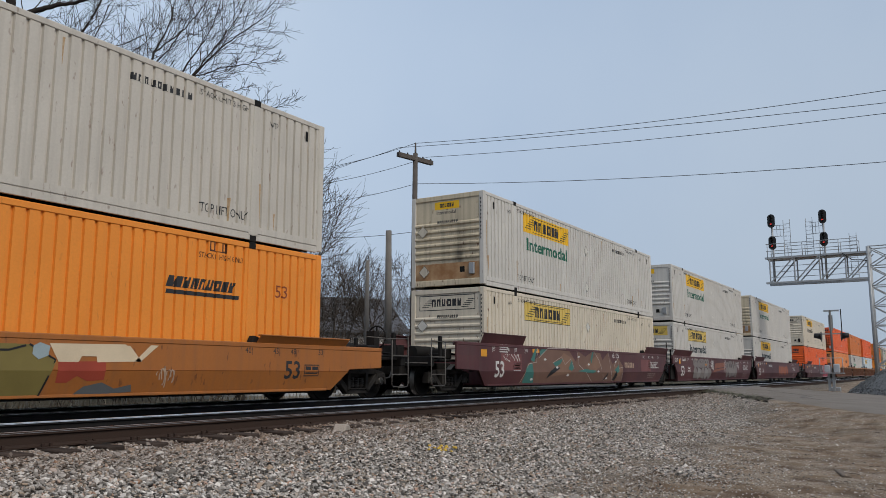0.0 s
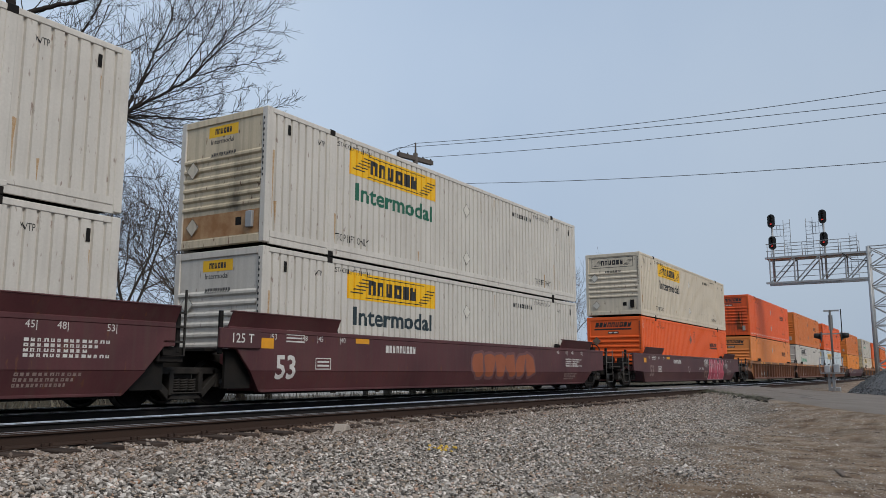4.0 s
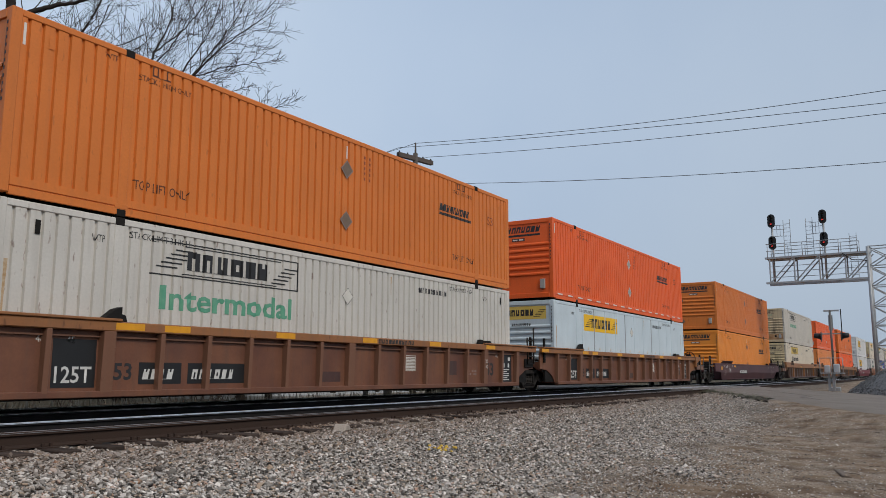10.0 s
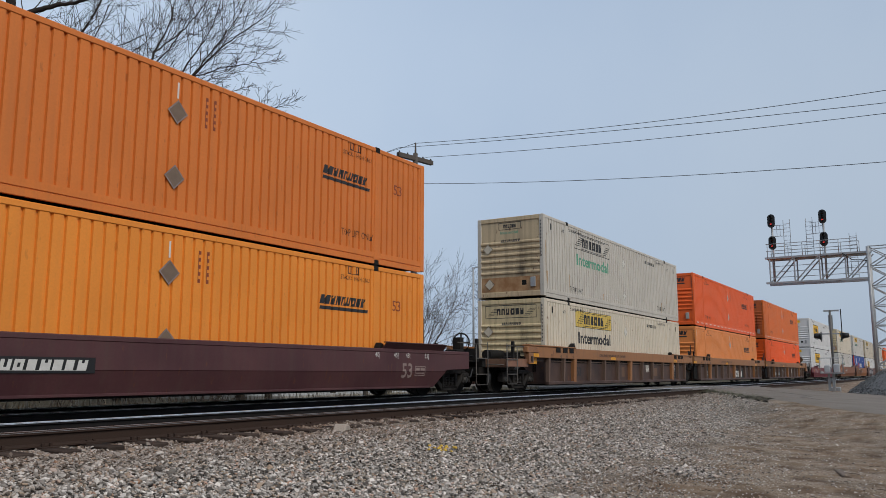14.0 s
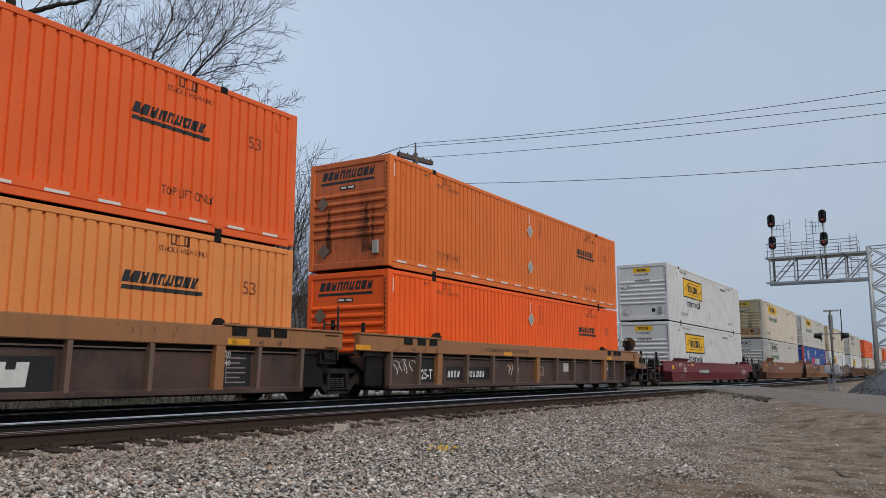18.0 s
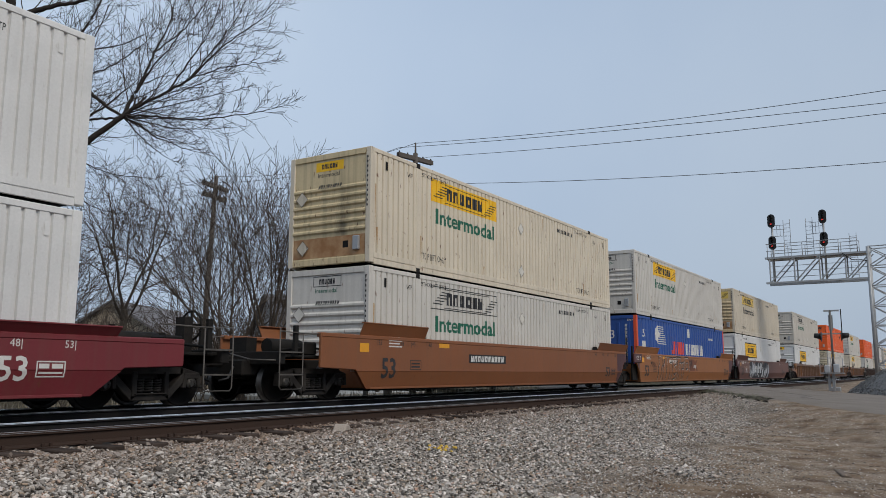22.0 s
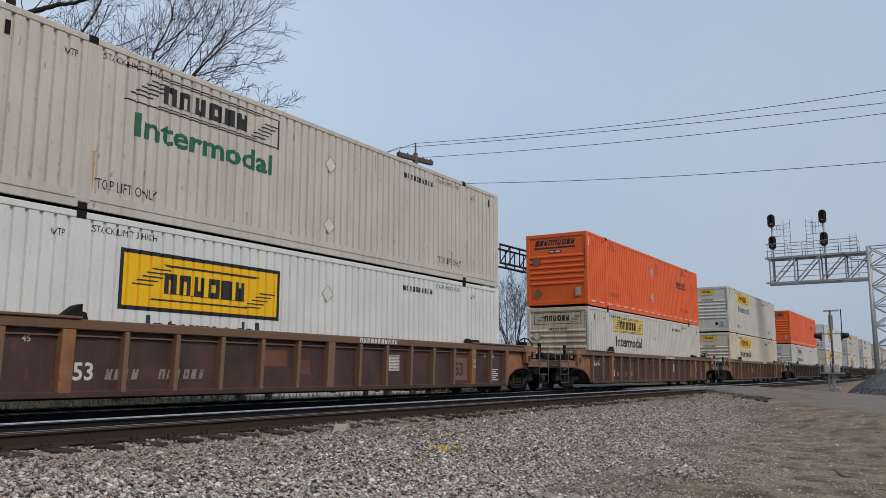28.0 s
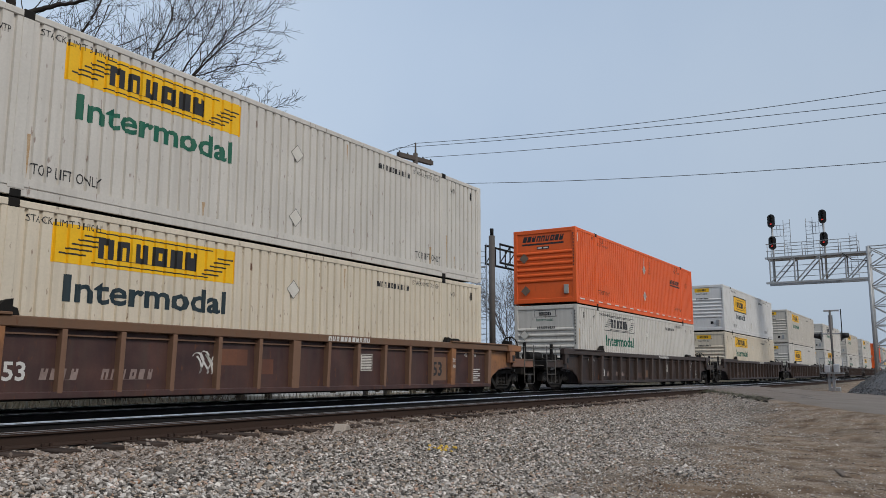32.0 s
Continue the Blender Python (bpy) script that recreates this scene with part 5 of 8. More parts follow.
        if colour == "rust":
            on_car(car, "data_mark", lambda: flat([rect(0.1 * i, 0.09 * j, 0.1 * i + 0.06, 0.09 * j + 0.055) for i in range(6) for j in range(2) if i + j != 3]), FADED_INK, 13.3, 0.55, -1.39, ("rdm2",) + key)
        card = not (style == "chord" and lead == tail)
        if card:
            on_car(car, "notice_card", lambda: flat(ring(0, 0, 0.44, 0.38, 0.012) + [rect(0.012, 0.02, 0.03, 0.36)] + [rect(0.03, 0.03 + 0.036 * i, 0.41, 0.053 + 0.036 * i) for i in range(9)]), WHITE_PLACARD, 10.32, 0.66, -1.39, ("rcard",) + key)
        if lead == "c":
            on_car(car, "worn_patch", lambda: flat([rect(0, 0, 0.62, 0.26)]), TAG_YELLOW if style == "chord" else mat("worn yellow patch", lin(176, 118, 56), rough=0.7, col2=lin(110, 78, 56), scale=5, amount=0.9), -1.5, 0.9, -1.39, ("wpatch",) + key)
        rng = random.Random(len(label) + int(ord(lead)) + 3 * int(ord(tail)))
        for k, bay in enumerate(rng.sample([6, 7, 11, 12], 3)):
            px = -0.14 + 1.03 * bay
            pw, ph = rng.uniform(0.3, 0.75), rng.uniform(0.15, 0.4)
            on_car(car, "paint_patch", lambda: flat([rect(0, 0, pw, ph)]), rng.choice([CHORD_DARK, pm, CAR_PAINT["dark"], CAR_PAINT["rust"], CAR_PAINT["mud"]]), px + rng.uniform(0.02, 0.15), rng.uniform(0.38, 0.75), -1.3885, ("ppatch", k, label))
        if lead == "j":
            on_car(car, "load_patch", lambda: flat([rect(0, 0, 0.74, 0.74)]), BLACK, 1.18 if style == "chord" else 0.98, 0.38, -1.39, ("rlp",) + key)
            on_car(car, "load_notice", word("125-T" if style == "chord" else "125T", 0.24, 0.02), WHITE_INK, 1.23 if style == "chord" else 1.03, 0.46, -1.394, ("r125",) + key, 0.62)
        if lead == "c":
            part("platform_skirt", Geo().prism([(-3.1, 0.8), (l0 + 0.1, 0.8), (l0 + 0.1, 1.05), (-3.1, 1.05)], -1.46, -1.41), CHORD_GRIME if colour == "grime" else SKIRT, car, bevel=0.01, key="skirtl")
            part("jacking_bracket", lambda: jack_bracket(-1.6), tan, car, "rubbed tan jacking bracket", 0.01, key="jackl")
            # black block on the bracket's face, in place of a slot's shade
            part("jack_socket", lambda: Geo().box(-1.63, -1.5, -1.566, -1.55, 0.97, 1.14), BLACK, car, key="jsl")
            if style == "ribbed":
                edge = [(-x, z) for x, z in ((0.25, 0.34), (0.5, 0.56), (0.88, 0.735), (1.32, 0.785), (-l0 - 0.02, 0.785), (-l0 - 0.02, low - 0.02), (0.13, low - 0.02), (0.13, 0.34))][::-1]
                part("end_panel", lambda: Geo().prism(edge, -1.398, -1.387), tan, car, "rubbed tan end panel", key=("tanlead", l0, low))
        if tail == "c":
            part("platform_skirt", Geo().prism([(r0 - 0.1, 0.8), (LONG + 3.1, 0.8), (LONG + 3.1, 1.05), (r0 - 0.1, 1.05)], -1.46, -1.41), CHORD_GRIME if colour == "grime" else SKIRT, car, bevel=0.01, key="skirtt")
            part("jacking_bracket", lambda: jack_bracket(LONG + 1.5), tan, car, "rubbed tan jacking bracket", 0.01, key="jackt")
            # same black block at the tail: shade of a slot that isn't cut
            part("jack_socket", lambda: Geo().box(LONG + 1.47, LONG + 1.6, -1.566, -1.55, 0.97, 1.14), BLACK, car, key="jst")
            if style == "chord":
                part("brake_notice", lambda: Geo().box(LONG + 1.3, LONG + 1.8, -1.57, -1.5, 0.84, 1.27), CHORD_OCHRE, car, "ochre brake notice plate", 0.01, key="bnot")
    part("well_floor", lambda: Geo().box(0, LONG, -1.37, 1.37, 0.2, WELL - 0.002), STEEL, car, key="wellfloor")
    for x in (-0.02, LONG + 0.02):
        part("bulkhead", lambda: Geo().box(x - 0.03, x + 0.03, -1.38, 1.38, 0.26, min(top, 1.0)), pm, car, key=("bh", x, style))
    for x in (POST_A, POST_B):
        for y in (-1, 1):
            part("container_lock", lambda: Geo().prism([(x - 0.12, top), (x + 0.12, top), (x + 0.08, top + 0.11), (x - 0.04, top + 0.14)], *sorted((y * 1.33, y * 1.48))), STEEL, car, bevel=0.01, key=("lock", x, y, top))
    deck = 0.98
    if lead == "c":
        coupled_end(car, -1, 0.0, deck, END_OCHRE if style in ("ribbed", "chord") and colour != "grime" else STEEL)
        truck(car, -1.62)
    else:
        jointed_end(car, -1, 0.0, pm)
        truck(car, -1.6)
    if tail == "c":
        coupled_end(car, 1, LONG, deck, END_OCHRE if style in ("ribbed", "chord") and colour != "grime" else STEEL, style == "chord")
        truck(car, LONG + 1.64)
    else:
        jointed_end(car, 1, LONG, pm)
    return car


# ---- ground, road and tracks ----
NEAR_TRACK, TRAIN_TRACK = 9.05, 12.78
ROAD_X, ROAD_LEAN, ROAD_FAR = 32.6, 1.45, 42.0


def road_edge(y):
    return ROAD_X - ROAD_LEAN * (8.1 - y) if y < 8.1 else ROAD_X + 0.25 * (y - 8.1)


def rough(x, y, s):
    return noise.noise((x * s, y * s, 3.7))


def height(x, y):
    """The lie of the land: the ballast bed, its shoulders, the dirt beside it and the field behind."""
    if y < 7.75:
        k = min(1.0, max(0.0, (7.75 - y) / 4.0))
        z = -0.235 - 0.485 * (k * k * (3 - 2 * k))
        z -= 0.1 * min(1, max(0, (3.8 - y) / 4.0))
    elif y < 15.4:
        z = -0.235 + 0.03 * min(1.0, (y - 7.75) / 0.5) + (0.035 * rough(x, y, 0.7) + 0.022 * min(1.0, max(0.0, (x - 7.5) / 3)) if y < 8.3 else 0)
    else:
        k = min(1.0, (y - 15.4) / 3.0)
        z = -0.2 - 0.25 * k
    d = x - road_edge(y)
    if y < 7.6 and d > -4.5:
        k = min(1.0, (d + 4.5) / 4.5)
        flat_z = -0.05 - 0.4 * min(1.0, max(0.0, (7.6 - y) / 7.0))
        z = z * (1 - k) + (flat_z - 0.03) * k
    far = min(1.0, max(0.0, (math.hypot(x, y) - 3) / 60))
    return z + 0.03 * rough(x, y, 0.5) * (0.3 if 7 < y < 15.4 else 1.0) + 0.015 * rough(x, y, 2.3) + 0.1 * far * rough(x, y, 0.05)


def steps(marks):
    out = []
    for a, b, s in marks:
        out += list(np.arange(a, b, s))
    return out + [marks[-1][1]]


def build_ground():
    xs = steps([(-1500, -100, 140), (-100, -20, 10), (-20, 0, 1.0), (0, 46, 0.22), (46, 90, 1.0), (90, 260, 8), (260, 900, 60), (900, 1800, 180)])
    ys = steps([(-1500, -100, 140), (-100, -12, 8), (-12, 0, 0.6), (0, 10, 0.2), (10, 20, 0.4), (20, 60, 1.6), (60, 200, 12), (200, 1800, 160)])
    g = Geo()
    g.v = [(x, y, height(x, y)) for x in xs for y in ys]
    n = len(ys)
    for i in range(len(xs) - 1):
        for j in range(n - 1):
            g.face((i * n + j, (i + 1) * n + j, (i + 1) * n + j + 1, i * n + j + 1), True)
    m = bpy.data.materials.new("gravel and dirt")
    m.use_nodes = True
    nt = m.node_tree
    bsdf = nt.nodes["Principled BSDF"]
    link, add = nt.links.new, nt.nodes.new
    geo = add("ShaderNodeNewGeometry")
    def tex(kind, s, detail=4.0):
        n_ = add(kind)
        n_.inputs["Scale"].default_value = s
        if "Detail" in n_.inputs:
            n_.inputs["Detail"].default_value = detail
        link(geo.outputs["Position"], n_.inputs["Vector"])
        return n_
    stones = tex("ShaderNodeTexVoronoi", 24.0)
    # bed tones kept dark: shade of the gaps between loose stones, in colour
    shaded_pebble = add("ShaderNodeValToRGB")
    for k, (p, c) in enumerate(((0.0, (0.008, 0.007, 0.006)), (0.3, (0.04, 0.035, 0.03)), (0.62, (0.085, 0.075, 0.066)), (1.0, (0.2, 0.17, 0.14)))):
        e = shaded_pebble.color_ramp.elements[k] if k < 2 else shaded_pebble.color_ramp.elements.new(p)
        e.position, e.color = p, (*c, 1)
    sep = add("ShaderNodeSeparateColor")
    link(stones.outputs["Color"], sep.inputs["Color"])
    link(sep.outputs[0], shaded_pebble.inputs["Fac"])
    dirt = add("ShaderNodeValToRGB")
    dirt.color_ramp.elements[0].color, dirt.color_ramp.elements[1].color = (0.06, 0.035, 0.021, 1), (0.235, 0.158, 0.1, 1)
    dirt.color_ramp.elements[0].position, dirt.color_ramp.elements[1].position = 0.3, 0.72
    link(tex("ShaderNodeTexNoise", 1.3, 9.0).outputs["Fac"], dirt.inputs["Fac"])
    fine = tex("ShaderNodeTexVoronoi", 52.0)
    grains = add("ShaderNodeValToRGB")
    for k, (p, c) in enumerate(((0.0, (0.028, 0.021, 0.015)), (0.35, (0.12, 0.087, 0.06)), (0.75, (0.215, 0.165, 0.12)), (1.0, (0.48, 0.41, 0.33)))):
        e = grains.color_ramp.elements[k] if k < 2 else grains.color_ramp.elements.new(p)
        e.position, e.color = p, (*c, 1)
    sep2 = add("ShaderNodeSeparateColor")
    link(fine.outputs["Color"], sep2.inputs["Color"])
    link(sep2.outputs[1], grains.inputs["Fac"])
    spread = add("ShaderNodeMapRange")
    spread.inputs[1].default_value, spread.inputs[2].default_value = 0.36, 0.6
    spread.inputs[3].default_value, spread.inputs[4].default_value = 0.05, 0.6
    link(tex("ShaderNodeTexNoise", 2.1, 9.0).outputs["Fac"], spread.inputs[0])
    gritty = add("ShaderNodeMix")
    gritty.data_type = "RGBA"
    link(spread.outputs[0], gritty.inputs[0])
    link(dirt.outputs["Color"], gritty.inputs[6])
    link(grains.outputs["Color"], gritty.inputs[7])
    where = add("ShaderNodeSeparateXYZ")
    link(geo.outputs["Position"], where.inputs["Vector"])
    wob = tex("ShaderNodeTexNoise", 0.9, 6.0)
    def calc(op, a, b):
        x = add("ShaderNodeMath")
        x.operation = op
        for s, v in zip(x.inputs, (a, b)):
            if isinstance(v, (int, float)):
                s.default_value = v
            else:
                link(v, s)
        return x.outputs[0]
    line = calc("ADD", calc("SUBTRACT", where.outputs["Y"], calc("MULTIPLY", where.outputs["X"], 0.05)), calc("MULTIPLY", calc("SUBTRACT", wob.outputs["Fac"], 0.5), 3.2))
    def step(src, a, b):
        r = add("ShaderNodeMapRange")
        r.inputs[1].default_value, r.inputs[2].default_value = a, b
        link(src, r.inputs[0])
        return r.outputs[0]
    bed = calc("MULTIPLY", step(line, 2.9, 3.9), step(where.outputs["Y"], 17.5, 15.5))
    mix = add("ShaderNodeMix")
    mix.data_type = "RGBA"
    link(bed, mix.inputs[0])
    link(gritty.outputs[2], mix.inputs[6])
    link(shaded_pebble.outputs["Color"], mix.inputs[7])
    # oily grit between and round the rails, with the train's shade in its black
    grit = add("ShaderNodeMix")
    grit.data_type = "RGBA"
    oil_shade = calc("MULTIPLY", step(where.outputs["Y"], 8.0, 8.7), step(where.outputs["Y"], 15.0, 14.0))
    link(calc("MULTIPLY", oil_shade, 0.92), grit.inputs[0])
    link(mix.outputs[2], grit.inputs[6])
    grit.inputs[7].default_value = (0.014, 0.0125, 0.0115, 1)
    # weeds and leaf litter on the far side
    weed = add("ShaderNodeMix")
    weed.data_type = "RGBA"
    link(step(where.outputs["Y"], 16.0, 18.0), weed.inputs[0])
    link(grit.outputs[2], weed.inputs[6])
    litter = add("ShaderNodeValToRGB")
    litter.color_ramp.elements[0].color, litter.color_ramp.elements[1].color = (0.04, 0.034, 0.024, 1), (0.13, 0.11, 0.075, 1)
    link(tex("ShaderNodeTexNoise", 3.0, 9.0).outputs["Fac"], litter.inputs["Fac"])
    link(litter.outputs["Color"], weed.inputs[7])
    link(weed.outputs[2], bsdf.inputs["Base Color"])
    bsdf.inputs["Roughness"].default_value = 0.9
    bsdf.inputs["Specular IOR Level"].default_value = 0.08
    b = add("ShaderNodeBump")
    b.inputs["Strength"].default_value, b.inputs["Distance"].default_value = 0.85, 0.025
    link(calc("ADD", calc("MULTIPLY", stones.outputs["Distance"], -1.0), tex("ShaderNodeTexNoise", 30.0, 5.0).outputs["Fac"]), b.inputs["Height"])
    link(b.outputs["Normal"], bsdf.inputs["Normal"])
    ob = new("ground", g.mesh("ground", m))
    tagged(ob, "grey ballast gravel merging into brown packed dirt", "ground", kind="structure")


build_ground()


def build_stones():
    """Loose ballast stones, thickest beside the rails, thin on the dirt."""
    rng = np.random.default_rng(5)
    ico = bmesh.new()
    bmesh.ops.create_icosphere(ico, subdivisions=1, radius=1.0)
    bv = np.array([v.co for v in ico.verts])
    bf = np.array([[v.index for v in f.verts] for f in ico.faces])
    ico.free()
    spots = []
    while len(spots) < 138000:
        a, r = math.radians(rng.uniform(1.0, 63.0)), 4.6 + 29.4 * rng.random() ** 1.15
        x, y = r * math.cos(a), r * math.sin(a)
        if y > 8.22 or y < 0.2:
            continue
        line = y - 0.05 * x + 3.0 * (0.5 * rough(x, y, 0.9))
        if rng.random() > min(1.0, max(0.09, (line - 1.6) / 1.9)):
            continue
        if x > road_edge(y) - 0.6:
            continue
        if y > 7.62 and abs(((x + 8) / 0.53 + 0.5) % 1.0 - 0.5) < 0.21 and rough(x, 8.0, 0.8) > -0.05 + 0.05 * max(0, x - 8):
            continue
        s = rng.uniform(0.0092, 0.0232) * (1.0 if line > 3.2 else rng.uniform(0.35, 0.85))
        if rng.random() < 0.012:
            s *= 1.9
        spots.append((x, y, height(x, y) + s * rng.uniform(0.05, 1.25), s))
    spots = np.array(spots)
    away = np.hypot(spots[:, 0], spots[:, 1]) > 8.6
    stone_heap(spots[~away], bv, bf, rng, "ballast_stones", "loose grey and tan crushed ballast stones")
    bv = np.array([(1, 0, -0.3), (0, 1, -0.3), (-1, 0, -0.3), (0, -1, -0.3), (0.35, 0.45, 0.8), (-0.45, -0.35, 0.7)], float)
    bf = np.array([(0, 1, 4), (1, 2, 4), (2, 5, 4), (2, 3, 5), (3, 0, 5), (0, 4, 5)])
    stone_heap(spots[away], bv, bf, rng, "ballast_stones", "crushed grey ballast stones farther along the bed")


def stone_heap(spots, bv, bf, rng, name, label):
    n = len(spots)
    jag = 1 + rng.uniform(-0.42, 0.38, (n, len(bv), 1))
    sc = spots[:, 3][:, None, None] * np.stack([rng.uniform(0.8, 1.5, n), rng.uniform(0.7, 1.2, n), rng.uniform(0.5, 0.85, n)], 1)[:, None, :]
    v = bv[None] * jag * sc
    w = rng.uniform(0, 6.28, n)
    c, s = np.cos(w)[:, None], np.sin(w)[:, None]
    t = rng.uniform(-0.5, 0.5, n)[:, None]
    x, y, z = v[..., 0], v[..., 1], v[..., 2] + t * v[..., 0]
    v = np.stack([x * c - y * s, x * s + y * c, z], -1) + spots[:, None, :3]
    f = (bf[None] + (np.arange(n) * len(bv))[:, None, None]).reshape(-1, 3)
    me = bpy.data.meshes.new(name)
    me.vertices.add(n * len(bv))
    me.vertices.foreach_set("co", v.reshape(-1))
    me.loops.add(len(f) * 3)
    me.loops.foreach_set("vertex_index", f.reshape(-1))
    me.polygons.add(len(f))
    me.polygons.foreach_set("loop_start", np.arange(len(f)) * 3)
    me.polygons.foreach_set("use_smooth", [False] * len(f))
    me.update(calc_edges=True)
    me.materials.append(ballast_material())
    tagged(new(name, me), label, "gravel", kind="stuff")


def ballast_material():
    if "ballast stone" in MATS:
        return MATS["ballast stone"]
    m = bpy.data.materials.new("ballast stone")
    MATS["ballast stone"] = m
    m.use_nodes = True
    nt = m.node_tree
    link, add = nt.links.new, nt.nodes.new
    geo = add("ShaderNodeNewGeometry")
    ramp = add("ShaderNodeValToRGB")
    tones = ((0.0, (0.02, 0.017, 0.015)), (0.2, (0.13, 0.117, 0.103)), (0.5, (0.4, 0.366, 0.33)), (0.62, (0.34, 0.25, 0.175)), (0.7, (0.3, 0.275, 0.25)), (0.93, (0.7, 0.645, 0.59)), (1.0, (0.32, 0.17, 0.1)))
    for k, (p, col) in enumerate(tones):
        e = ramp.color_ramp.elements[k] if k < 2 else ramp.color_ramp.elements.new(p)
        e.position, e.color = p, (*col, 1)
    link(geo.outputs["Random Per Island"], ramp.inputs["Fac"])
    # large patches of brake dust near the rails
    nz = add("ShaderNodeTexNoise")
    nz.inputs["Scale"].default_value, nz.inputs["Detail"].default_value = 0.8, 5.0
    link(geo.outputs["Position"], nz.inputs["Vector"])
    sep = add("ShaderNodeSeparateXYZ")
    link(geo.outputs["Position"], sep.inputs["Vector"])
    r = add("ShaderNodeMapRange")
    r.inputs[1].default_value, r.inputs[2].default_value = 6.2, 8.2
    r.inputs[3].default_value, r.inputs[4].default_value = 0.05, 1.2
    link(sep.outputs["Y"], r.inputs[0])
    mul = add("ShaderNodeMath")
    mul.operation = "MULTIPLY"
    link(r.outputs[0], mul.inputs[0])
    link(nz.outputs["Fac"], mul.inputs[1])
    mix = add("ShaderNodeMix")
    mix.data_type = "RGBA"
    link(mul.outputs[0], mix.inputs[0])
    link(ramp.outputs["Color"], mix.inputs[6])
    mix.inputs[7].default_value = (0.15, 0.092, 0.06, 1)
    bsdf = nt.nodes["Principled BSDF"]
    link(mix.outputs[2], bsdf.inputs["Base Color"])
    bsdf.inputs["Roughness"].default_value = 0.85
    bsdf.inputs["Specular IOR Level"].default_value = 0.25
    return m


build_stones()

RAIL = [(-0.07, -0.17), (0.07, -0.17), (0.07, -0.155), (0.012, -0.135), (0.01, -0.05), (0.036, -0.036), (0.036, -0.008), (0.028, 0.0), (-0.028, 0.0),
        (-0.036, -0.008), (-0.036, -0.036), (-0.01, -0.05), (-0.012, -0.135), (-0.07, -0.155)]
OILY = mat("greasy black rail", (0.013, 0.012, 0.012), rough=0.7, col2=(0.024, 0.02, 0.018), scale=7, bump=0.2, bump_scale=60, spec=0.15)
TIE_WOOD = mat("creosoted tie wood", (0.035, 0.026, 0.022), rough=0.9, col2=(0.085, 0.062, 0.05), scale=5, grain=40, bump=0.5, bump_scale=30, vary=0.3, spec=0.1)


def build_track(y, name, label, near):
    tr = thing(name, label, "railway track", "railway tracks", "structure")
    for s in (-0.7525, 0.7525):
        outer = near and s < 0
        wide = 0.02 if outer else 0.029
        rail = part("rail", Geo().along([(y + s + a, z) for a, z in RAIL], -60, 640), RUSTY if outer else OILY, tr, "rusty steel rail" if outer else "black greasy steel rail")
        part("rail_head", Geo().along([(y + s + a, z) for a, z in ((-0.038, -0.016), (0.038, -0.016), (0.038, -0.013), (wide, 0.002), (-wide, 0.002), (-0.038, -0.013))], -60, 640), BRIGHT if not outer else WORN_HEAD, rail, "bright worn running surface")
    rng = random.Random(3)
    rest = Geo()
    for k in range(360):
        x = -8 + 0.53 * k + rng.uniform(-0.015, 0.015)
        if 32.2 < x < 42.5:
            continue
        dy = rng.uniform(-0.06, 0.06)
        if near and 2 < x < 32.2:
            at = pose(x, y + dy, -0.175 + rng.uniform(-0.006, 0.004), 0, 0, rng.uniform(-1, 1))
            tie = part("tie", lambda: Geo().box(-0.115, 0.115, -1.3, 1.3, -0.17, 0.0), TIE_WOOD, tr, bevel=0.012, key="tie", at=at)
            part("tie_plate", lambda: Geo().box(-0.1, 0.1, -0.92, -0.58, 0.0, 0.012).box(-0.1, 0.1, 0.58, 0.92, 0.0, 0.012), RUSTY, tie, key="tie_plates")
            part("spike", lambda: Geo().box(-0.06, -0.035, -0.86, -0.83, 0.01, 0.05).box(0.03, 0.055, -0.86, -0.83, 0.01, 0.05).box(0.0, 0.025, -0.68, -0.65, 0.01, 0.05), RUSTY, tie, key="spikes")
        else:
            rest.box(x - 0.115, x + 0.115, y + dy - 1.3, y + dy + 1.3, -0.34, -0.175)
    tagged(part("tie_row", rest, TIE_WOOD, tr, "dark wooden ties"), kind="stuff")


build_track(NEAR_TRACK, "track_near", "empty railway track with rusty rails and wooden ties", True)
build_track(TRAIN_TRACK, "track_far", "railway track under the train, dark oily ties", False)

ASPHALT = mat("dusty brown asphalt", (0.2, 0.172, 0.148), rough=0.9, col2=(0.14, 0.12, 0.1), scale=0.7, amount=0.8, grain=45, bump=0.5, bump_scale=60, spec=0.2)
PATCH = mat("worn crossing asphalt", (0.15, 0.14, 0.132), rough=0.9, col2=(0.22, 0.2, 0.185), scale=1.2, amount=0.8, grain=40, bump=0.4, bump_scale=50, spec=0.2)


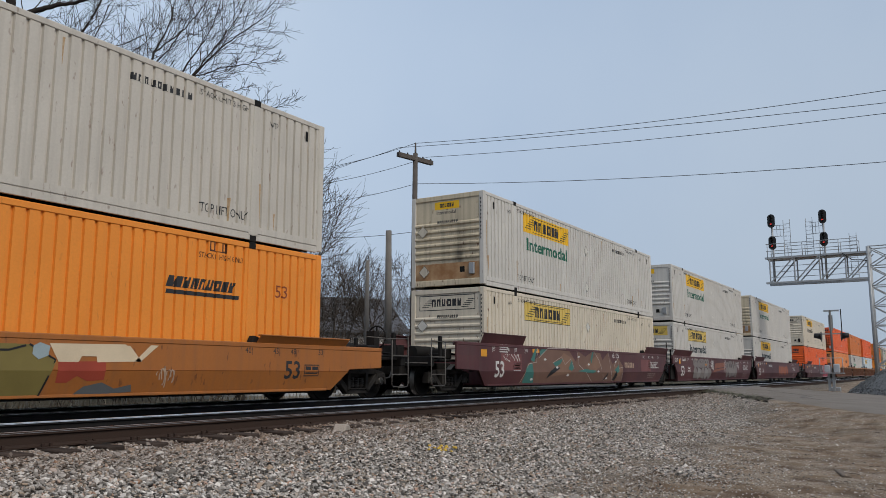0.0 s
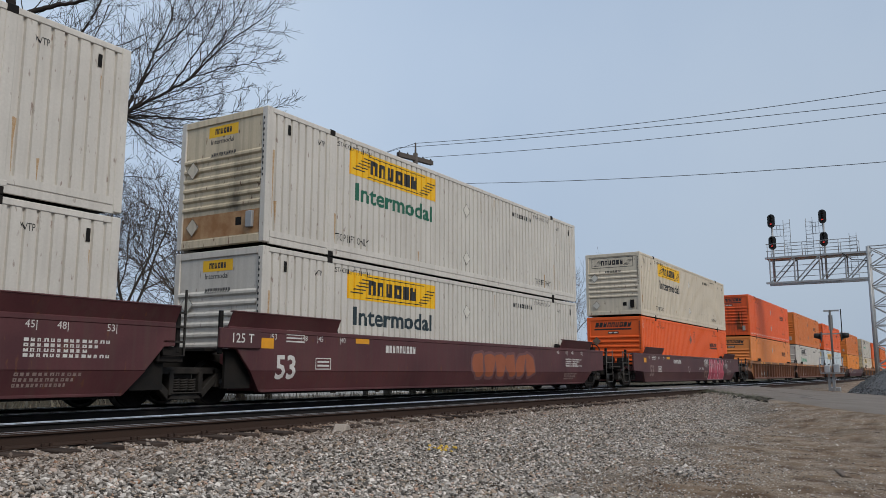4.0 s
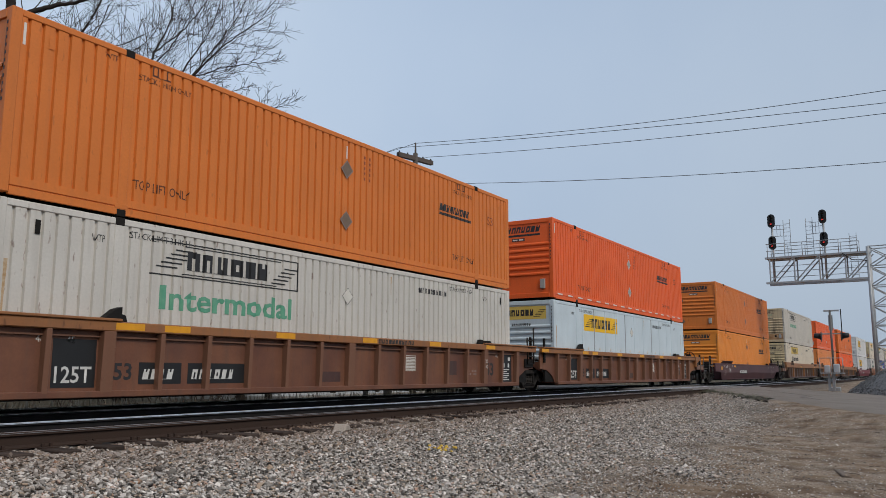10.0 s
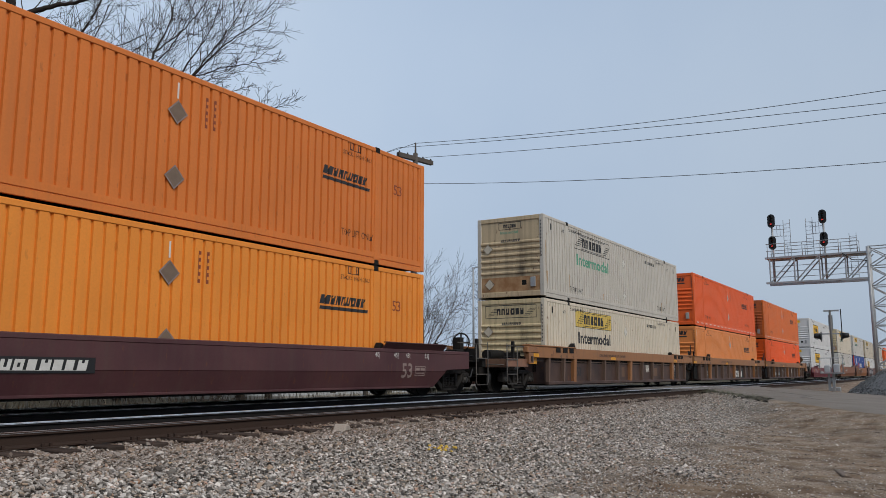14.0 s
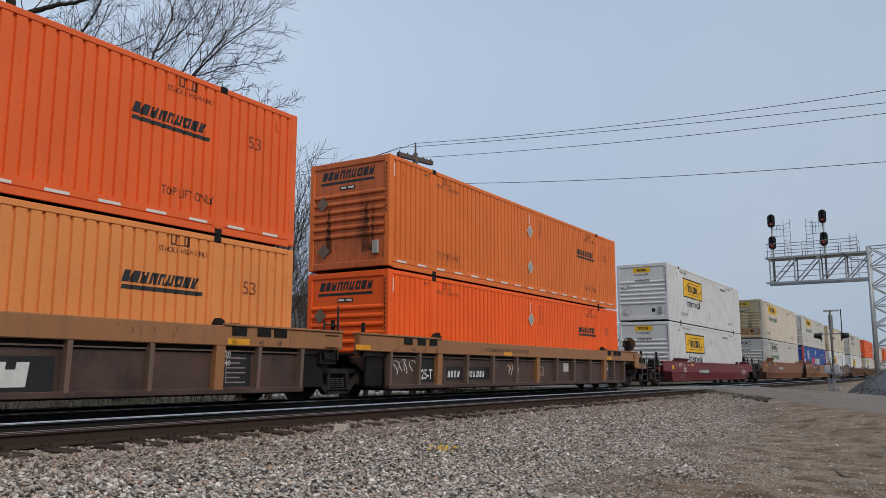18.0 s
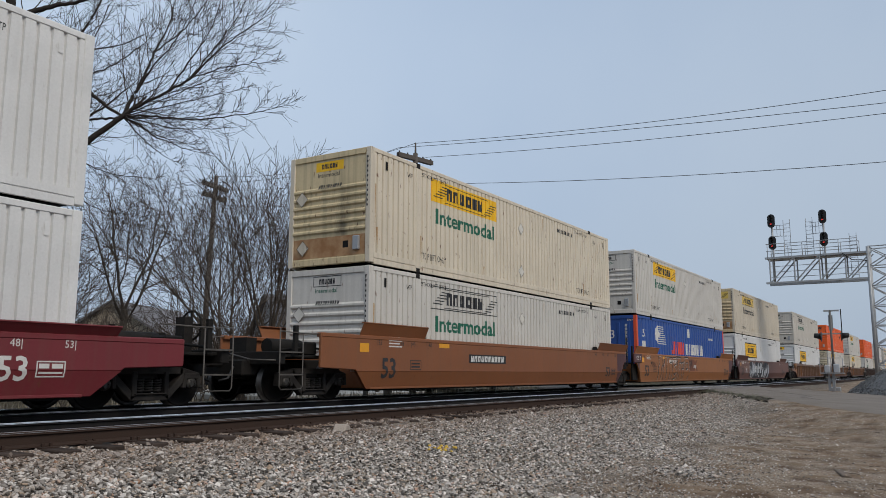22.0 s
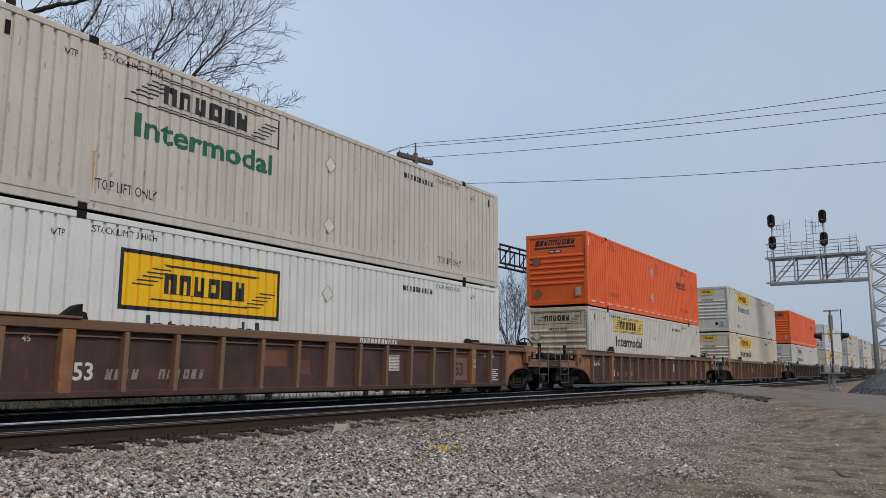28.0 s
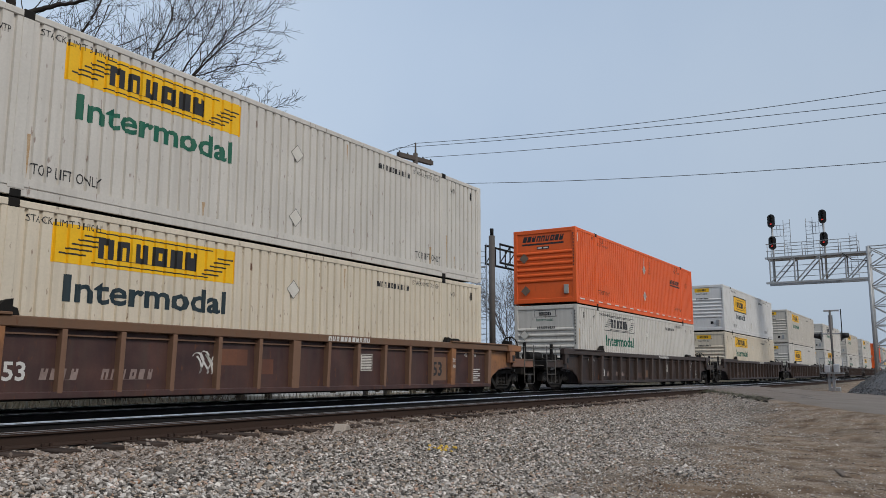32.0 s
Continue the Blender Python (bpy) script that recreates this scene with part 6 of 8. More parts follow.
def build_road():
    g = Geo()
    ys = steps([(-14, 0, 1.0), (0, 7.9, 0.3)])
    cols = 14
    for y in ys:
        for i in range(cols + 1):
            x = road_edge(y) + (ROAD_FAR - 0.4 * (8 - y) * (y < 8) * 0.6 - road_edge(y)) * i / cols + (0.25 * rough(0, y, 1.1) if i == 0 else 0)
            z = -0.012 - 0.4 * min(1.0, max(0.0, (7.9 - y) / 7.4)) - (0.1 if i in (0, cols) else 0) + 0.012 * rough(x, y, 0.8)
            g.v.append((x, y, z))
    for j in range(len(ys) - 1):
        for i in range(cols):
            a = j * (cols + 1) + i
            g.face((a, a + 1, a + cols + 2, a + cols + 1), True)
    tagged(new("road", g.mesh("road", ASPHALT)), "dusty brown patched asphalt road over the tracks", "road", kind="structure")
    # thin dark strips laid on the asphalt stand for its cracks
    dark = mat("asphalt crack", (0.045, 0.04, 0.037), rough=0.9)
    for pts in ([(28.9, 3.6), (30.2, 4.4), (31.6, 4.2), (33.4, 5.2)], [(33.4, 5.2), (35.0, 6.3), (36.5, 6.2)]):
        seam = Geo()
        for k, (x, y) in enumerate(pts):
            z = 0.006 - 0.4 * min(1.0, max(0.0, (7.9 - y) / 7.4)) + 0.004
            w = 0.035 + 0.03 * rough(x, y, 2.0)
            seam.v += [(x, y - w, z), (x, y + w, z)]
            if k:
                b = len(seam.v)
                seam.face((b - 4, b - 2, b - 1, b - 3))
        tagged(new("road_seam", seam.mesh("road_seam", dark)), "dark strip for a crack across the road", "road seam", kind="structure")
    # crumbling dark edge with a few weeds
    rng = random.Random(41)
    crumbs, tufts = Geo(), Geo()
    for k in range(230):
        y = 8.0 - 3.0 * rng.random() ** 1.4
        x = road_edge(y) + rng.gauss(-0.1, 0.4)
        r = rng.uniform(0.02, 0.075)
        z = -0.05 - 0.4 * min(1.0, max(0.0, (7.9 - y) / 7.4)) - 0.04
        crumbs.tube([(x, y, z - r * 0.4), (x + rng.uniform(-r, r), y + rng.uniform(-r, r) * 0.5, z + r * 0.45)], [r * 1.3, r * 0.8], 5)
        if y > 5:
            for q in range(3):
                b = len(tufts.v)
                tx, ty = x - 0.2 + rng.gauss(0, 0.1), y + rng.gauss(0, 0.1)
                tufts.v += [(tx - 0.012, ty, z - 0.02), (tx + 0.012, ty, z - 0.02), (tx + rng.gauss(0, 0.06), ty + rng.gauss(0, 0.06), z + rng.uniform(0.06, 0.2))]
                tufts.face((b, b + 1, b + 2))
    tagged(new("asphalt_crumbs", crumbs.mesh("asphalt_crumbs", mat("broken asphalt", (0.05, 0.045, 0.04), rough=0.95, col2=(0.1, 0.088, 0.075), scale=7, spec=0.1, vary=0.4, island=True))), "broken dark asphalt along the road's edge", "rubble", kind="stuff")
    tagged(new("grass_tufts", tufts.mesh("grass_tufts", mat("dull grass", (0.06, 0.07, 0.03), rough=0.9, col2=(0.12, 0.11, 0.06), scale=3, vary=0.3, island=True))), "sparse dull grass beside the road", "grass", kind="stuff")
    cross = thing("level_crossing", "worn timber and asphalt level crossing panels", "level crossing", kind="structure")
    for y0, y1 in ((7.9, 8.2), (8.4, 9.7), (9.9, 11.93), (12.13, 13.43), (13.63, 15.6)):
        for k in range(3):
            part("crossing_panel", Geo().box(33.1 + 3.0 * k, 36.08 + 3.0 * k, y0, y1, -0.17, -0.006 - 0.004 * (k % 2)), PATCH, cross, bevel=0.02)
    far = Geo()
    far.v = [(road_edge(15.6), 15.6, -0.02), (road_edge(15.6) + 9, 15.6, -0.02), (road_edge(60) + 10, 60, -0.25), (road_edge(60), 60, -0.25)]
    far.face((0, 1, 2, 3))
    tagged(new("road_beyond", far.mesh("road_beyond", ASPHALT)), "dusty asphalt road beyond the tracks", "road", kind="structure")
    lot = Geo().box(23, 33, 21.5, 33, -0.6, -0.27)
    tagged(new("pavement", lot.mesh("pavement", mat("pale concrete", (0.42, 0.41, 0.39), rough=0.85, col2=(0.33, 0.32, 0.3), scale=0.5))), "pale concrete yard behind the tracks", "pavement", kind="structure")


build_road()


def build_pile():
    g = Geo()
    n, rings = 40, 12
    cx, cy, rx, ry, top = 43.0, 0.2, 4.6, 4.1, 2.0
    g.v.append((cx, cy, top))
    for j in range(1, rings + 1):
        for i in range(n):
            a = 2 * math.pi * i / n
            k = j / rings
            x, y = cx + rx * k * math.cos(a), cy + ry * k * math.sin(a)
            g.v.append((x, y, -0.5 + (top + 0.5) * (1 - k) ** 0.8 * (1 + 0.12 * rough(x, y, 0.7)) + 0.04 * rough(x, y, 4)))
    for i in range(n):
        g.face((0, 1 + i, 1 + (i + 1) % n), True)
        for j in range(rings - 1):
            a, b = 1 + j * n + i, 1 + j * n + (i + 1) % n
            g.face((a, a + n, b + n, b), True)
    rng = random.Random(31)
    for k in range(2600):
        a, q = rng.uniform(1.5, 4.8), rng.random() ** 0.6
        x, y = cx + rx * q * math.cos(a), cy + ry * q * math.sin(a + math.pi / 2 * 0)
        y = cy + ry * q * math.sin(a) if rng.random() < 0.5 else cy + ry * q * abs(math.sin(a))
        z = -0.5 + (top + 0.5) * (1 - min(1, math.hypot((x - cx) / rx, (y - cy) / ry))) ** 0.8
        r = rng.uniform(0.03, 0.075)
        g.tube([(x, y, z - r * 0.6), (x + rng.uniform(-r, r) * 0.6, y + rng.uniform(-r, r) * 0.6, z + r * 0.7)], [r, r * rng.uniform(0.3, 0.8)], 4)
    m = mat("dark gravel heap", (0.1, 0.105, 0.11), rough=0.95, col2=(0.17, 0.17, 0.17), scale=8, amount=0.9, grain=14, bump=1.0, bump_scale=9, spec=0.15, vary=0.45, island=True)
    tagged(new("gravel_heap", g.mesh("gravel_heap", m)), "heap of dark grey gravel beside the road", "gravel heap", kind="stuff")


build_pile()

GREY_PLANK = mat("weathered plank wood", (0.16, 0.12, 0.09), rough=0.9, col2=(0.08, 0.062, 0.05), scale=5, grain=40, bump=0.5, bump_scale=30)


def build_litter():
    """Sticks, leaves, a plank and a paint mark on the gravel and dirt."""
    rng = random.Random(9)
    g, lf = Geo(), Geo()
    for k in range(150):
        a, r = math.radians(rng.uniform(2, 32)), rng.uniform(6, 26)
        x, y = r * math.cos(a), r * math.sin(a)
        if y > 7 or x > road_edge(y) - 1:
            continue
        z = height(x, y) + 0.02
        w, n = rng.uniform(0, 6.28), rng.uniform(0.05, 0.2)
        g.tube([(x, y, z), (x + n * 0.5 * math.cos(w), y + n * 0.5 * math.sin(w), z + 0.015), (x + n * math.cos(w + 0.3), y + n * math.sin(w + 0.3), z)], [0.005, 0.0045, 0.002], 4)
    for k in range(900):
        a, r = math.radians(rng.uniform(2, 60)), rng.uniform(6, 30)
        x, y = r * math.cos(a), r * math.sin(a)
        if y > 7.4 or x > road_edge(y) - 0.5 or (y - 0.05 * x > 3.6 and rng.random() < 0.75):
            continue
        z, w, n = height(x, y) + 0.03, rng.uniform(0, 6.28), rng.uniform(0.015, 0.04)
        b = len(lf.v)
        lf.v += [(x + n * math.cos(w + q), y + n * 0.6 * math.sin(w + q), z + rng.uniform(-0.008, 0.015)) for q in (0, 1.6, 3.1, 4.7)]
        lf.face((b, b + 1, b + 2, b + 3))
    tagged(new("twig_litter", g.mesh("twig_litter", mat("dry stick", (0.07, 0.05, 0.035), rough=0.9, vary=0.3, island=True))), "dry sticks scattered over the gravel", "litter", kind="stuff")
    tagged(new("leaf_litter", lf.mesh("leaf_litter", mat("dead leaf", (0.24, 0.17, 0.1), rough=0.9, col2=(0.4, 0.33, 0.24), vary=0.5, island=True))), "dead leaves and scraps on the dirt", "litter", kind="stuff")
    p = new("plank", Geo().box(-0.42, 0.42, -0.06, 0.06, -0.03, 0.022).mesh("plank", GREY_PLANK, 0.012))
    p.matrix_basis = pose(13.0, 1.4, height(13.0, 1.4) + 0.005, 2, 0, 14)
    tagged(p, "weathered dark plank half sunk in dirt", "plank")
    m = mat("yellow paint mark", lin(220, 180, 60), rough=0.8, col2=lin(190, 160, 90), scale=20)
    mark = Geo()
    for k in range(14):
        x, y = 9.75 + rng.gauss(0, 0.14), 6.02 + rng.gauss(0, 0.08)
        z, q = height(x, y) + 0.035, rng.uniform(0.02, 0.035)
        mark.tube([(x, y, z - q * 0.6), (x, y, z + q * 0.3)], [q, q * 0.6], 5)
    tagged(new("painted_stones", mark.mesh("painted_stones", m)), "few ballast stones sprayed yellow", "gravel", kind="stuff")
    slab = new("flat_rock", Geo().prism([(-0.16, 0), (0.15, 0), (0.1, 0.09), (-0.08, 0.11)], -0.09, 0.1).mesh("flat_rock", mat("pale rock", (0.36, 0.31, 0.26), rough=0.9, bump=0.4), 0.02))
    slab.matrix_basis = pose(9.45, 7.6, height(9.45, 7.6) + 0.01, 0, 0, 20)
    tagged(slab, "pale flat rock beside the rail", "rock")


build_litter()

# ---- crossing signal, cabinet and signal bridges ----
def crossing_signal():
    s = thing("crossing_signal", "grey crossing signal mast with four dark lamps", "crossing signal", at=pose(43.7, 4.77, -0.3))
    part("base", Geo().box(-0.25, 0.25, -0.25, 0.25, 0.0, 0.25), GALV, s, bevel=0.03)
    part("mast", Geo().tube([(0, 0, 0.2), (0, 0, 4.0)], 0.052, 12), mat("dull grey mast", (0.12, 0.115, 0.11), rough=0.6, metal=0.2), s)
    part("cap_arm", Geo().box(-0.04, 0.04, -0.42, 0.28, 3.92, 4.0), GALV, s, bevel=0.01)
    part("lamp_arm", Geo().box(-0.03, 0.03, -0.5, 0.5, 2.8, 2.86), GALV, s, bevel=0.01)
    for y in (-1, 1):
        l = part("lamp", Geo().tube([(0, y * 0.42, 2.7), (0, y * 0.5, 2.7)], 0.16, 14), BLACK, s, "black signal lamp with hood")
        part("backplate", Geo().tube([(0, y * 0.44, 2.7), (0, y * 0.46, 2.7)], 0.25, 20), BLACK, l)
        part("hood", Geo().tube([(0, y * 0.48, 2.72), (0, y * 0.78, 2.76)], [0.15, 0.11], 12), BLACK, l)
    part("sign_board", Geo().box(0.07, 0.09, -0.1, 0.1, 3.0, 3.75), GALV, s)
    part("thin_pole", Geo().tube([(0.3, -0.45, 2.85), (0.3, -0.45, 4.05)], 0.022, 6), STEEL, s)
    c = thing("signal_cabinet", "small silver signal cabinet on a post with railing", "cabinet", at=pose(43.0, 4.75, -0.3))
    part("post", Geo().box(-0.09, 0.09, -0.09, 0.02, 0, 0.9).box(-0.07, 0.07, 0.12, 0.22, 0, 0.9), GALV, c, bevel=0.01)
    part("shelf", Geo().box(-0.4, 0.4, -0.5, 0.5, 0.9, 0.95), GALV, c, bevel=0.01)
    part("case", Geo().box(-0.16, 0.16, -0.32, -0.06, 0.96, 1.36).box(-0.16, 0.16, 0.1, 0.34, 0.96, 1.3), mat("silver cabinet paint", (0.5, 0.51, 0.52), rough=0.4, metal=0.4, scale=2), c, bevel=0.03)
    for y in (-0.5, 0.0, 0.5):
        part("rail_post", Geo().tube([(-0.38, y, 0.95), (-0.38, y, 1.65)], 0.02, 6), GALV, c)
    part("hand_rail", Geo().tube([(-0.38, -0.5, 1.64), (-0.38, 0.5, 1.64)], 0.02, 6), GALV, c)


crossing_signal()
RED_LAMP = mat("red signal light", (1.0, 0.06, 0.05), rough=0.3, emit=0.6)


def strut(g, a, b, r=0.035, n=6):
    g.tube([a, b], r, n, False)


def signal_head(parent, y, z):
    h = part("signal_head", Geo().tube([(0, y, z - 0.3), (0, y, z + 0.3)], 0.2, 8), BLACK, parent, "black signal head")
    g = Geo()
    pts = [(y + 0.26 * math.cos(a), z + 0.24 * (1 if math.sin(a) > 0 else -1) + 0.26 * math.sin(a)) for a in [2 * math.pi * i / 20 for i in range(20)]]
    g.v = [(-0.26, p, q) for p, q in pts] + [(-0.2, p, q) for p, q in pts]
    g.face(range(20))
    g.face(range(39, 19, -1))
    for i in range(20):
        j = (i + 1) % 20
        g.face((j, i, 20 + i, 20 + j))
    part("backplate", g, BLACK, h)
    for k in (-0.26, 0.0, 0.26):
        part("hood", Geo().tube([(-0.48, y, z + k + 0.03), (-0.24, y, z + k)], [0.08, 0.1], 10, False), BLACK, h)
        part("lens", Geo().tube([(-0.3, y, z + k), (-0.28, y, z + k)], 0.075, 12), RED_LAMP if k < 0 else BLACK, h)


def small_ladder(parent, y, z0, z1, x=0.25):
    g = Geo()
    strut(g, (x, y - 0.22, z0), (x, y - 0.22, z1), 0.02, 5)
    strut(g, (x, y + 0.22, z0), (x, y + 0.22, z1), 0.02, 5)
    for k in range(int((z1 - z0) / 0.3)):
        strut(g, (x, y - 0.22, z0 + 0.15 + 0.3 * k), (x, y + 0.22, z0 + 0.15 + 0.3 * k), 0.014, 4)
    return part("ladder", g, GALV, parent, "galvanised ladder")


def signal_bridge():
    b = thing("signal_bridge", "galvanised lattice signal cantilever with red lights over the tracks", "signal bridge", at=pose(61.5, 0, 0))
    g = Geo()
    y0, y1, zb, zt = 4.05, 10.6, 6.95, 8.74
    legs = [(x, y) for x in (-0.7, 0.7) for y in (2.0, 4.05)]
    for k, (x, y) in enumerate(legs):
        part("leg", Geo().tube([(x, y, -0.4), (x, y, zt + 0.35)], 0.11, 10), GALV, b)
    for x in (-0.7, 0.7):
        for k in range(7):
            z = -0.2 + 1.33 * k
            br = Geo()
            strut(br, (x, 2.0, z), (x, 4.05, z + 1.33), 0.04)
            strut(br, (x, 4.05, z), (x, 2.0, z + 1.33), 0.04)
            strut(br, (x, 2.0, z + 1.33), (x, 4.05, z + 1.33), 0.04)
            part("tower_brace", br, GALV, b)
    for y in (2.0, 4.05):
        br = Geo()
        for k in range(7):
            z = -0.2 + 1.33 * k
            strut(br, (-0.7, y, z), (0.7, y, z + 1.33), 0.035)
        part("tower_lacing", br, GALV, b)
    for x in (-0.7, 0.7):
        part("top_chord", Geo().box(x - 0.06, x + 0.06, y0, y1, zt - 0.07, zt + 0.07), GALV, b, bevel=0.01)
        part("bottom_chord", Geo().box(x - 0.06, x + 0.06, y0, y1, zb - 0.07, zb + 0.07), GALV, b, bevel=0.01)
        for k in range(4):
            br = Geo()
            ya, yb = y1 - 0.3 - 1.62 * k, y1 - 0.3 - 1.62 * (k + 1)
            strut(br, (x, ya, zb), (x, yb, zt), 0.045)
            strut(br, (x, ya, zb), (x, ya, zt), 0.05)
            part("truss_web", br, GALV, b)
    for z in (7.5, 7.9, 8.3):
        part("guard_wire", Geo().tube([(0.75, y0, z), (0.75, y1, z)], 0.02, 5), GALV, b)
    rail = Geo()
    for z in (zt + 0.5, zt + 1.0):
        strut(rail, (-0.75, y0 + 0.6, z), (-0.75, y1 - 0.1, z), 0.025)
        strut(rail, (0.75, y0 + 0.6, z), (0.75, y1 - 0.1, z), 0.025)
    part("hand_rail", rail, GALV, b, "thin galvanised walkway railing")
    for k in range(6):
        for x in (-0.75, 0.75):
            part("rail_post", Geo().tube([(x, y0 + 0.6 + 1.15 * k, zt), (x, y0 + 0.6 + 1.15 * k, zt + 1.0)], 0.025, 5), GALV, b)
    part("walkway", Geo().box(-0.6, 0.6, y0, y1, zt + 0.0, zt + 0.04), GALV, b)
    for y in (10.12, 6.73):
        part("signal_mast", Geo().tube([(0, y, zb), (0, y, 11.3)], 0.07, 8), GALV, b)
        for z in (9.9, 11.5):
            signal_head(b, y, z)
        side = -1 if y > 9 else 1
        small_ladder(b, y + side * 0.95, zt, 11.6)
        cage = Geo()
        for z in (10.4, 10.9, 11.2):
            strut(cage, (0, y, z), (0.2, y + side * 0.95, z), 0.02, 5)
        for k in range(3):
            strut(cage, (0.1, y + side * (0.3 + 0.22 * k), 10.4), (0.1, y + side * (0.3 + 0.22 * k), 11.2), 0.018, 4)
        part("cage", cage, GALV, b, "thin maintenance cage")
    small_ladder(b, 5.0, zb, zt + 1.6, 0.8)
    part("cable_loop", Geo().tube([(-0.75, 5.6, zt), (-0.8, 5.3, zt - 0.25), (-0.8, 5.0, zt - 0.5), (-0.8, 4.4, zt - 0.55), (-0.8, 4.1, zt - 0.6)], 0.035, 6), BLACK, b)
    f = thing("signal_tower", "grey signal mast with ladder and bracket truss behind the train", "signal mast", at=pose(38, 20.5, -0.45))
    part("mast", Geo().tube([(0, 0, 0), (0, 0, 8.4)], 0.17, 12), mat("brown-grey mast paint", (0.09, 0.08, 0.072), rough=0.7, col2=(0.05, 0.042, 0.038)), f)
    part("mast_cap", Geo().tube([(0, 0, 8.4), (0, 0, 8.8)], 0.1, 10), STEEL, f)
    g = Geo()
    for dy in (0.35, 0.75):
        strut(g, (0.0, dy, 0.5), (0.0, dy, 8.0), 0.025, 5)
    for k in range(24):
        strut(g, (0.0, 0.35, 0.7 + 0.3 * k), (0.0, 0.75, 0.7 + 0.3 * k), 0.016, 4)
    part("ladder", g, GALV, f, "galvanised ladder")
    for y in (-0.5, 0.4):
        br = Geo()
        strut(br, (0, y, 7.9), (7.0, y - 0.3, 7.9), 0.06)
        strut(br, (0, y, 6.9), (7.0, y - 0.3, 6.9), 0.06)
        for k in range(6):
            strut(br, (1.17 * k, y, 6.9), (1.17 * (k + 1), y, 7.9 if k % 2 == 0 else 6.9), 0.035)
            strut(br, (1.17 * k, y, 6.9), (1.17 * k, y, 7.9), 0.035)
        part("bracket_truss", br, STEEL, f, "dark steel bracket truss")


signal_bridge()


def street_lamp():
    p = thing("street_lamp", "thin grey street lamp behind the tracks", "street lamp", at=pose(41.7, 23.77, -0.5))
    part("pole", Geo().tube([(0, 0, 0), (0, 0, 7.35)], [0.08, 0.05], 8), GALV, p)
    part("arm", Geo().tube([(0, 0, 7.3), (0.12, -0.25, 7.38), (0.25, -0.5, 7.4)], 0.035, 6), GALV, p)
    part("lamp_head", Geo().box(0.15, 0.35, -0.75, -0.45, 7.33, 7.43), GALV, p, bevel=0.03)


street_lamp()

# ---- utility poles and wires ----
POLE_WOOD = mat("weathered pole wood", (0.1, 0.085, 0.075), rough=0.9, col2=(0.06, 0.05, 0.045), scale=3, grain=30, bump=0.4, bump_scale=25)
GREY_WOOD = mat("grey old pole wood", (0.17, 0.155, 0.14), rough=0.9, col2=(0.11, 0.1, 0.09), scale=3, grain=30, bump=0.4, bump_scale=25)
WIRE = mat("dark wire", (0.05, 0.052, 0.056), rough=0.6)


def utility_pole(x, y, top, lean, arms, label, r=0.15, wood=POLE_WOOD):
    p = thing("utility_pole", label, "utility pole", "utility poles", at=pose(x, y, -0.5))
    part("shaft", Geo().tube([(-lean * 0.0, 0, 0), (lean, -lean * 0.6, top + 0.5)], [r, r * 0.68], 10), wood, p)
    for k, (z, half, turn) in enumerate(arms):
        a = math.radians(turn)
        dx, dy = half * math.cos(a), half * math.sin(a)
        q = Geo()
        cx, cy = lean * (z + 0.5) / (top + 0.5), -lean * 0.6 * (z + 0.5) / (top + 0.5)
        n = Vector((-math.sin(a), math.cos(a), 0)) * 0.08
        e0, e1 = Vector((cx - dx, cy - dy, z + 0.5)), Vector((cx + dx, cy + dy, z + 0.5))
        b = len(q.v)
        q.v += [tuple(e + s * n + Vector((0, 0, h))) for e in (e0, e1) for s in (-1, 1) for h in (-0.09, 0.09)]
        for f in ((0, 1, 3, 2), (4, 6, 7, 5), (0, 4, 5, 1), (2, 3, 7, 6), (0, 2, 6, 4), (1, 5, 7, 3)):
            q.face([b + i for i in f])
        arm = part("crossarm", q, wood, p)
        for s in (-0.92, -0.45, 0.45, 0.92):
            part("insulator", Geo().tube([(cx + dx * s, cy + dy * s, z + 0.55), (cx + dx * s, cy + dy * s, z + 0.64), (cx + dx * s, cy + dy * s, z + 0.68)], [0.02, 0.035, 0.025], 8), BLACK, arm)
    return p


utility_pole(27.36, 18.45, 9.75, 0.06, [(9.52, 1.0, -12)], "tall dark wooden utility pole with one crossarm")
part("pin", Geo().tube([(0.06, -0.04, 10.1), (0.06, -0.04, 10.72)], [0.05, 0.03], 8), POLE_WOOD, bpy.data.objects["utility_pole"])
utility_pole(25.55, 28.8, 9.75, 0.28, [(9.25, 0.95, 12), (8.75, 0.85, 12)], "leaning dark wooden utility pole with two crossarms")
utility_pole(24.35, 17.5, 5.9, -0.03, [], "short stub of a grey wooden pole", 0.16, GREY_WOOD)
utility_pole(22.3, 16.95, 4.5, 0.0, [], "short stub of a weathered wooden pole", 0.1, GREY_WOOD)


def wire(a, b, sag, r=0.0105):
    a, b = Vector(a), Vector(b)
    pts = []
    for k in range(25):
        t = k / 24
        p = a.lerp(b, t)
        p.z -= sag * 4 * t * (1 - t)
        pts.append(tuple(p))
    w = new("overhead_wire", Geo().tube(pts, r, 4).mesh("overhead_wire", WIRE))
    tagged(w, "thin dark overhead wire between poles", "wire", "overhead wires")


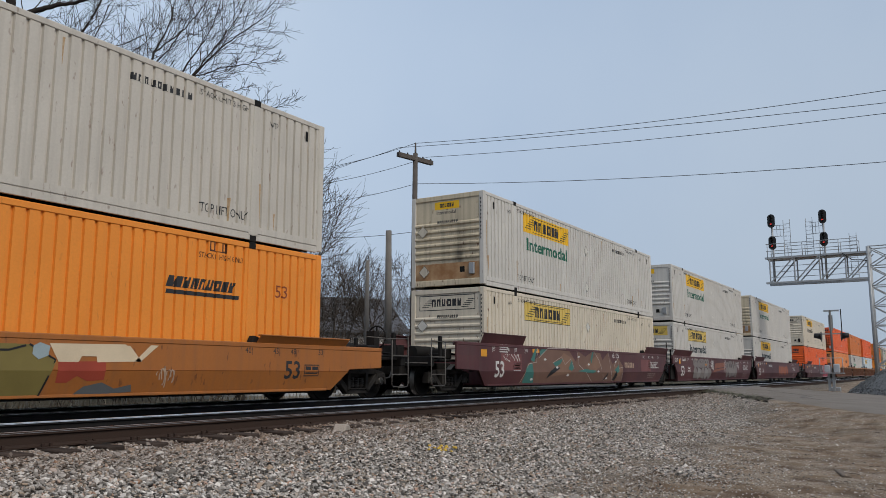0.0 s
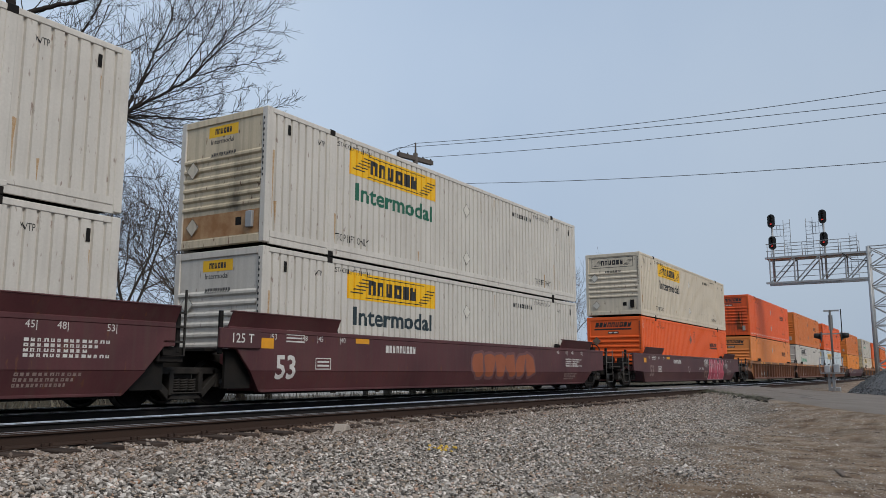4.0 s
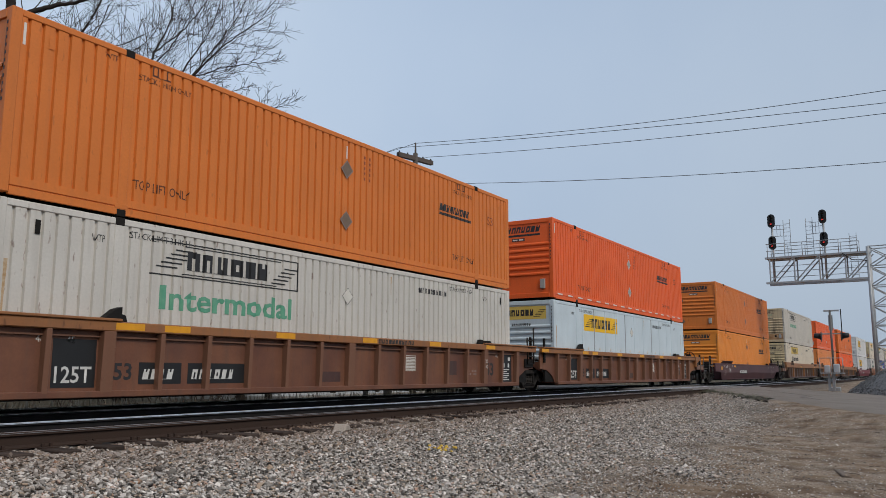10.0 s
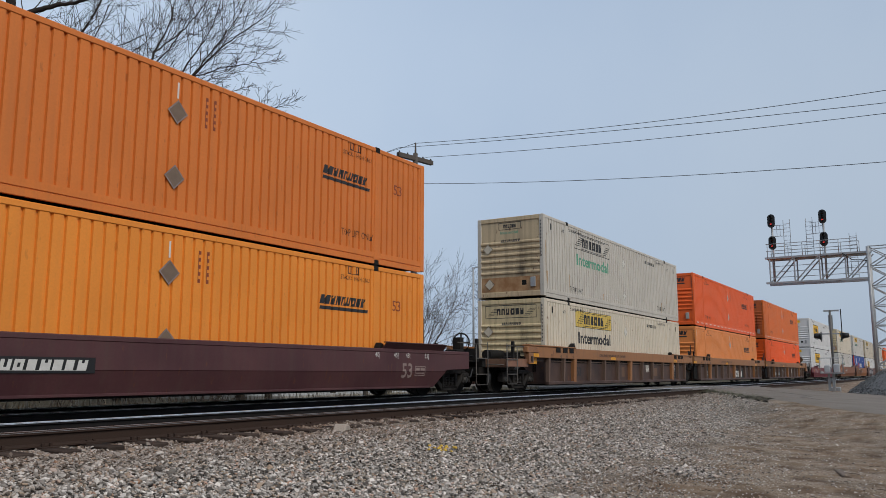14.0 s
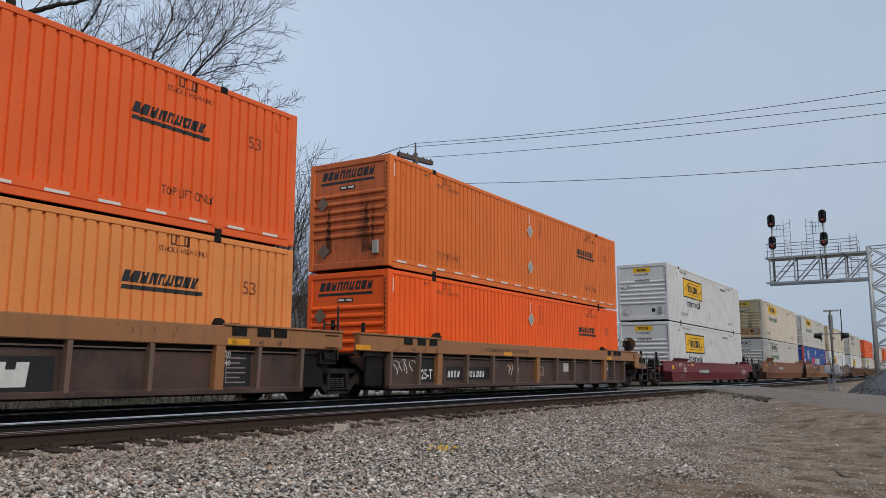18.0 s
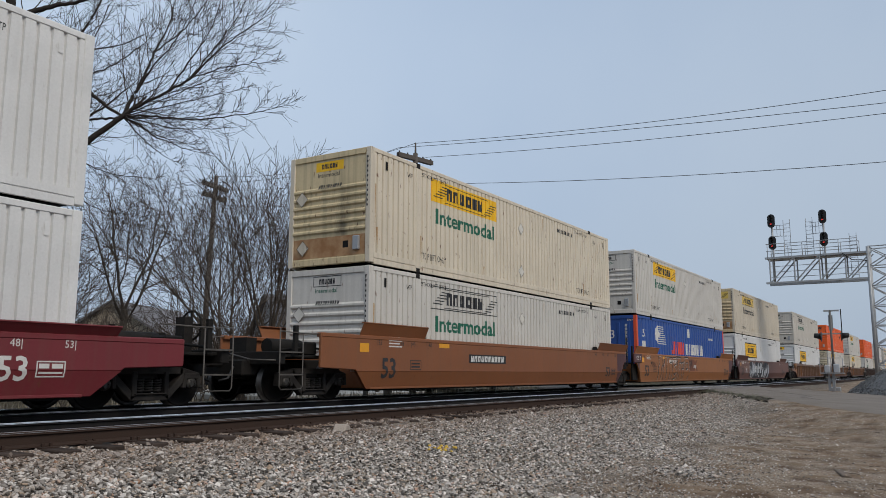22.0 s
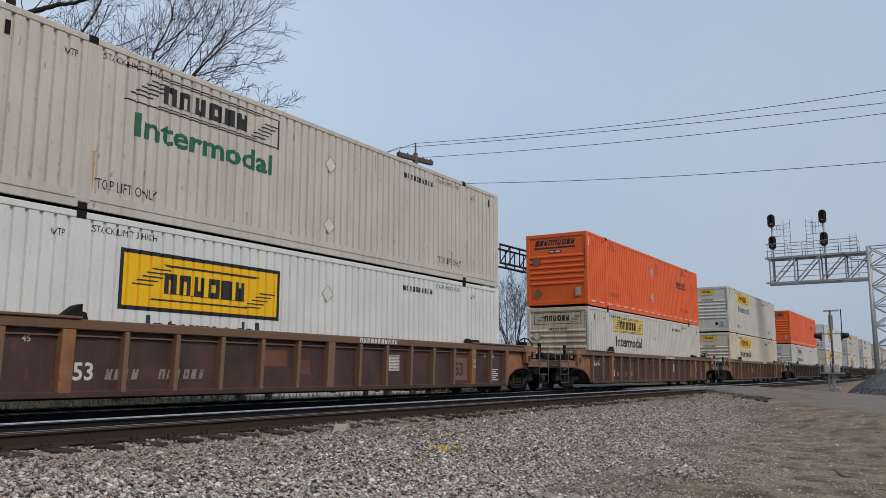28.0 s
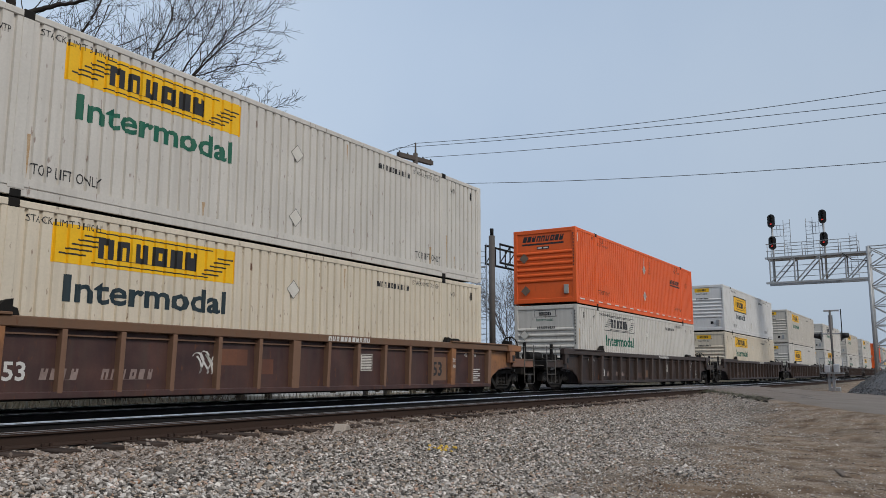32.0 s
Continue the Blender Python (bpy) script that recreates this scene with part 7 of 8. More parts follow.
TOPS = [((27.42, 18.42, 10.2), (27.42, -14.2, 9.67), (25.85, 28.6, 9.75)), ((26.4, 18.55, 9.78), (26.4, -14.2, 8.12), (25.0, 28.55, 9.3)),
        ((28.2, 18.3, 9.76), (28.35, -14.2, 8.78), (26.7, 28.9, 9.3)), ((27.45, 18.4, 8.45), (27.45, -14.2, 6.85), (25.8, 28.65, 8.4))]
for (a, b, c), slack in zip(TOPS, (0.68, 0.35, 0.48, 0.6)):
    wire(a, b, slack)
    wire(a, c, 0.45)
wire((27.4, 18.5, 6.4), (25.8, 28.65, 7.4), 0.4)
for c, d in (((25.85, 28.6, 9.75), (25.0, 60, 10.6)), ((25.0, 28.55, 9.3), (24.4, 60, 10.0)), ((26.7, 28.9, 9.3), (25.6, 60, 10.0))):
    wire(c, d, 0.5)

# ---- bare trees ----
BARK = mat("dark winter bark", (0.03, 0.026, 0.024), rough=0.95, col2=(0.06, 0.05, 0.042), scale=6, grain=30, bump=0.5, bump_scale=18, spec=0.1)
TWIG = mat("brown twigs", (0.04, 0.033, 0.028), rough=0.95, col2=(0.075, 0.06, 0.05), scale=4, spec=0.1)
PALE_TWIG = mat("grey-brown twigs", (0.065, 0.053, 0.044), rough=0.95, col2=(0.11, 0.09, 0.075), scale=4, spec=0.1)
GREY_BARK = mat("grey-brown bark", (0.075, 0.064, 0.055), rough=0.95, col2=(0.12, 0.105, 0.09), scale=5, grain=30, bump=0.5, bump_scale=18, spec=0.1)


def grow(g, rng, p, d, length, r, level, spread, droop, twigs, wander=0.1, thin=0.0085, fewer=0):
    """One limb with its side branches, drawn as a bending, tapering tube."""
    n = 5
    pts, rad = [p], [r]
    for k in range(n):
        d = (d + Vector((rng.gauss(0, wander), rng.gauss(0, wander), rng.gauss(0, wander) + droop))).normalized()
        p = p + d * (length / n)
        pts.append(p)
        rad.append(max(thin * 0.6, r * (1 - 0.7 * (k + 1) / n)))
    g.tube(pts, rad, 5 if r > 0.03 else 3, False)
    if level <= 0:
        return
    turn = rng.uniform(0, 6.28)
    for k in range(twigs):
        t = 0.2 + 0.76 * (k + rng.random() * 0.8) / twigs
        i = min(n - 1, int(t * n))
        q = pts[i].lerp(pts[i + 1], t * n - i)
        along = (pts[i + 1] - pts[i]).normalized()
        side = along.orthogonal().normalized()
        turn += 2.4
        side.rotate(Matrix.Rotation(turn + rng.uniform(-0.6, 0.6), 3, along))
        nd = (along * rng.uniform(0.75, 1.0) + side * spread * rng.uniform(0.6, 1.1)).normalized()
        grow(g, rng, q, nd, length * rng.uniform(0.42, 0.72) * (1.15 - 0.35 * t), max(thin, rad[i] * rng.uniform(0.45, 0.62)), level - 1, spread, droop * (0.8 if not fewer else 1.0), twigs - fewer, wander, thin, fewer)


def limb_with_twigs(limb, crown, rng, pts, r0, r1, level, every, reach):
    """A limb smoothed through its points, with shoots that leave it at a narrow angle and bend upward."""
    pts = [Vector(p) for p in pts]
    ext = [pts[0] * 2 - pts[1]] + pts + [pts[-1] * 2 - pts[-2]]
    dense = []
    for a, b, c, d in zip(ext, ext[1:], ext[2:], ext[3:]):
        for k in range(5):
            t = k / 5
            q = 0.5 * ((2 * b) + (c - a) * t + (2 * a - 5 * b + 4 * c - d) * t * t + (3 * b - a - 3 * c + d) * t ** 3)
            dense.append(q + Vector((rng.gauss(0, 0.014), rng.gauss(0, 0.014), rng.gauss(0, 0.014))))
    dense.append(pts[-1])
    n = len(dense)
    rad = [r0 + (r1 - r0) * (i / (n - 1)) ** 0.8 for i in range(n)]
    limb.tube(dense, rad, 8, False)
    total = sum((b - a).length for a, b in zip(dense, dense[1:]))
    count = int(total * every)
    turn = rng.uniform(0, 6.28)
    for k in range(count):
        t = (0.12 + 0.88 * k / max(1, count)) * (n - 1)
        i = min(n - 2, int(t))
        q = dense[i].lerp(dense[i + 1], t - i)
        d = (dense[i + 1] - dense[i]).normalized()
        side = d.orthogonal().normalized()
        turn += 2.4
        side.rotate(Matrix.Rotation(turn + rng.uniform(-0.5, 0.5), 3, d))
        nd = (d * 0.75 + side * rng.uniform(0.5, 1.1) + Vector((0.06, -0.09, 0.02))).normalized()
        grow(crown, rng, q, nd, reach * rng.uniform(0.5, 1.05) * (1 - 0.45 * k / count), max(0.011, min(0.022, rad[i] * 0.4)), level if k % 3 == 0 else 1, 0.8, 0.06, 5, 0.1, 0.0082, 3)
    end = (dense[-1] - dense[-4]).normalized()
    grow(crown, rng, dense[-1], end, reach * 0.42, r1, level, 0.75, 0.06, 6, 0.06, 0.0082, 3)


def big_tree():
    t = thing("tree", "large bare winter tree with long spreading limbs", "tree", "bare trees", at=pose(0, 0, 0))
    rng = random.Random(11)
    trunk, crown = Geo(), Geo()
    trunk.tube([(14.25, 25.9, -0.6), (14.18, 26.0, 0.94), (13.97, 26.1, 4.54), (13.9, 26.13, 6.39), (13.96, 26.1, 8.49), (14.04, 26.06, 10.26), (14.04, 25.83, 12.4), (14.0, 25.85, 13.8), (13.85, 25.93, 15.8), (13.9, 25.9, 17.5)],
               [0.4, 0.33, 0.28, 0.26, 0.22, 0.19, 0.16, 0.14, 0.09, 0.05], 12)
    part("trunk", trunk, BARK, t)

    def limb(pts, r0, r1, every=2.9, reach=1.7):
        g = Geo()
        limb_with_twigs(g, crown, rng, pts, r0 * 0.9, r1 * 0.9, 2, every * 1.15, reach * 1.45)
        part("limb", g, BARK, t)

    fork = (16.42, 22.8, 9.08)
    limb([(13.87, 26.04, 6.15), (14.27, 25.59, 6.32), (14.93, 24.63, 7.02), (15.35, 24.13, 7.65), (15.88, 23.55, 8.33), fork], 0.2, 0.1, 1.6)
    limb([(13.81, 25.95, 6.5), (14.46, 25.37, 6.94), (15.13, 24.62, 7.35)], 0.11, 0.07, 1.2)
    limb([fork, (16.7, 22.72, 9.86), (17.02, 22.61, 10.66), (17.36, 22.6, 11.63), (17.8, 22.51, 12.75), (18.09, 22.54, 14.05)], 0.085, 0.016, 3.2, 1.9)
    limb([fork, (16.6, 22.3, 9.39), (17.0, 21.49, 9.83), (17.34, 20.7, 10.26), (17.61, 20.07, 10.95), (17.96, 19.21, 11.66), (18.38, 18.39, 12.3)], 0.075, 0.013, 3.6, 2.0)
    limb([fork, (16.71, 21.96, 9.03), (17.09, 21.16, 8.92), (17.52, 20.28, 8.85), (17.91, 19.4, 8.91), (18.28, 18.49, 8.99), (18.6, 17.75, 9.15)], 0.05, 0.01, 3.0, 1.1)
    limb([(16.46, 22.65, 9.02), (16.56, 22.08, 8.68), (16.78, 21.53, 8.27), (17.04, 20.94, 7.97), (17.35, 20.29, 7.72)], 0.035, 0.01, 3.4, 0.9)
    limb([(13.85, 26.05, 7.27), (14.54, 25.79, 7.82), (15.22, 25.39, 8.59), (15.84, 24.89, 8.95), (16.32, 24.45, 9.37), (16.66, 23.98, 9.79), (17.02, 23.6, 10.32)], 0.1, 0.025)
    limb([(16.04, 24.64, 9.12), (16.4, 23.92, 9.18), (16.56, 23.08, 9.12)], 0.05, 0.04, 1.5)
    limb([(13.94, 26.0, 9.59), (14.52, 25.33, 10.13), (15.13, 24.74, 10.87), (15.37, 24.47, 11.33), (15.63, 24.19, 12.09), (15.91, 23.88, 12.95), (16.11, 23.75, 13.84)], 0.095, 0.03)
    limb([(13.87, 26.04, 8.69), (14.74, 25.9, 9.28), (15.35, 25.77, 9.63), (15.93, 25.54, 10.55), (16.57, 25.25, 10.99), (17.41, 24.8, 11.67), (18.21, 24.34, 12.61)], 0.075, 0.02)
    limb([(15.18, 24.71, 11.0), (15.48, 24.29, 10.49), (15.84, 23.82, 9.92), (16.18, 23.34, 9.42), (16.45, 22.9, 9.1)], 0.075, 0.055, 1.4, 1.2)
    limb([(14.03, 25.84, 12.11), (14.37, 25.42, 12.52), (14.87, 24.9, 12.86), (15.37, 24.36, 13.07), (15.86, 23.92, 13.39)], 0.14, 0.05)
    limb([(14.0, 25.97, 10.58), (14.76, 26.12, 11.03), (15.46, 26.17, 11.34)], 0.06, 0.03, 2.0, 1.0)
    limb([(15.15, 24.49, 7.12), (15.39, 23.87, 6.6), (15.61, 23.49, 6.13), (16.01, 22.97, 5.81), (16.53, 22.22, 5.67)], 0.035, 0.01, 2.0, 0.9)
    limb([(15.5, 23.92, 7.62), (15.77, 23.38, 7.3), (16.17, 22.73, 7.02), (16.77, 21.79, 6.89)], 0.03, 0.01, 2.6, 0.9)
    limb([(14.1, 25.77, 6.29), (14.12, 25.53, 5.72), (14.07, 25.35, 5.05), (14.14, 25.19, 4.41)], 0.06, 0.03, 1.5, 0.9)
    limb([(14.88, 24.66, 6.94), (14.87, 24.43, 6.29), (14.92, 24.28, 5.81), (15.09, 24.06, 5.3)], 0.026, 0.009, 2.6, 0.8)
    limb([(15.18, 24.71, 11.04), (16.05, 24.63, 11.65), (17.2, 24.34, 12.2), (18.18, 24.11, 12.99)], 0.045, 0.014)
    limb([(16.76, 22.68, 9.96), (16.9, 22.07, 10.79), (17.17, 21.48, 11.56), (17.38, 21.06, 12.35), (17.47, 20.72, 13.21)], 0.034, 0.012)
    limb([(17.11, 21.4, 9.93), (17.56, 20.9, 11.13), (18.0, 20.53, 12.22), (18.21, 20.34, 13.43)], 0.04, 0.012, 3.4, 1.9)
    limb([(17.34, 20.7, 10.26), (17.75, 20.1, 11.3), (18.15, 19.6, 12.3), (18.4, 19.2, 13.3)], 0.034, 0.011, 3.2, 1.7)
    limb([(17.36, 22.6, 11.63), (17.9, 22.0, 12.4), (18.3, 21.5, 13.2), (18.6, 21.1, 14.2)], 0.034, 0.011, 3.2, 1.7)
    limb([(17.34, 20.7, 10.26), (17.82, 19.75, 10.6), (18.22, 18.96, 10.73), (18.43, 18.34, 10.71)], 0.028, 0.01, 3.0, 0.9)
    limb([(15.0, 25.52, 8.48), (15.49, 25.46, 9.59), (16.11, 25.31, 10.57), (16.76, 25.12, 12.65), (17.22, 24.93, 14.08)], 0.05, 0.016)
    for k, (dx, dy, dz) in enumerate(((0.9, -1.9, -0.75), (0.7, -1.2, -1.0), (1.0, -2.2, -0.4), (1.1, -2.4, 0.5), (1.0, -2.0, 0.9), (0.6, -0.8, -1.3))):
        tip = [Vector(fork) + Vector((dx * q, dy * q, dz * q + 0.25 * q * q * (dz < 0))) * 1.0 for q in (0.02, 0.45, 0.95, 1.5)]
        limb(tip, 0.03, 0.01, 2.6, 0.9)
    part("crown", crown, TWIG, t, "mesh of thin bare twigs")


big_tree()


def tree(x, y, tall, label, seed, r=0.16, forks=4, level=3, spread=0.55, twigs=5, base=-0.5, fork_at=0.25, crook=0.13, lean=(0, 0)):
    t = thing("tree", label, "tree", "bare trees", at=pose(x, y, base))
    rng = random.Random(seed)
    trunk, crown = Geo(), Geo()
    fork = Vector((rng.gauss(0, 0.04) + lean[0], rng.gauss(0, 0.04) + lean[1], 1)).normalized() * tall * fork_at
    trunk.tube([(0, 0, 0), tuple(fork * 0.5), tuple(fork)], [r * 1.15, r, r * 0.85], 9)
    part("trunk", trunk, GREY_BARK, t)
    for k in range(forks):
        a = 2 * math.pi * (k + rng.random() * 0.6) / forks
        d = Vector((math.cos(a) * spread * 0.7 + lean[0], math.sin(a) * spread * 0.7 + lean[1], 1)).normalized()
        grow(crown, rng, fork * rng.uniform(0.75, 1.0), d, tall * rng.uniform(0.58, 0.78), r * 0.42, level, spread, 0.04, twigs + 1, crook, 0.0095)
    part("crown", crown, PALE_TWIG, t, "bare ascending branches and twigs")
    return t


tree(21.65, 20.8, 7.7, "tall bare tree with many ascending stems", 21, 0.13, 7, 3, 0.62, 5, fork_at=0.27, crook=0.06)
tree(20.3, 20.6, 6.6, "bare tree leaning over the tracks' far side", 32, 0.12, 5, 3, 0.6, 5, fork_at=0.3, crook=0.08, lean=(-0.32, 0.3))
tree(19.7, 26.7, 7.0, "bare forked tree with crooked branches", 24, 0.15, 4, 3, 0.75, 5, fork_at=0.5, crook=0.14)
tree(27.8, 22.9, 5.6, "small bare tree with curling twigs", 22, 0.12, 4, 3, 0.6, 6)
tree(30.6, 22.6, 5.4, "low bare tree beside a pole stub", 23, 0.1, 4, 3, 0.6, 5)
tree(17.6, 29.0, 5.6, "bushy bare tree behind the tracks", 27, 0.1, 5, 3, 0.62, 5)
tree(19.6, 30.4, 6.0, "low bare tree before a house", 25, 0.11, 5, 3, 0.65, 5)
tree(29.0, 29.5, 7.6, "bare spreading tree behind the tracks", 26, 0.13, 4, 3, 0.6, 5)
tree(64.3, 27.6, 9.8, "bare tree far along the tracks", 28, 0.16, 5, 3, 0.5, 5)
tree(53.4, 27.2, 7.5, "bare tree beside the signal mast", 29, 0.14, 5, 3, 0.55, 5)
tree(46.0, 30.0, 7.0, "bare tree far behind the tracks", 30, 0.13, 5, 3, 0.55, 5)
tree(36.0, 32.0, 6.5, "bare tree beyond the road", 31, 0.12, 5, 3, 0.6, 5)


def thicket():
    """Scrub and brush behind the tracks."""
    rng = random.Random(77)
    g = Geo()
    for k in range(190):
        x = rng.uniform(8, 46)
        y = 20.0 + rng.random() ** 1.2 * 17 + (4 if x > 24 else 0)
        if math.atan2(y, x) < math.radians(33):
            continue
        tall = rng.uniform(1.6, 3.6) * (1.2 if x < 19 else 1.0)
        for s in range(3):
            d = Vector((rng.gauss(0, 0.4), rng.gauss(0, 0.4), 1)).normalized()
            grow(g, rng, Vector((x + rng.gauss(0, 0.3), y + rng.gauss(0, 0.3), -0.5)), d, tall, 0.02, 2, 0.6, 0.0, 4, 0.1, 0.012)
    tagged(new("brush", g.mesh("brush", PALE_TWIG)), "tangled bare brush behind the tracks", "brush", kind="stuff")
    w = Geo()
    for k in range(2600):
        x, y = rng.uniform(4, 60), rng.choice((rng.gauss(16.6, 0.6), rng.uniform(15.8, 21)))
        h = rng.uniform(0.12, 0.5)
        a = rng.uniform(0, 6.28)
        dx, dy = math.cos(a) * 0.02, math.sin(a) * 0.02
        tx, ty = rng.gauss(0, 0.12), rng.gauss(0, 0.12)
        b = len(w.v)
        z = height(x, y)
        w.v += [(x - dx, y - dy, z), (x + dx, y + dy, z), (x + tx, y + ty, z + h)]
        w.face((b, b + 1, b + 2))
    m = mat("dry weeds", (0.26, 0.235, 0.18), rough=0.9, col2=(0.09, 0.08, 0.055), scale=2, vary=0.35, island=True)
    tagged(new("weeds", w.mesh("weeds", m)), "dry pale weeds along the far track", "weeds", kind="stuff")


thicket()


# ---- houses behind the trees ----
def house(x, y, wx, wy, eaves, ridge, turn, wall_rgb, roof_rgb, label):
    h = thing("house", label, "house", "houses behind the trees", at=pose(x, y, -0.5, 0, 0, turn))
    wm = mat("siding %d %d" % (x, y), lin(*wall_rgb), rough=0.8, scale=0.8, grain=10)
    rm = mat("shingles %d %d" % (x, y), lin(*roof_rgb), rough=0.9, scale=2, grain=14, bump=0.4, bump_scale=10)
    a, b = wx / 2, wy / 2
    part("wall", Geo().box(-a, a, -b, b, 0, eaves), wm, h)
    g = Geo()
    g.v = [(-a, -b, eaves), (-a, b, eaves), (-a, 0, ridge)]
    g.face((0, 2, 1))
    part("gable", g, wm, h)
    g = Geo()
    g.v = [(a, -b, eaves), (a, b, eaves), (a, 0, ridge)]
    g.face((0, 1, 2))
    part("gable", g, wm, h)
    for s in (-1, 1):
        r = Geo().along([(s * (b + 0.4), eaves - 0.3), (0, ridge), (0, ridge + 0.16), (s * (b + 0.4), eaves - 0.14)], -a - 0.4, a + 0.4)
        part("roof", r, rm, h)
    glass = mat("dark window glass", (0.03, 0.035, 0.04), rough=0.1, spec=0.6)
    trim = mat("white window trim", (0.7, 0.7, 0.68), rough=0.6)
    for s in (-1, 1):
        for k in (-0.55, 0.1, 0.6):
            w = part("window", Geo().box(k * a - 0.55, k * a + 0.55, s * b - 0.04, s * b + 0.04, eaves * 0.42, eaves * 0.78), trim, h)
            part("pane", Geo().box(k * a - 0.45, k * a + 0.45, s * b - 0.06, s * b + 0.06, eaves * 0.45, eaves * 0.75), glass, w)
    for k in (-0.4, 0.4):
        w = part("window", Geo().box(-a - 0.04, -a + 0.04, k * b - 0.5, k * b + 0.5, eaves * 0.42, eaves * 0.78), trim, h)
        part("pane", Geo().box(-a - 0.06, -a + 0.06, k * b - 0.4, k * b + 0.4, eaves * 0.45, eaves * 0.75), glass, w)


house(36.0, 46.0, 9, 8, 3.0, 5.4, 25, (168, 156, 138), (112, 110, 112), "grey-roofed house behind bare trees")
house(47.0, 39.5, 9, 8, 4.2, 6.6, -30, (150, 148, 146), (84, 84, 88), "pale house with a grey roof behind trees")
house(21.0, 45.0, 9, 8, 2.6, 4.6, 20, (104, 94, 84), (70, 68, 70), "dark brown house behind the thicket")
house(230, 2.0, 12, 14, 6.0, 11.0, 8, (170, 92, 72), (120, 70, 58), "reddish house far down the line")


def treeline():
    """Far woods closing the horizon."""
    rng = random.Random(5)
    g = Geo()
    for k in range(95):
        a = math.radians(rng.uniform(-8, 75))
        d = rng.uniform(75, 190)
        x, y = d * math.cos(a), d * math.sin(a)
        if abs(y - 11) < 12:
            continue
        tall = rng.uniform(4, 7.5)
        for s in range(3):
            v = Vector((rng.gauss(0, 0.3), rng.gauss(0, 0.3), 1)).normalized()
            grow(g, rng, Vector((x, y, -0.5)), v, tall, 0.1, 2, 0.6, 0.02, 4)
    tagged(new("far_woods", g.mesh("far_woods", TWIG)), "far bare woods along the horizon", "woods", kind="stuff")


treeline()

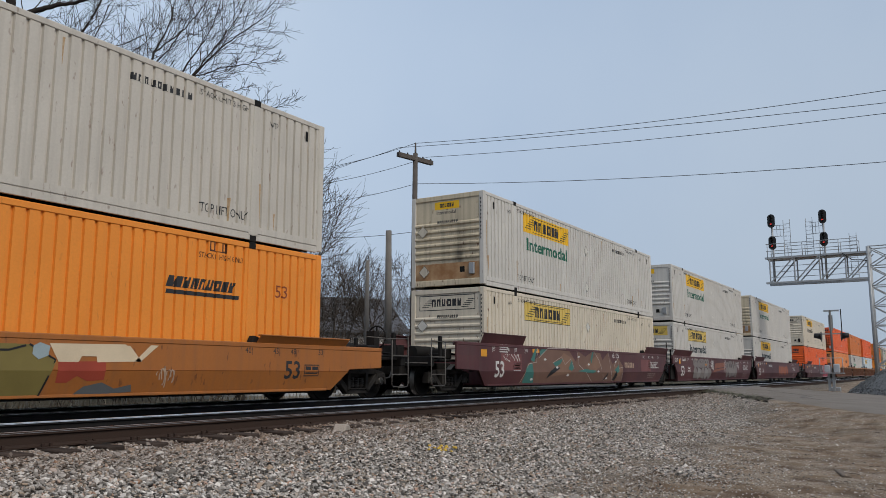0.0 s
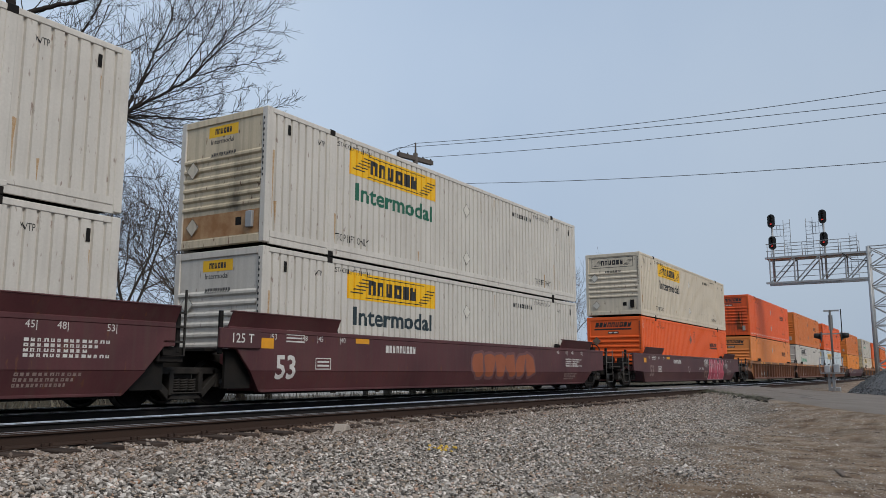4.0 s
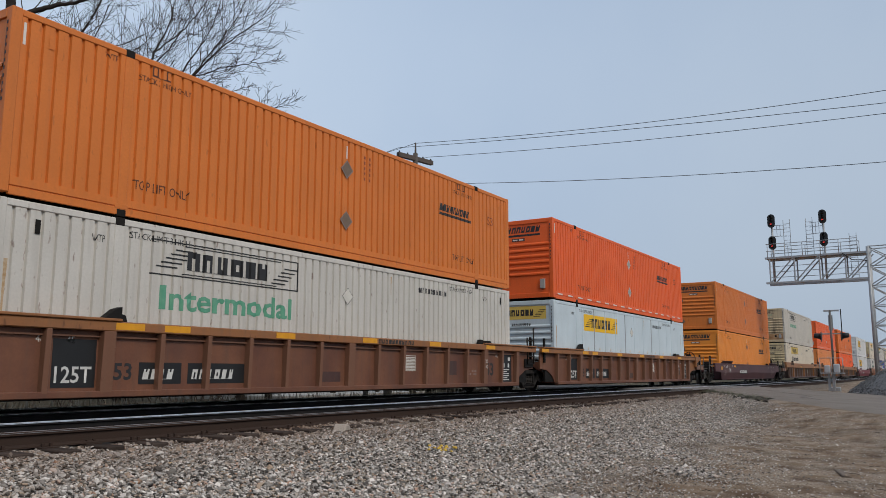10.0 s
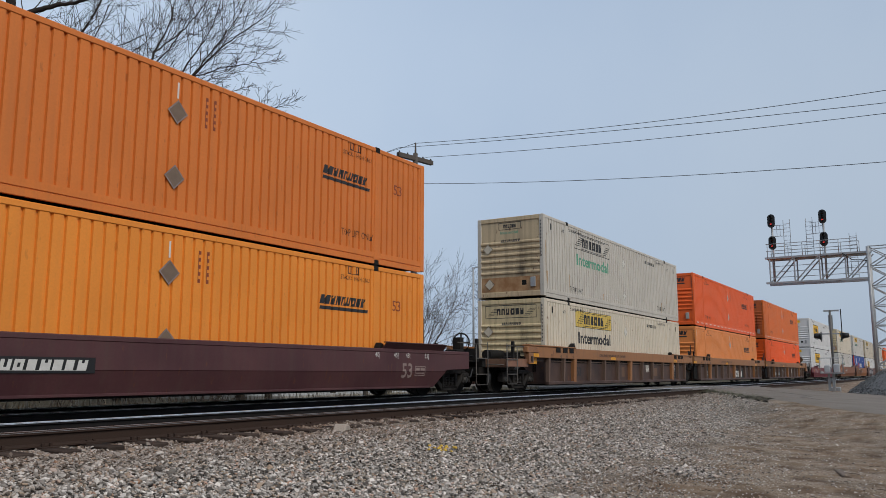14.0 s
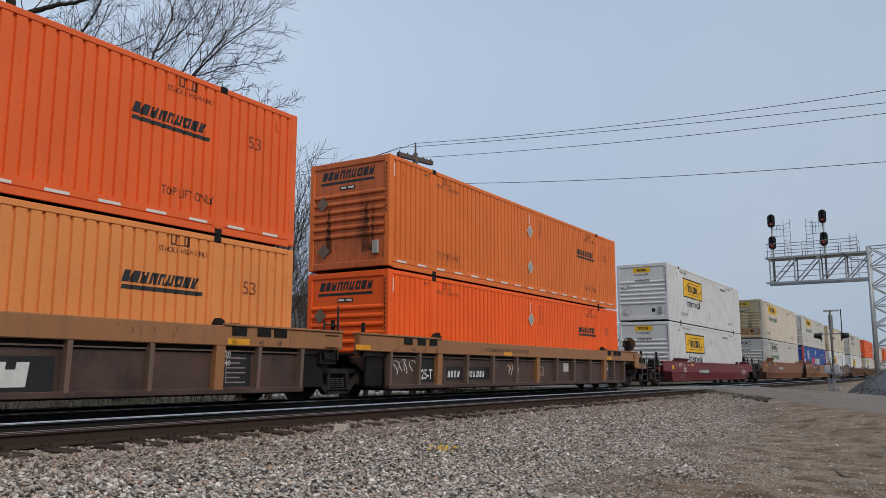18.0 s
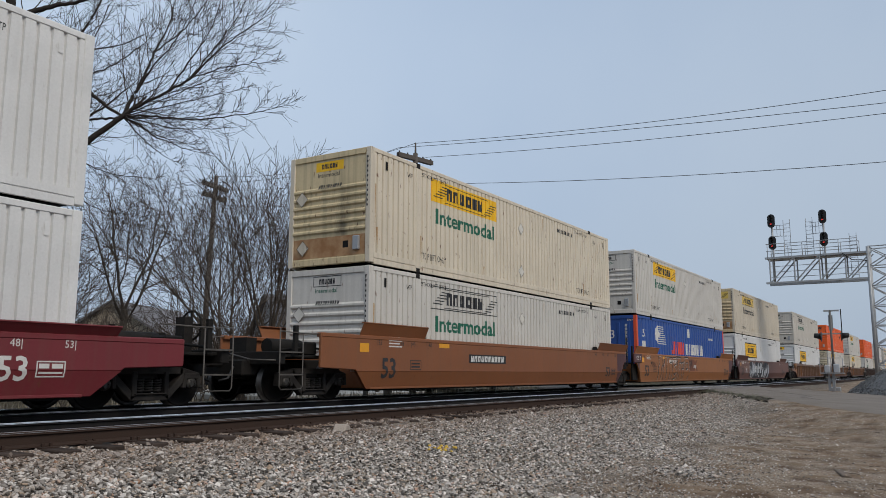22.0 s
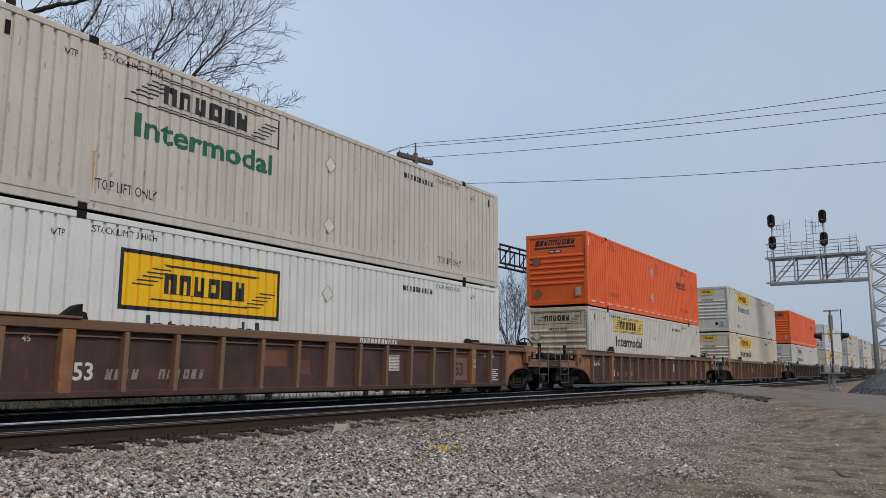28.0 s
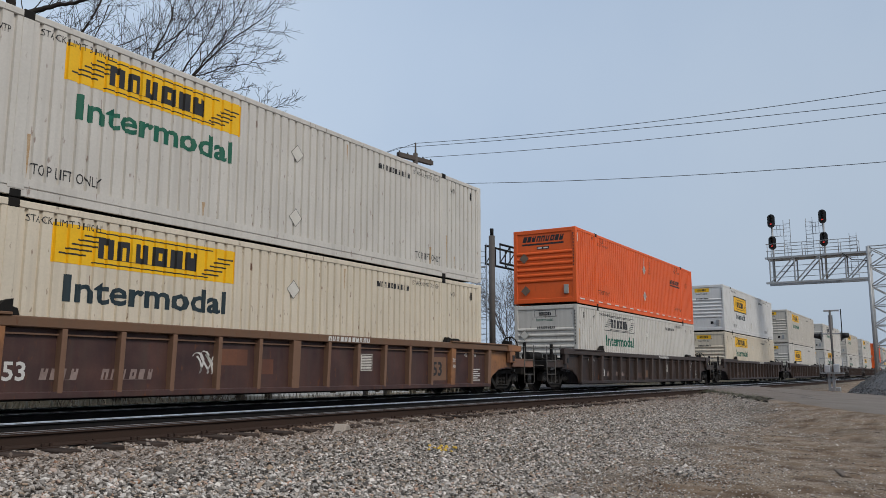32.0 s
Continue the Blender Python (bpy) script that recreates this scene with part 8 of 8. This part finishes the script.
# ---- the train ----
SPEED = 12.0
UNITS = [
    # place at 0 s, upper box, lower box, car
    (-2.70, ("grey", "white", "smallw", "weathered white corrugated container, upper of two"), ("gold", "orange", "orange", "golden orange corrugated container in a well car"), ("low", "ochre", "c", "c", "ochre yellow low-sided well car with graffiti")),
    (20.78, ("white", "yellow", "small", "white container with yellow panel and green word"), ("cream", "bare", "wide", "cream container with faded yellow panel, rust spotted"), ("smooth", "maroon", "c", "j", "maroon smooth-sided well car with brown and teal graffiti")),
    (40.21, ("white", "yellow", "small", "white corrugated container with yellow name panel"), ("white", "old", "widey", "white container with faded yellow panel and dark word"), ("smooth", "maroon", "j", "j", "maroon smooth-sided well car with grey bubble graffiti")),
    (59.66, ("white", "yellow", "small", "white container with a brown stained front end"), ("white", "yellow", "small", "white container with yellow panel and dark word"), ("smooth", "maroon", "j", "c", "maroon smooth-sided well car with rusty graffiti")),
    (83.29, ("cream", "yellow", "wide", "cream-white container with yellow panel and black word"), ("red", "orange", "orange", "red-orange corrugated container under a white one"), ("smooth", "plum", "c", "c", "plum smooth-sided well car with pink graffiti")),
    (106.79, ("red", "orange", "orange", "red-orange container with sooty front end"), ("light", "orange", "orange", "faded light orange corrugated container"), ("ribbed", "rust", "c", "j", "red-brown ribbed well car with yellow tags")),
    (126.27, ("tan", "orange", "orange", "weathered tan orange corrugated container"), ("white", "white", "smallw", "white container with outlined panel and pale green word"), ("ribbed", "rust", "j", "j", "red-brown ribbed well car, middle of a set")),
    (145.78, ("red", "orange", "orange", "red-orange corrugated container with white tape"), ("pale", "plate", "widey", "pale smooth riveted container with yellow panel"), ("ribbed", "rust", "j", "c", "red-brown ribbed well car with black load patch")),
    (169.39, ("tan", "orange", "orange", "weathered tan orange container, ribbed front"), ("gold", "orange", "orange", "golden orange corrugated container, patched front mark"), ("low", "plum", "c", "c", "dark plum low-sided well car with yellow tags")),
    (193.01, ("grey", "white", "smallw", "greyed white container with outlined panel, rusty front"), ("cream", "old", "wide", "cream container with faded panel and black word"), ("chord", "mud", "c", "j", "dull brown well car with deep ochre chord")),
    (212.40, ("red", "orange", "orange", "red-orange corrugated container with white tape"), ("light", "orange", "orange", "faded light orange corrugated container"), ("chord", "mud", "j", "j", "dull brown well car with large white block mark")),
    (231.96, ("brown", "orange", "orange", "browned orange container with black soot streaks"), ("orange", "orange", "orange", "bright orange corrugated container"), ("chord", "mud", "j", "c", "dull brown well car with ochre chord and scrawl")),
    (255.51, ("bright", "frame", "small", "clean white container with black-framed yellow panel"), ("bright", "frame", "small", "clean white container with black-framed yellow panel"), ("low", "red", "c", "c", "dark red low-sided well car")),
    (279.18, ("cream", "yellow", "small", "cream container with yellow panel and sooty front"), ("white", "white", "smallw", "white container with outlined panel and green word"), ("smooth", "umber", "c", "j", "orange-brown smooth-sided well car")),
    (298.57, ("white", "yellow", "smallw", "white container with yellow panel above a blue one"), ("blue", "blue", "blue", "blue container with orange-red corner posts"), ("smooth", "amber", "j", "j", "light orange-brown well car with outlined graffiti")),
    (318.03, ("dirty", "old", "widey", "dirty cream container with rust-stained front"), ("bright", "frame", "small", "clean white container with black-framed yellow panel"), ("smooth", "mauve", "j", "c", "dull purple-brown well car with silver graffiti")),
    (341.56, ("grey", "white", "smallw", "greyed white container with outlined panel, green word"), ("bright", "frame", "small", "white container with black-framed yellow panel"), ("ribbed", "dark", "c", "c", "grimy dark brown ribbed well car")),
    (364.98, ("red", "orange", "orange", "red-orange container above a white one"), ("white", "old", "wide", "white container with faded yellow panel, dark word"), ("ribbed", "dark", "c", "c", "grimy dark brown ribbed well car with white scrawl")),
    (388.46, ("white", "yellow", "small", "white container with yellow panel and green word"), ("cream", "yellow", "small", "cream-white container with yellow panel, rust spots"), ("ribbed", "dark", "c", "c", "grimy dark brown ribbed well car")),
    (411.87, ("red", "orange", "orange", "red-orange corrugated container above a white one"), ("white", "white", "smallw", "white container with outlined panel, green word"), ("ribbed", "grime", "c", "c", "grimy brown ribbed well car")),
    (435.26, ("bright", "frame", "small", "clean white container with black-framed yellow panel"), ("cream", "yellow", "small", "cream container with yellow panel and dark word"), ("ribbed", "grime", "c", "c", "grimy dark brown ribbed well car")),
    (458.60, ("grey", "yellow", "small", "greyed white corrugated container"), ("white", "frame", "small", "white container with small yellow panel"), ("ribbed", "grime", "c", "c", "grimy dark brown ribbed well car")),
    (482.0, ("white", "white", "smallw", "white corrugated container far back in the train"), ("white", "yellow", "small", "white corrugated container far back in the train"), ("ribbed", "grime", "c", "c", "dark ribbed well car far back")),
    (505.4, ("grey", "yellow", "small", "greyed white container far back in the train"), ("white", "white", "smallw", "white corrugated container far back in the train"), ("ribbed", "grime", "c", "c", "dark ribbed well car far back")),
    (528.8, ("white", "yellow", "small", "white corrugated container far back in the train"), ("white", "yellow", "small", "white container far back in the train"), ("ribbed", "grime", "c", "c", "dark ribbed well car far back")),
    (552.2, ("red", "orange", "orange", "red-orange container far back in the train"), ("red", "orange", "orange", "red-orange container far back in the train"), ("ribbed", "grime", "c", "c", "dark ribbed well car far back")),
    (575.6, ("white", "yellow", "small", "white container at the back of the train"), ("white", "yellow", "small", "white container at the back of the train"), ("ribbed", "grime", "c", "c", "dark ribbed well car far back")),
]
SOOT = {3: 1, 5: 1, 9: 1, 11: 1, 13: 1, 15: 1, 0: 1, 1: 1}
TAPED = (5, 7, 10, 11, 17, 19)
INKS = {4: (INK, INK), 6: (INK, PALE_GREEN_INK), 2: (GREEN_INK, NAVY_INK), 3: (GREEN_INK, NAVY_INK), 9: (PALE_GREEN_INK, INK), 15: (INK, INK), 17: (INK, INK), 18: (GREEN_INK, NAVY_INK)}
ROLLING = []


def spray(name, rgb):
    return mat("spray " + name, lin(*rgb), rough=0.6, col2=tuple(v * 0.7 for v in lin(*rgb)), scale=2)


def build_train():
    for i, (x, up, low, (style, colour, lead, tail, label)) in enumerate(UNITS):
        car = well_car(style, colour, lead, tail, label)
        inks = INKS.get(i, (GREEN_INK, GREEN_INK))
        lower = container(low[0], low[1], low[2], low[3], inks[1], i in (9, 17), i in (5, 10, 11), i > 20)
        upper = container(up[0], up[1], up[2], up[3], inks[0], i in SOOT, i in TAPED, i > 20)
        if i in TAPED:
            tape_line(upper)
        ROLLING.append((car, x, 0.0))
        ROLLING.append((lower, x, WELL))
        ROLLING.append((upper, x, WELL + HIGH + 0.02))
        y = -1.53
        if i == 0:
            shape_on(car, [[(4.2, 0.27), (9.76, 0.27), (9.93, 0.78), (9.54, 1.02), (4.2, 1.0)]], spray("olive", (122, 108, 58)), y, 0.004)
            ribbon(car, [(9.74, 0.27), (9.92, 0.8), (9.5, 1.02)], 0.03, BLACK, y, 0.009)
            ribbon(car, [(6.2, 0.9), (9.2, 0.93), (9.45, 1.0)], 0.03, BLACK, y, 0.009)
            shape_on(car, [[(9.97, 0.46), (10.15, 0.46), (10.3, 0.56), (10.5, 0.48), (10.78, 0.5), (10.78, 0.79), (9.97, 0.77)]], spray("rust red", (158, 66, 48)), y, 0.004)
            shape_on(car, [[(10.26, 0.26), (11.33, 0.3), (11.3, 0.42), (11.0, 0.36), (10.75, 0.46), (10.45, 0.4)]], spray("slate", (92, 94, 96)), y, 0.004)
            shape_on(car, [[(9.81, 1.04), (9.97, 0.77), (10.3, 0.77), (10.35, 0.86), (10.6, 0.86), (10.62, 0.77), (11.38, 0.79), (11.12, 1.06)]], spray("cream white", (214, 194, 164)), y, 0.006)
            shape_on(car, [[(11.3, 0.79), (11.42, 0.79), (11.76, 1.06), (11.6, 1.06)], [(11.08, 1.04), (11.2, 1.04), (11.44, 0.79), (11.34, 0.79)]], spray("cream white", (214, 194, 164)), y, 0.008)
            shape_on(car, [[(9.55, 0.88), (9.65, 0.8), (9.8, 0.86), (9.82, 1.0), (9.66, 1.05), (9.56, 1.0)]], spray("pale blue", (150, 164, 168)), y, 0.010)
            scrawl(car, 11.8, 12.15, 0.36, 0.72, 5, spray("faded white", (176, 150, 128)), y, 51, 0.012)
        if i == 1:
            earth, dim = spray("brown", (118, 88, 74)), spray("khaki", (134, 102, 82))
            teal, pale = spray("teal", (64, 116, 108)), spray("pale line", (176, 164, 156))
            shape_on(car, [[(1.9, 0.29), (11.15, 0.29), (11.2, 0.9), (10.6, 1.2), (10.0, 0.95), (9.5, 1.4), (8.9, 1.1), (8.6, 1.44), (7.9, 1.42), (7.2, 1.2), (6.5, 1.38), (6.3, 1.0), (5.6, 1.44), (4.6, 1.44), (3.6, 1.4), (3.1, 1.1), (2.4, 0.9)]], earth, y, 0.004)
            shape_on(car, [[(4.2, 0.5), (5.2, 1.3), (6.1, 1.1), (5.8, 0.6)], [(7.2, 0.9), (8.4, 1.3), (8.8, 0.9), (7.9, 0.6)], [(9.9, 0.4), (10.9, 0.5), (11.0, 0.85), (10.2, 0.9)]], dim, y, 0.006)
            for q in ([(2.1, 0.3), (2.9, 0.3), (2.7, 0.95), (2.3, 0.8)], [(2.85, 0.95), (3.1, 1.44), (2.98, 1.44), (2.6, 1.02)], [(3.3, 1.16), (3.9, 1.4), (3.5, 1.42), (3.28, 1.3)], [(4.3, 0.95), (5.2, 1.12), (4.9, 0.92), (4.5, 0.82)],
                      [(5.6, 0.75), (5.9, 1.08), (6.1, 0.8), (5.9, 0.68)], [(6.4, 0.68), (7.9, 0.6), (8.3, 0.7), (7.2, 0.76)], [(7.75, 0.95), (8.0, 1.4), (7.85, 1.4), (7.65, 1.1)], [(10.2, 0.72), (10.7, 0.95), (10.75, 0.72), (10.5, 0.6)]):
                shape_on(car, [q], teal, y, 0.009)
            for q in ([(3.8, 0.42), (4.9, 0.78), (4.6, 0.84), (4.1, 0.68)], [(9.0, 0.34), (9.5, 0.66), (9.45, 0.5), (9.1, 0.32)], [(10.05, 0.35), (10.4, 0.72), (10.55, 0.52), (10.3, 0.32)]):
                shape_on(car, [q], BLACK, y, 0.011)
            for q in ([(1.95, 0.32), (2.45, 0.9), (3.0, 0.95), (3.12, 1.4)], [(3.2, 1.1), (3.9, 1.42), (5.4, 1.44)], [(4.3, 0.95), (5.0, 1.16), (5.3, 0.9), (5.8, 1.1), (6.1, 0.76)], [(6.4, 1.36), (6.55, 0.9), (7.3, 0.6), (7.9, 0.3)],
                      [(8.0, 1.42), (8.5, 1.1), (9.0, 0.5), (9.1, 0.3)], [(9.5, 1.4), (9.7, 0.9), (10.0, 0.3)], [(10.1, 0.86), (10.6, 1.2), (10.7, 0.8), (11.15, 0.85), (11.12, 0.3)]):
                ribbon(car, q, 0.022, pale, y, 0.013)
            for k in range(9):
                fx, fz = 2.6 + 0.95 * k, 0.4 + 0.9 * ((k * 5) % 7) / 7
                shape_on(car, [[(fx, fz), (fx + 0.12, fz - 0.03), (fx + 0.24, fz + 0.02), (fx + 0.1, fz + 0.06)]], WHITE_INK, y, 0.015, "graffiti_fleck")
            scrawl(car, 0.9, 2.0, 0.95, 1.2, 5, WHITE_INK, y, 3)
            on_car(car, "graffiti_date", word("6.15", 0.2, 0.01), WHITE_INK, 10.0, 1.2, y, "g615", 0.75)
            on_car(car, "faded_panel", lambda: flat([rect(0, 0, 1.3, 0.5)]), spray("faded rose", (118, 72, 70)), 13.5, 0.69, y, "frose")
            on_car(car, "faded_panel", lambda: flat([rect(0, 0, 1.35, 0.5)]), spray("faded rose", (118, 72, 70)), 0.6, 0.69, y, "frose2")
            on_car(car, "number_mark", lambda: bars(6, 1.2, 0.2, 0, 0.3), spray("faded white", (150, 130, 128)), 11.4, 0.84, y, "u1num")
        if i == 2:
            g1, g2 = spray("grey", (128, 120, 116)), spray("dark edge", (52, 44, 46))
            graffiti(car, 2.55, 5.75, 0.82, 1.44, 6, [g1], g2, y, 4, False, g2, 0.95, 0.85)
            graffiti(car, 2.5, 6.1, 0.28, 0.95, 5, [g1, spray("pale grey", (140, 134, 130))], g2, y - 0.006, 31, False, None, 0.95, 0.8)
            graffiti(car, 9.8, 12.6, 0.3, 1.4, 5, [g1], g2, y, 5, False, g2, 0.93, 0.7)
            scrawl(car, 6.15, 6.85, 0.72, 1.4, 9, WHITE_INK, y, 6, 0.012)
            shape_on(car, [[(4.85, 1.02), (5.2, 1.04), (5.2, 1.12), (4.83, 1.12)]], spray("orange chip", (196, 122, 44)), y, 0.016, "paint_chip")
            scrawl(car, 9.3, 9.75, 0.45, 1.4, 3, WHITE_INK, y, 26, 0.014)
            scrawl(car, 12.75, 13.3, 0.8, 1.35, 3, WHITE_INK, y, 27, 0.014)
            on_car(car, "faded_emblem", lambda: flat([[(0, 0), (3.0, 0.2), (3.0, 0.29), (0.3, 0.15)], [(0.35, 0.2), (0.62, 0.5), (2.95, 0.58), (2.9, 0.34)]]), spray("faded ochre", (134, 84, 66)), 6.6, 0.66, y, "u2emb")
        if i == 3:
            graffiti(car, 8.0, 12.0, 0.4, 1.3, 6, [spray("rust orange", (150, 84, 56))], spray("plum grey", (110, 76, 76)), y, 7)
        if i == 4:
            pink, pale = spray("pink", (178, 76, 92)), spray("pale pink", (224, 190, 194))
            deep = spray("deep pink", (160, 62, 80))
            forms = ([(0.0, 0.27), (0.16, 0.9), (0.22, 1.44), (0.75, 1.44), (0.9, 1.1), (0.6, 0.7), (0.62, 0.27)], [(0.62, 0.27), (0.66, 0.85), (0.8, 1.44), (1.3, 1.44), (1.52, 1.0), (1.3, 0.5), (1.35, 0.27)],
                     [(1.35, 0.27), (1.42, 0.8), (1.5, 1.44), (1.95, 1.44), (2.15, 1.1), (1.95, 0.8), (2.1, 0.27)], [(2.1, 0.27), (2.12, 0.9), (2.2, 1.2), (2.5, 1.1), (2.5, 0.27)],
                     [(2.5, 0.27), (2.5, 0.9), (2.42, 1.44), (2.85, 1.44), (2.95, 1.05), (3.4, 1.44), (3.6, 1.2), (3.3, 0.9), (3.66, 0.55), (3.5, 0.27)])
            for k, form in enumerate(forms):
                form = [(10.5 + a, b) for a, b in form]
                shape_on(car, [form], deep if k % 2 else pink, y, 0.005 + 0.0005 * k)
                ribbon(car, form + form[:1], 0.05, pale, y, 0.009 + 0.0005 * k)
            for a, b, w in ((10.95, 1.05, 0.09), (11.52, 1.0, 0.11), (12.2, 1.12, 0.1)):
                shape_on(car, [[(a - w, b), (a, b + 0.2), (a + w, b), (a, b - 0.14)]], spray("dark slate", (70, 60, 66)), y, 0.013)
                ribbon(car, [(a - w, b), (a, b + 0.2), (a + w, b), (a, b - 0.14), (a - w, b)], 0.03, pale, y, 0.014)
            scrawl(car, 9.6, 10.5, 0.9, 1.42, 9, WHITE_INK, y, 28, 0.02)
            scrawl(car, 9.6, 10.4, 0.3, 0.8, 3, spray("faded white", (150, 130, 128)), y, 38, 0.014)
            scrawl(car, 14.3, 15.2, 0.8, 1.25, 7, WHITE_INK, y, 9, 0.014)
            on_car(car, "plate_mark", lambda: flat([[(0.16 * math.cos(a), 0.16 * math.sin(a)), (0.16 * math.cos(a + 0.35), 0.16 * math.sin(a + 0.35)), (0.145 * math.cos(a + 0.35), 0.145 * math.sin(a + 0.35)), (0.145 * math.cos(a), 0.145 * math.sin(a))] for a in [0.35 * k for k in range(18)]]), WHITE_INK, 6.6, 0.82, y, "u4plate")
            on_car(car, "load_notice", word("LD LMT   169000", 0.12, 0.004), WHITE_INK, 8.5, 0.8, y, "u4ld", 0.95)
        if i == 10:
            on_car(car, "block_mark_patch", lambda: flat([rect(0, 0, 2.54, 0.52)]), BLACK, 8.36, 0.33, -1.39, "ttxp")
            on_car(car, "block_mark", lambda: bars(3, 2.1, 0.36, 0.12, 0.18), WHITE_INK, 8.52, 0.4, -1.396, "ttxb")
            scrawl(car, 5.2, 7.8, 0.4, 1.05, 6, FADED_INK, -1.39, 12)
        if i == 11:
            scrawl(car, 6.1, 6.9, 0.5, 0.95, 4, WHITE_INK, -1.39, 13)
            scrawl(car, 0.2, 1.1, 0.5, 1.0, 4, WHITE_INK, -1.39, 14)
        if i == 14:
            ink, shine = spray("black", (34, 28, 28)), WHITE_INK
            forms = ([(2.1, 0.3), (2.14, 0.9), (2.3, 1.0), (2.2, 1.42), (2.75, 1.4), (2.95, 0.85), (3.2, 1.4), (3.75, 1.4)], [(2.55, 0.3), (2.6, 0.8), (2.75, 1.0), (2.85, 0.7), (2.95, 0.32)], [(3.3, 0.3), (3.42, 0.95), (3.6, 1.38)],
                     [(3.7, 1.38), (4.3, 1.36), (4.25, 1.12), (3.95, 1.1), (3.85, 0.3)], [(4.2, 0.3), (4.35, 0.8), (4.45, 1.36), (5.0, 1.36), (5.05, 1.05), (4.6, 0.95), (5.0, 0.8), (4.95, 0.4), (4.4, 0.3)], [(4.5, 0.62), (4.75, 0.54), (4.95, 0.68)],
                     [(5.05, 1.4), (5.75, 1.38), (5.72, 1.12), (5.5, 1.1), (5.45, 0.3)], [(5.2, 1.36), (5.25, 0.9), (5.15, 0.3)], [(5.8, 1.4), (5.85, 0.95), (5.95, 0.3)], [(5.85, 1.1), (6.3, 1.16), (6.2, 0.85), (5.95, 0.8)],
                     [(6.15, 0.3), (6.35, 1.0), (6.5, 1.4), (7.1, 1.4), (7.45, 1.15), (7.2, 0.85), (7.4, 0.75), (7.0, 0.3)], [(6.65, 0.8), (6.7, 1.12), (7.0, 1.12), (7.0, 0.85), (6.65, 0.8)])
            for k, form in enumerate(forms):
                ribbon(car, [(a + 0.035, b - 0.02) for a, b in form], 0.075, shine, y, 0.004 + 0.0004 * k)
                ribbon(car, form, 0.075, ink, y, 0.010 + 0.0004 * k)
            scrawl(car, 1.05, 2.0, 0.9, 1.15, 9, ink, y, 40, 0.016)
            scrawl(car, 7.5, 7.95, 0.75, 1.4, 8, ink, y, 41, 0.012)
            scrawl(car, 8.1, 8.6, 0.85, 1.05, 6, shine, y - 0.006, 42, 0.02)
            on_car(car, "faded_block", lambda: flat([rect(0, 0, 0.85, 0.56)]), spray("brown block", (118, 70, 48)), 7.35, 0.74, y, "xblk")
            for k, sl in enumerate((0.9, -0.9)):
                on_car(car, "faded_chevron", lambda: flat([[(0, 0), (0.3, 0), (0.3 + 0.62, 0.56), (0.62, 0.56)] if k == 0 else [(0.62, 0), (0.92, 0), (0.3, 0.56), (0, 0.56)]]), spray("brown block", (118, 70, 48)), 8.05, 0.74, y - 0.002 * k, "chev%d" % k)
        if i == 15:
            rng = random.Random(18)
            dark, silver = spray("charcoal", (44, 42, 48)), spray("silver", (176, 180, 186))
            outline = [(2.3, 0.4), (2.9, 0.75), (2.7, 1.3), (3.6, 1.44), (4.4, 1.2), (4.9, 1.44), (5.9, 1.3), (6.6, 1.44), (7.4, 1.2), (7.9, 1.42), (8.9, 1.4), (9.5, 1.0), (9.2, 0.6), (9.7, 0.32), (8.0, 0.3), (5.0, 0.3), (3.3, 0.32), (3.0, 0.42)]
            shape_on(car, [outline], dark, y, 0.004)
            for k in range(30):
                cx, cz = 2.75 + 0.22 * k + rng.uniform(-0.1, 0.1), 0.5 + rng.random() * 0.6
                tall, lean = rng.uniform(0.22, 0.4), rng.uniform(-0.3, 0.3)
                form = [(cx - 0.16, max(0.31, cz - tall)), (cx + 0.1, max(0.31, cz - tall * 0.8)), (cx + 0.16 + lean, min(1.42, cz + tall * 0.5)), (cx + lean * 0.8, min(1.42, cz + tall)), (cx - 0.02, cz + 0.1)]
                shape_on(car, [form], silver if k % 3 else spray("ash", (122, 126, 134)), y, 0.006 + 0.0002 * k)
                ribbon(car, form + form[:1], 0.022, WHITE_INK, y, 0.011 + 0.0002 * k)
            scrawl(car, 1.2, 2.3, 0.85, 1.15, 8, spray("faded white", (150, 130, 128)), y, 21, 0.012)
        if i == 17:
            scrawl(car, 0.1, 0.9, 0.85, 1.1, 4, WHITE_INK, -1.39, 19, 0.02)
        if i == 18:
            scrawl(car, 5.5, 6.1, 0.5, 1.05, 3, WHITE_INK, -1.39, 20, 0.018)


build_train()


def motions():
    """The train rolls by at one speed; its wheels turn with it."""
    for ob, x, z in ROLLING:
        walk(ob, [(t, pose(x - SPEED * t, TRAIN_TRACK, z)) for t in (0.0, 8.0, 16.0, 24.0, 32.0)])
    turn = math.degrees(SPEED / 0.42)
    for name, sx in (("lead", -0.89), ("trail", 0.89)):
        first = SETS[name][0]
        walk(first, [(k / FPS, pose(sx, 0, 0.42, 0, -turn * k / FPS, 0)) for k in range(32 * FPS + 1)])
        keys = first.animation_data
        for other in SETS[name][1:]:
            other.rotation_mode = "QUATERNION"
            other.animation_data_create()
            other.animation_data.action = keys.action
            other.animation_data.action_slot = keys.action_slot


motions()
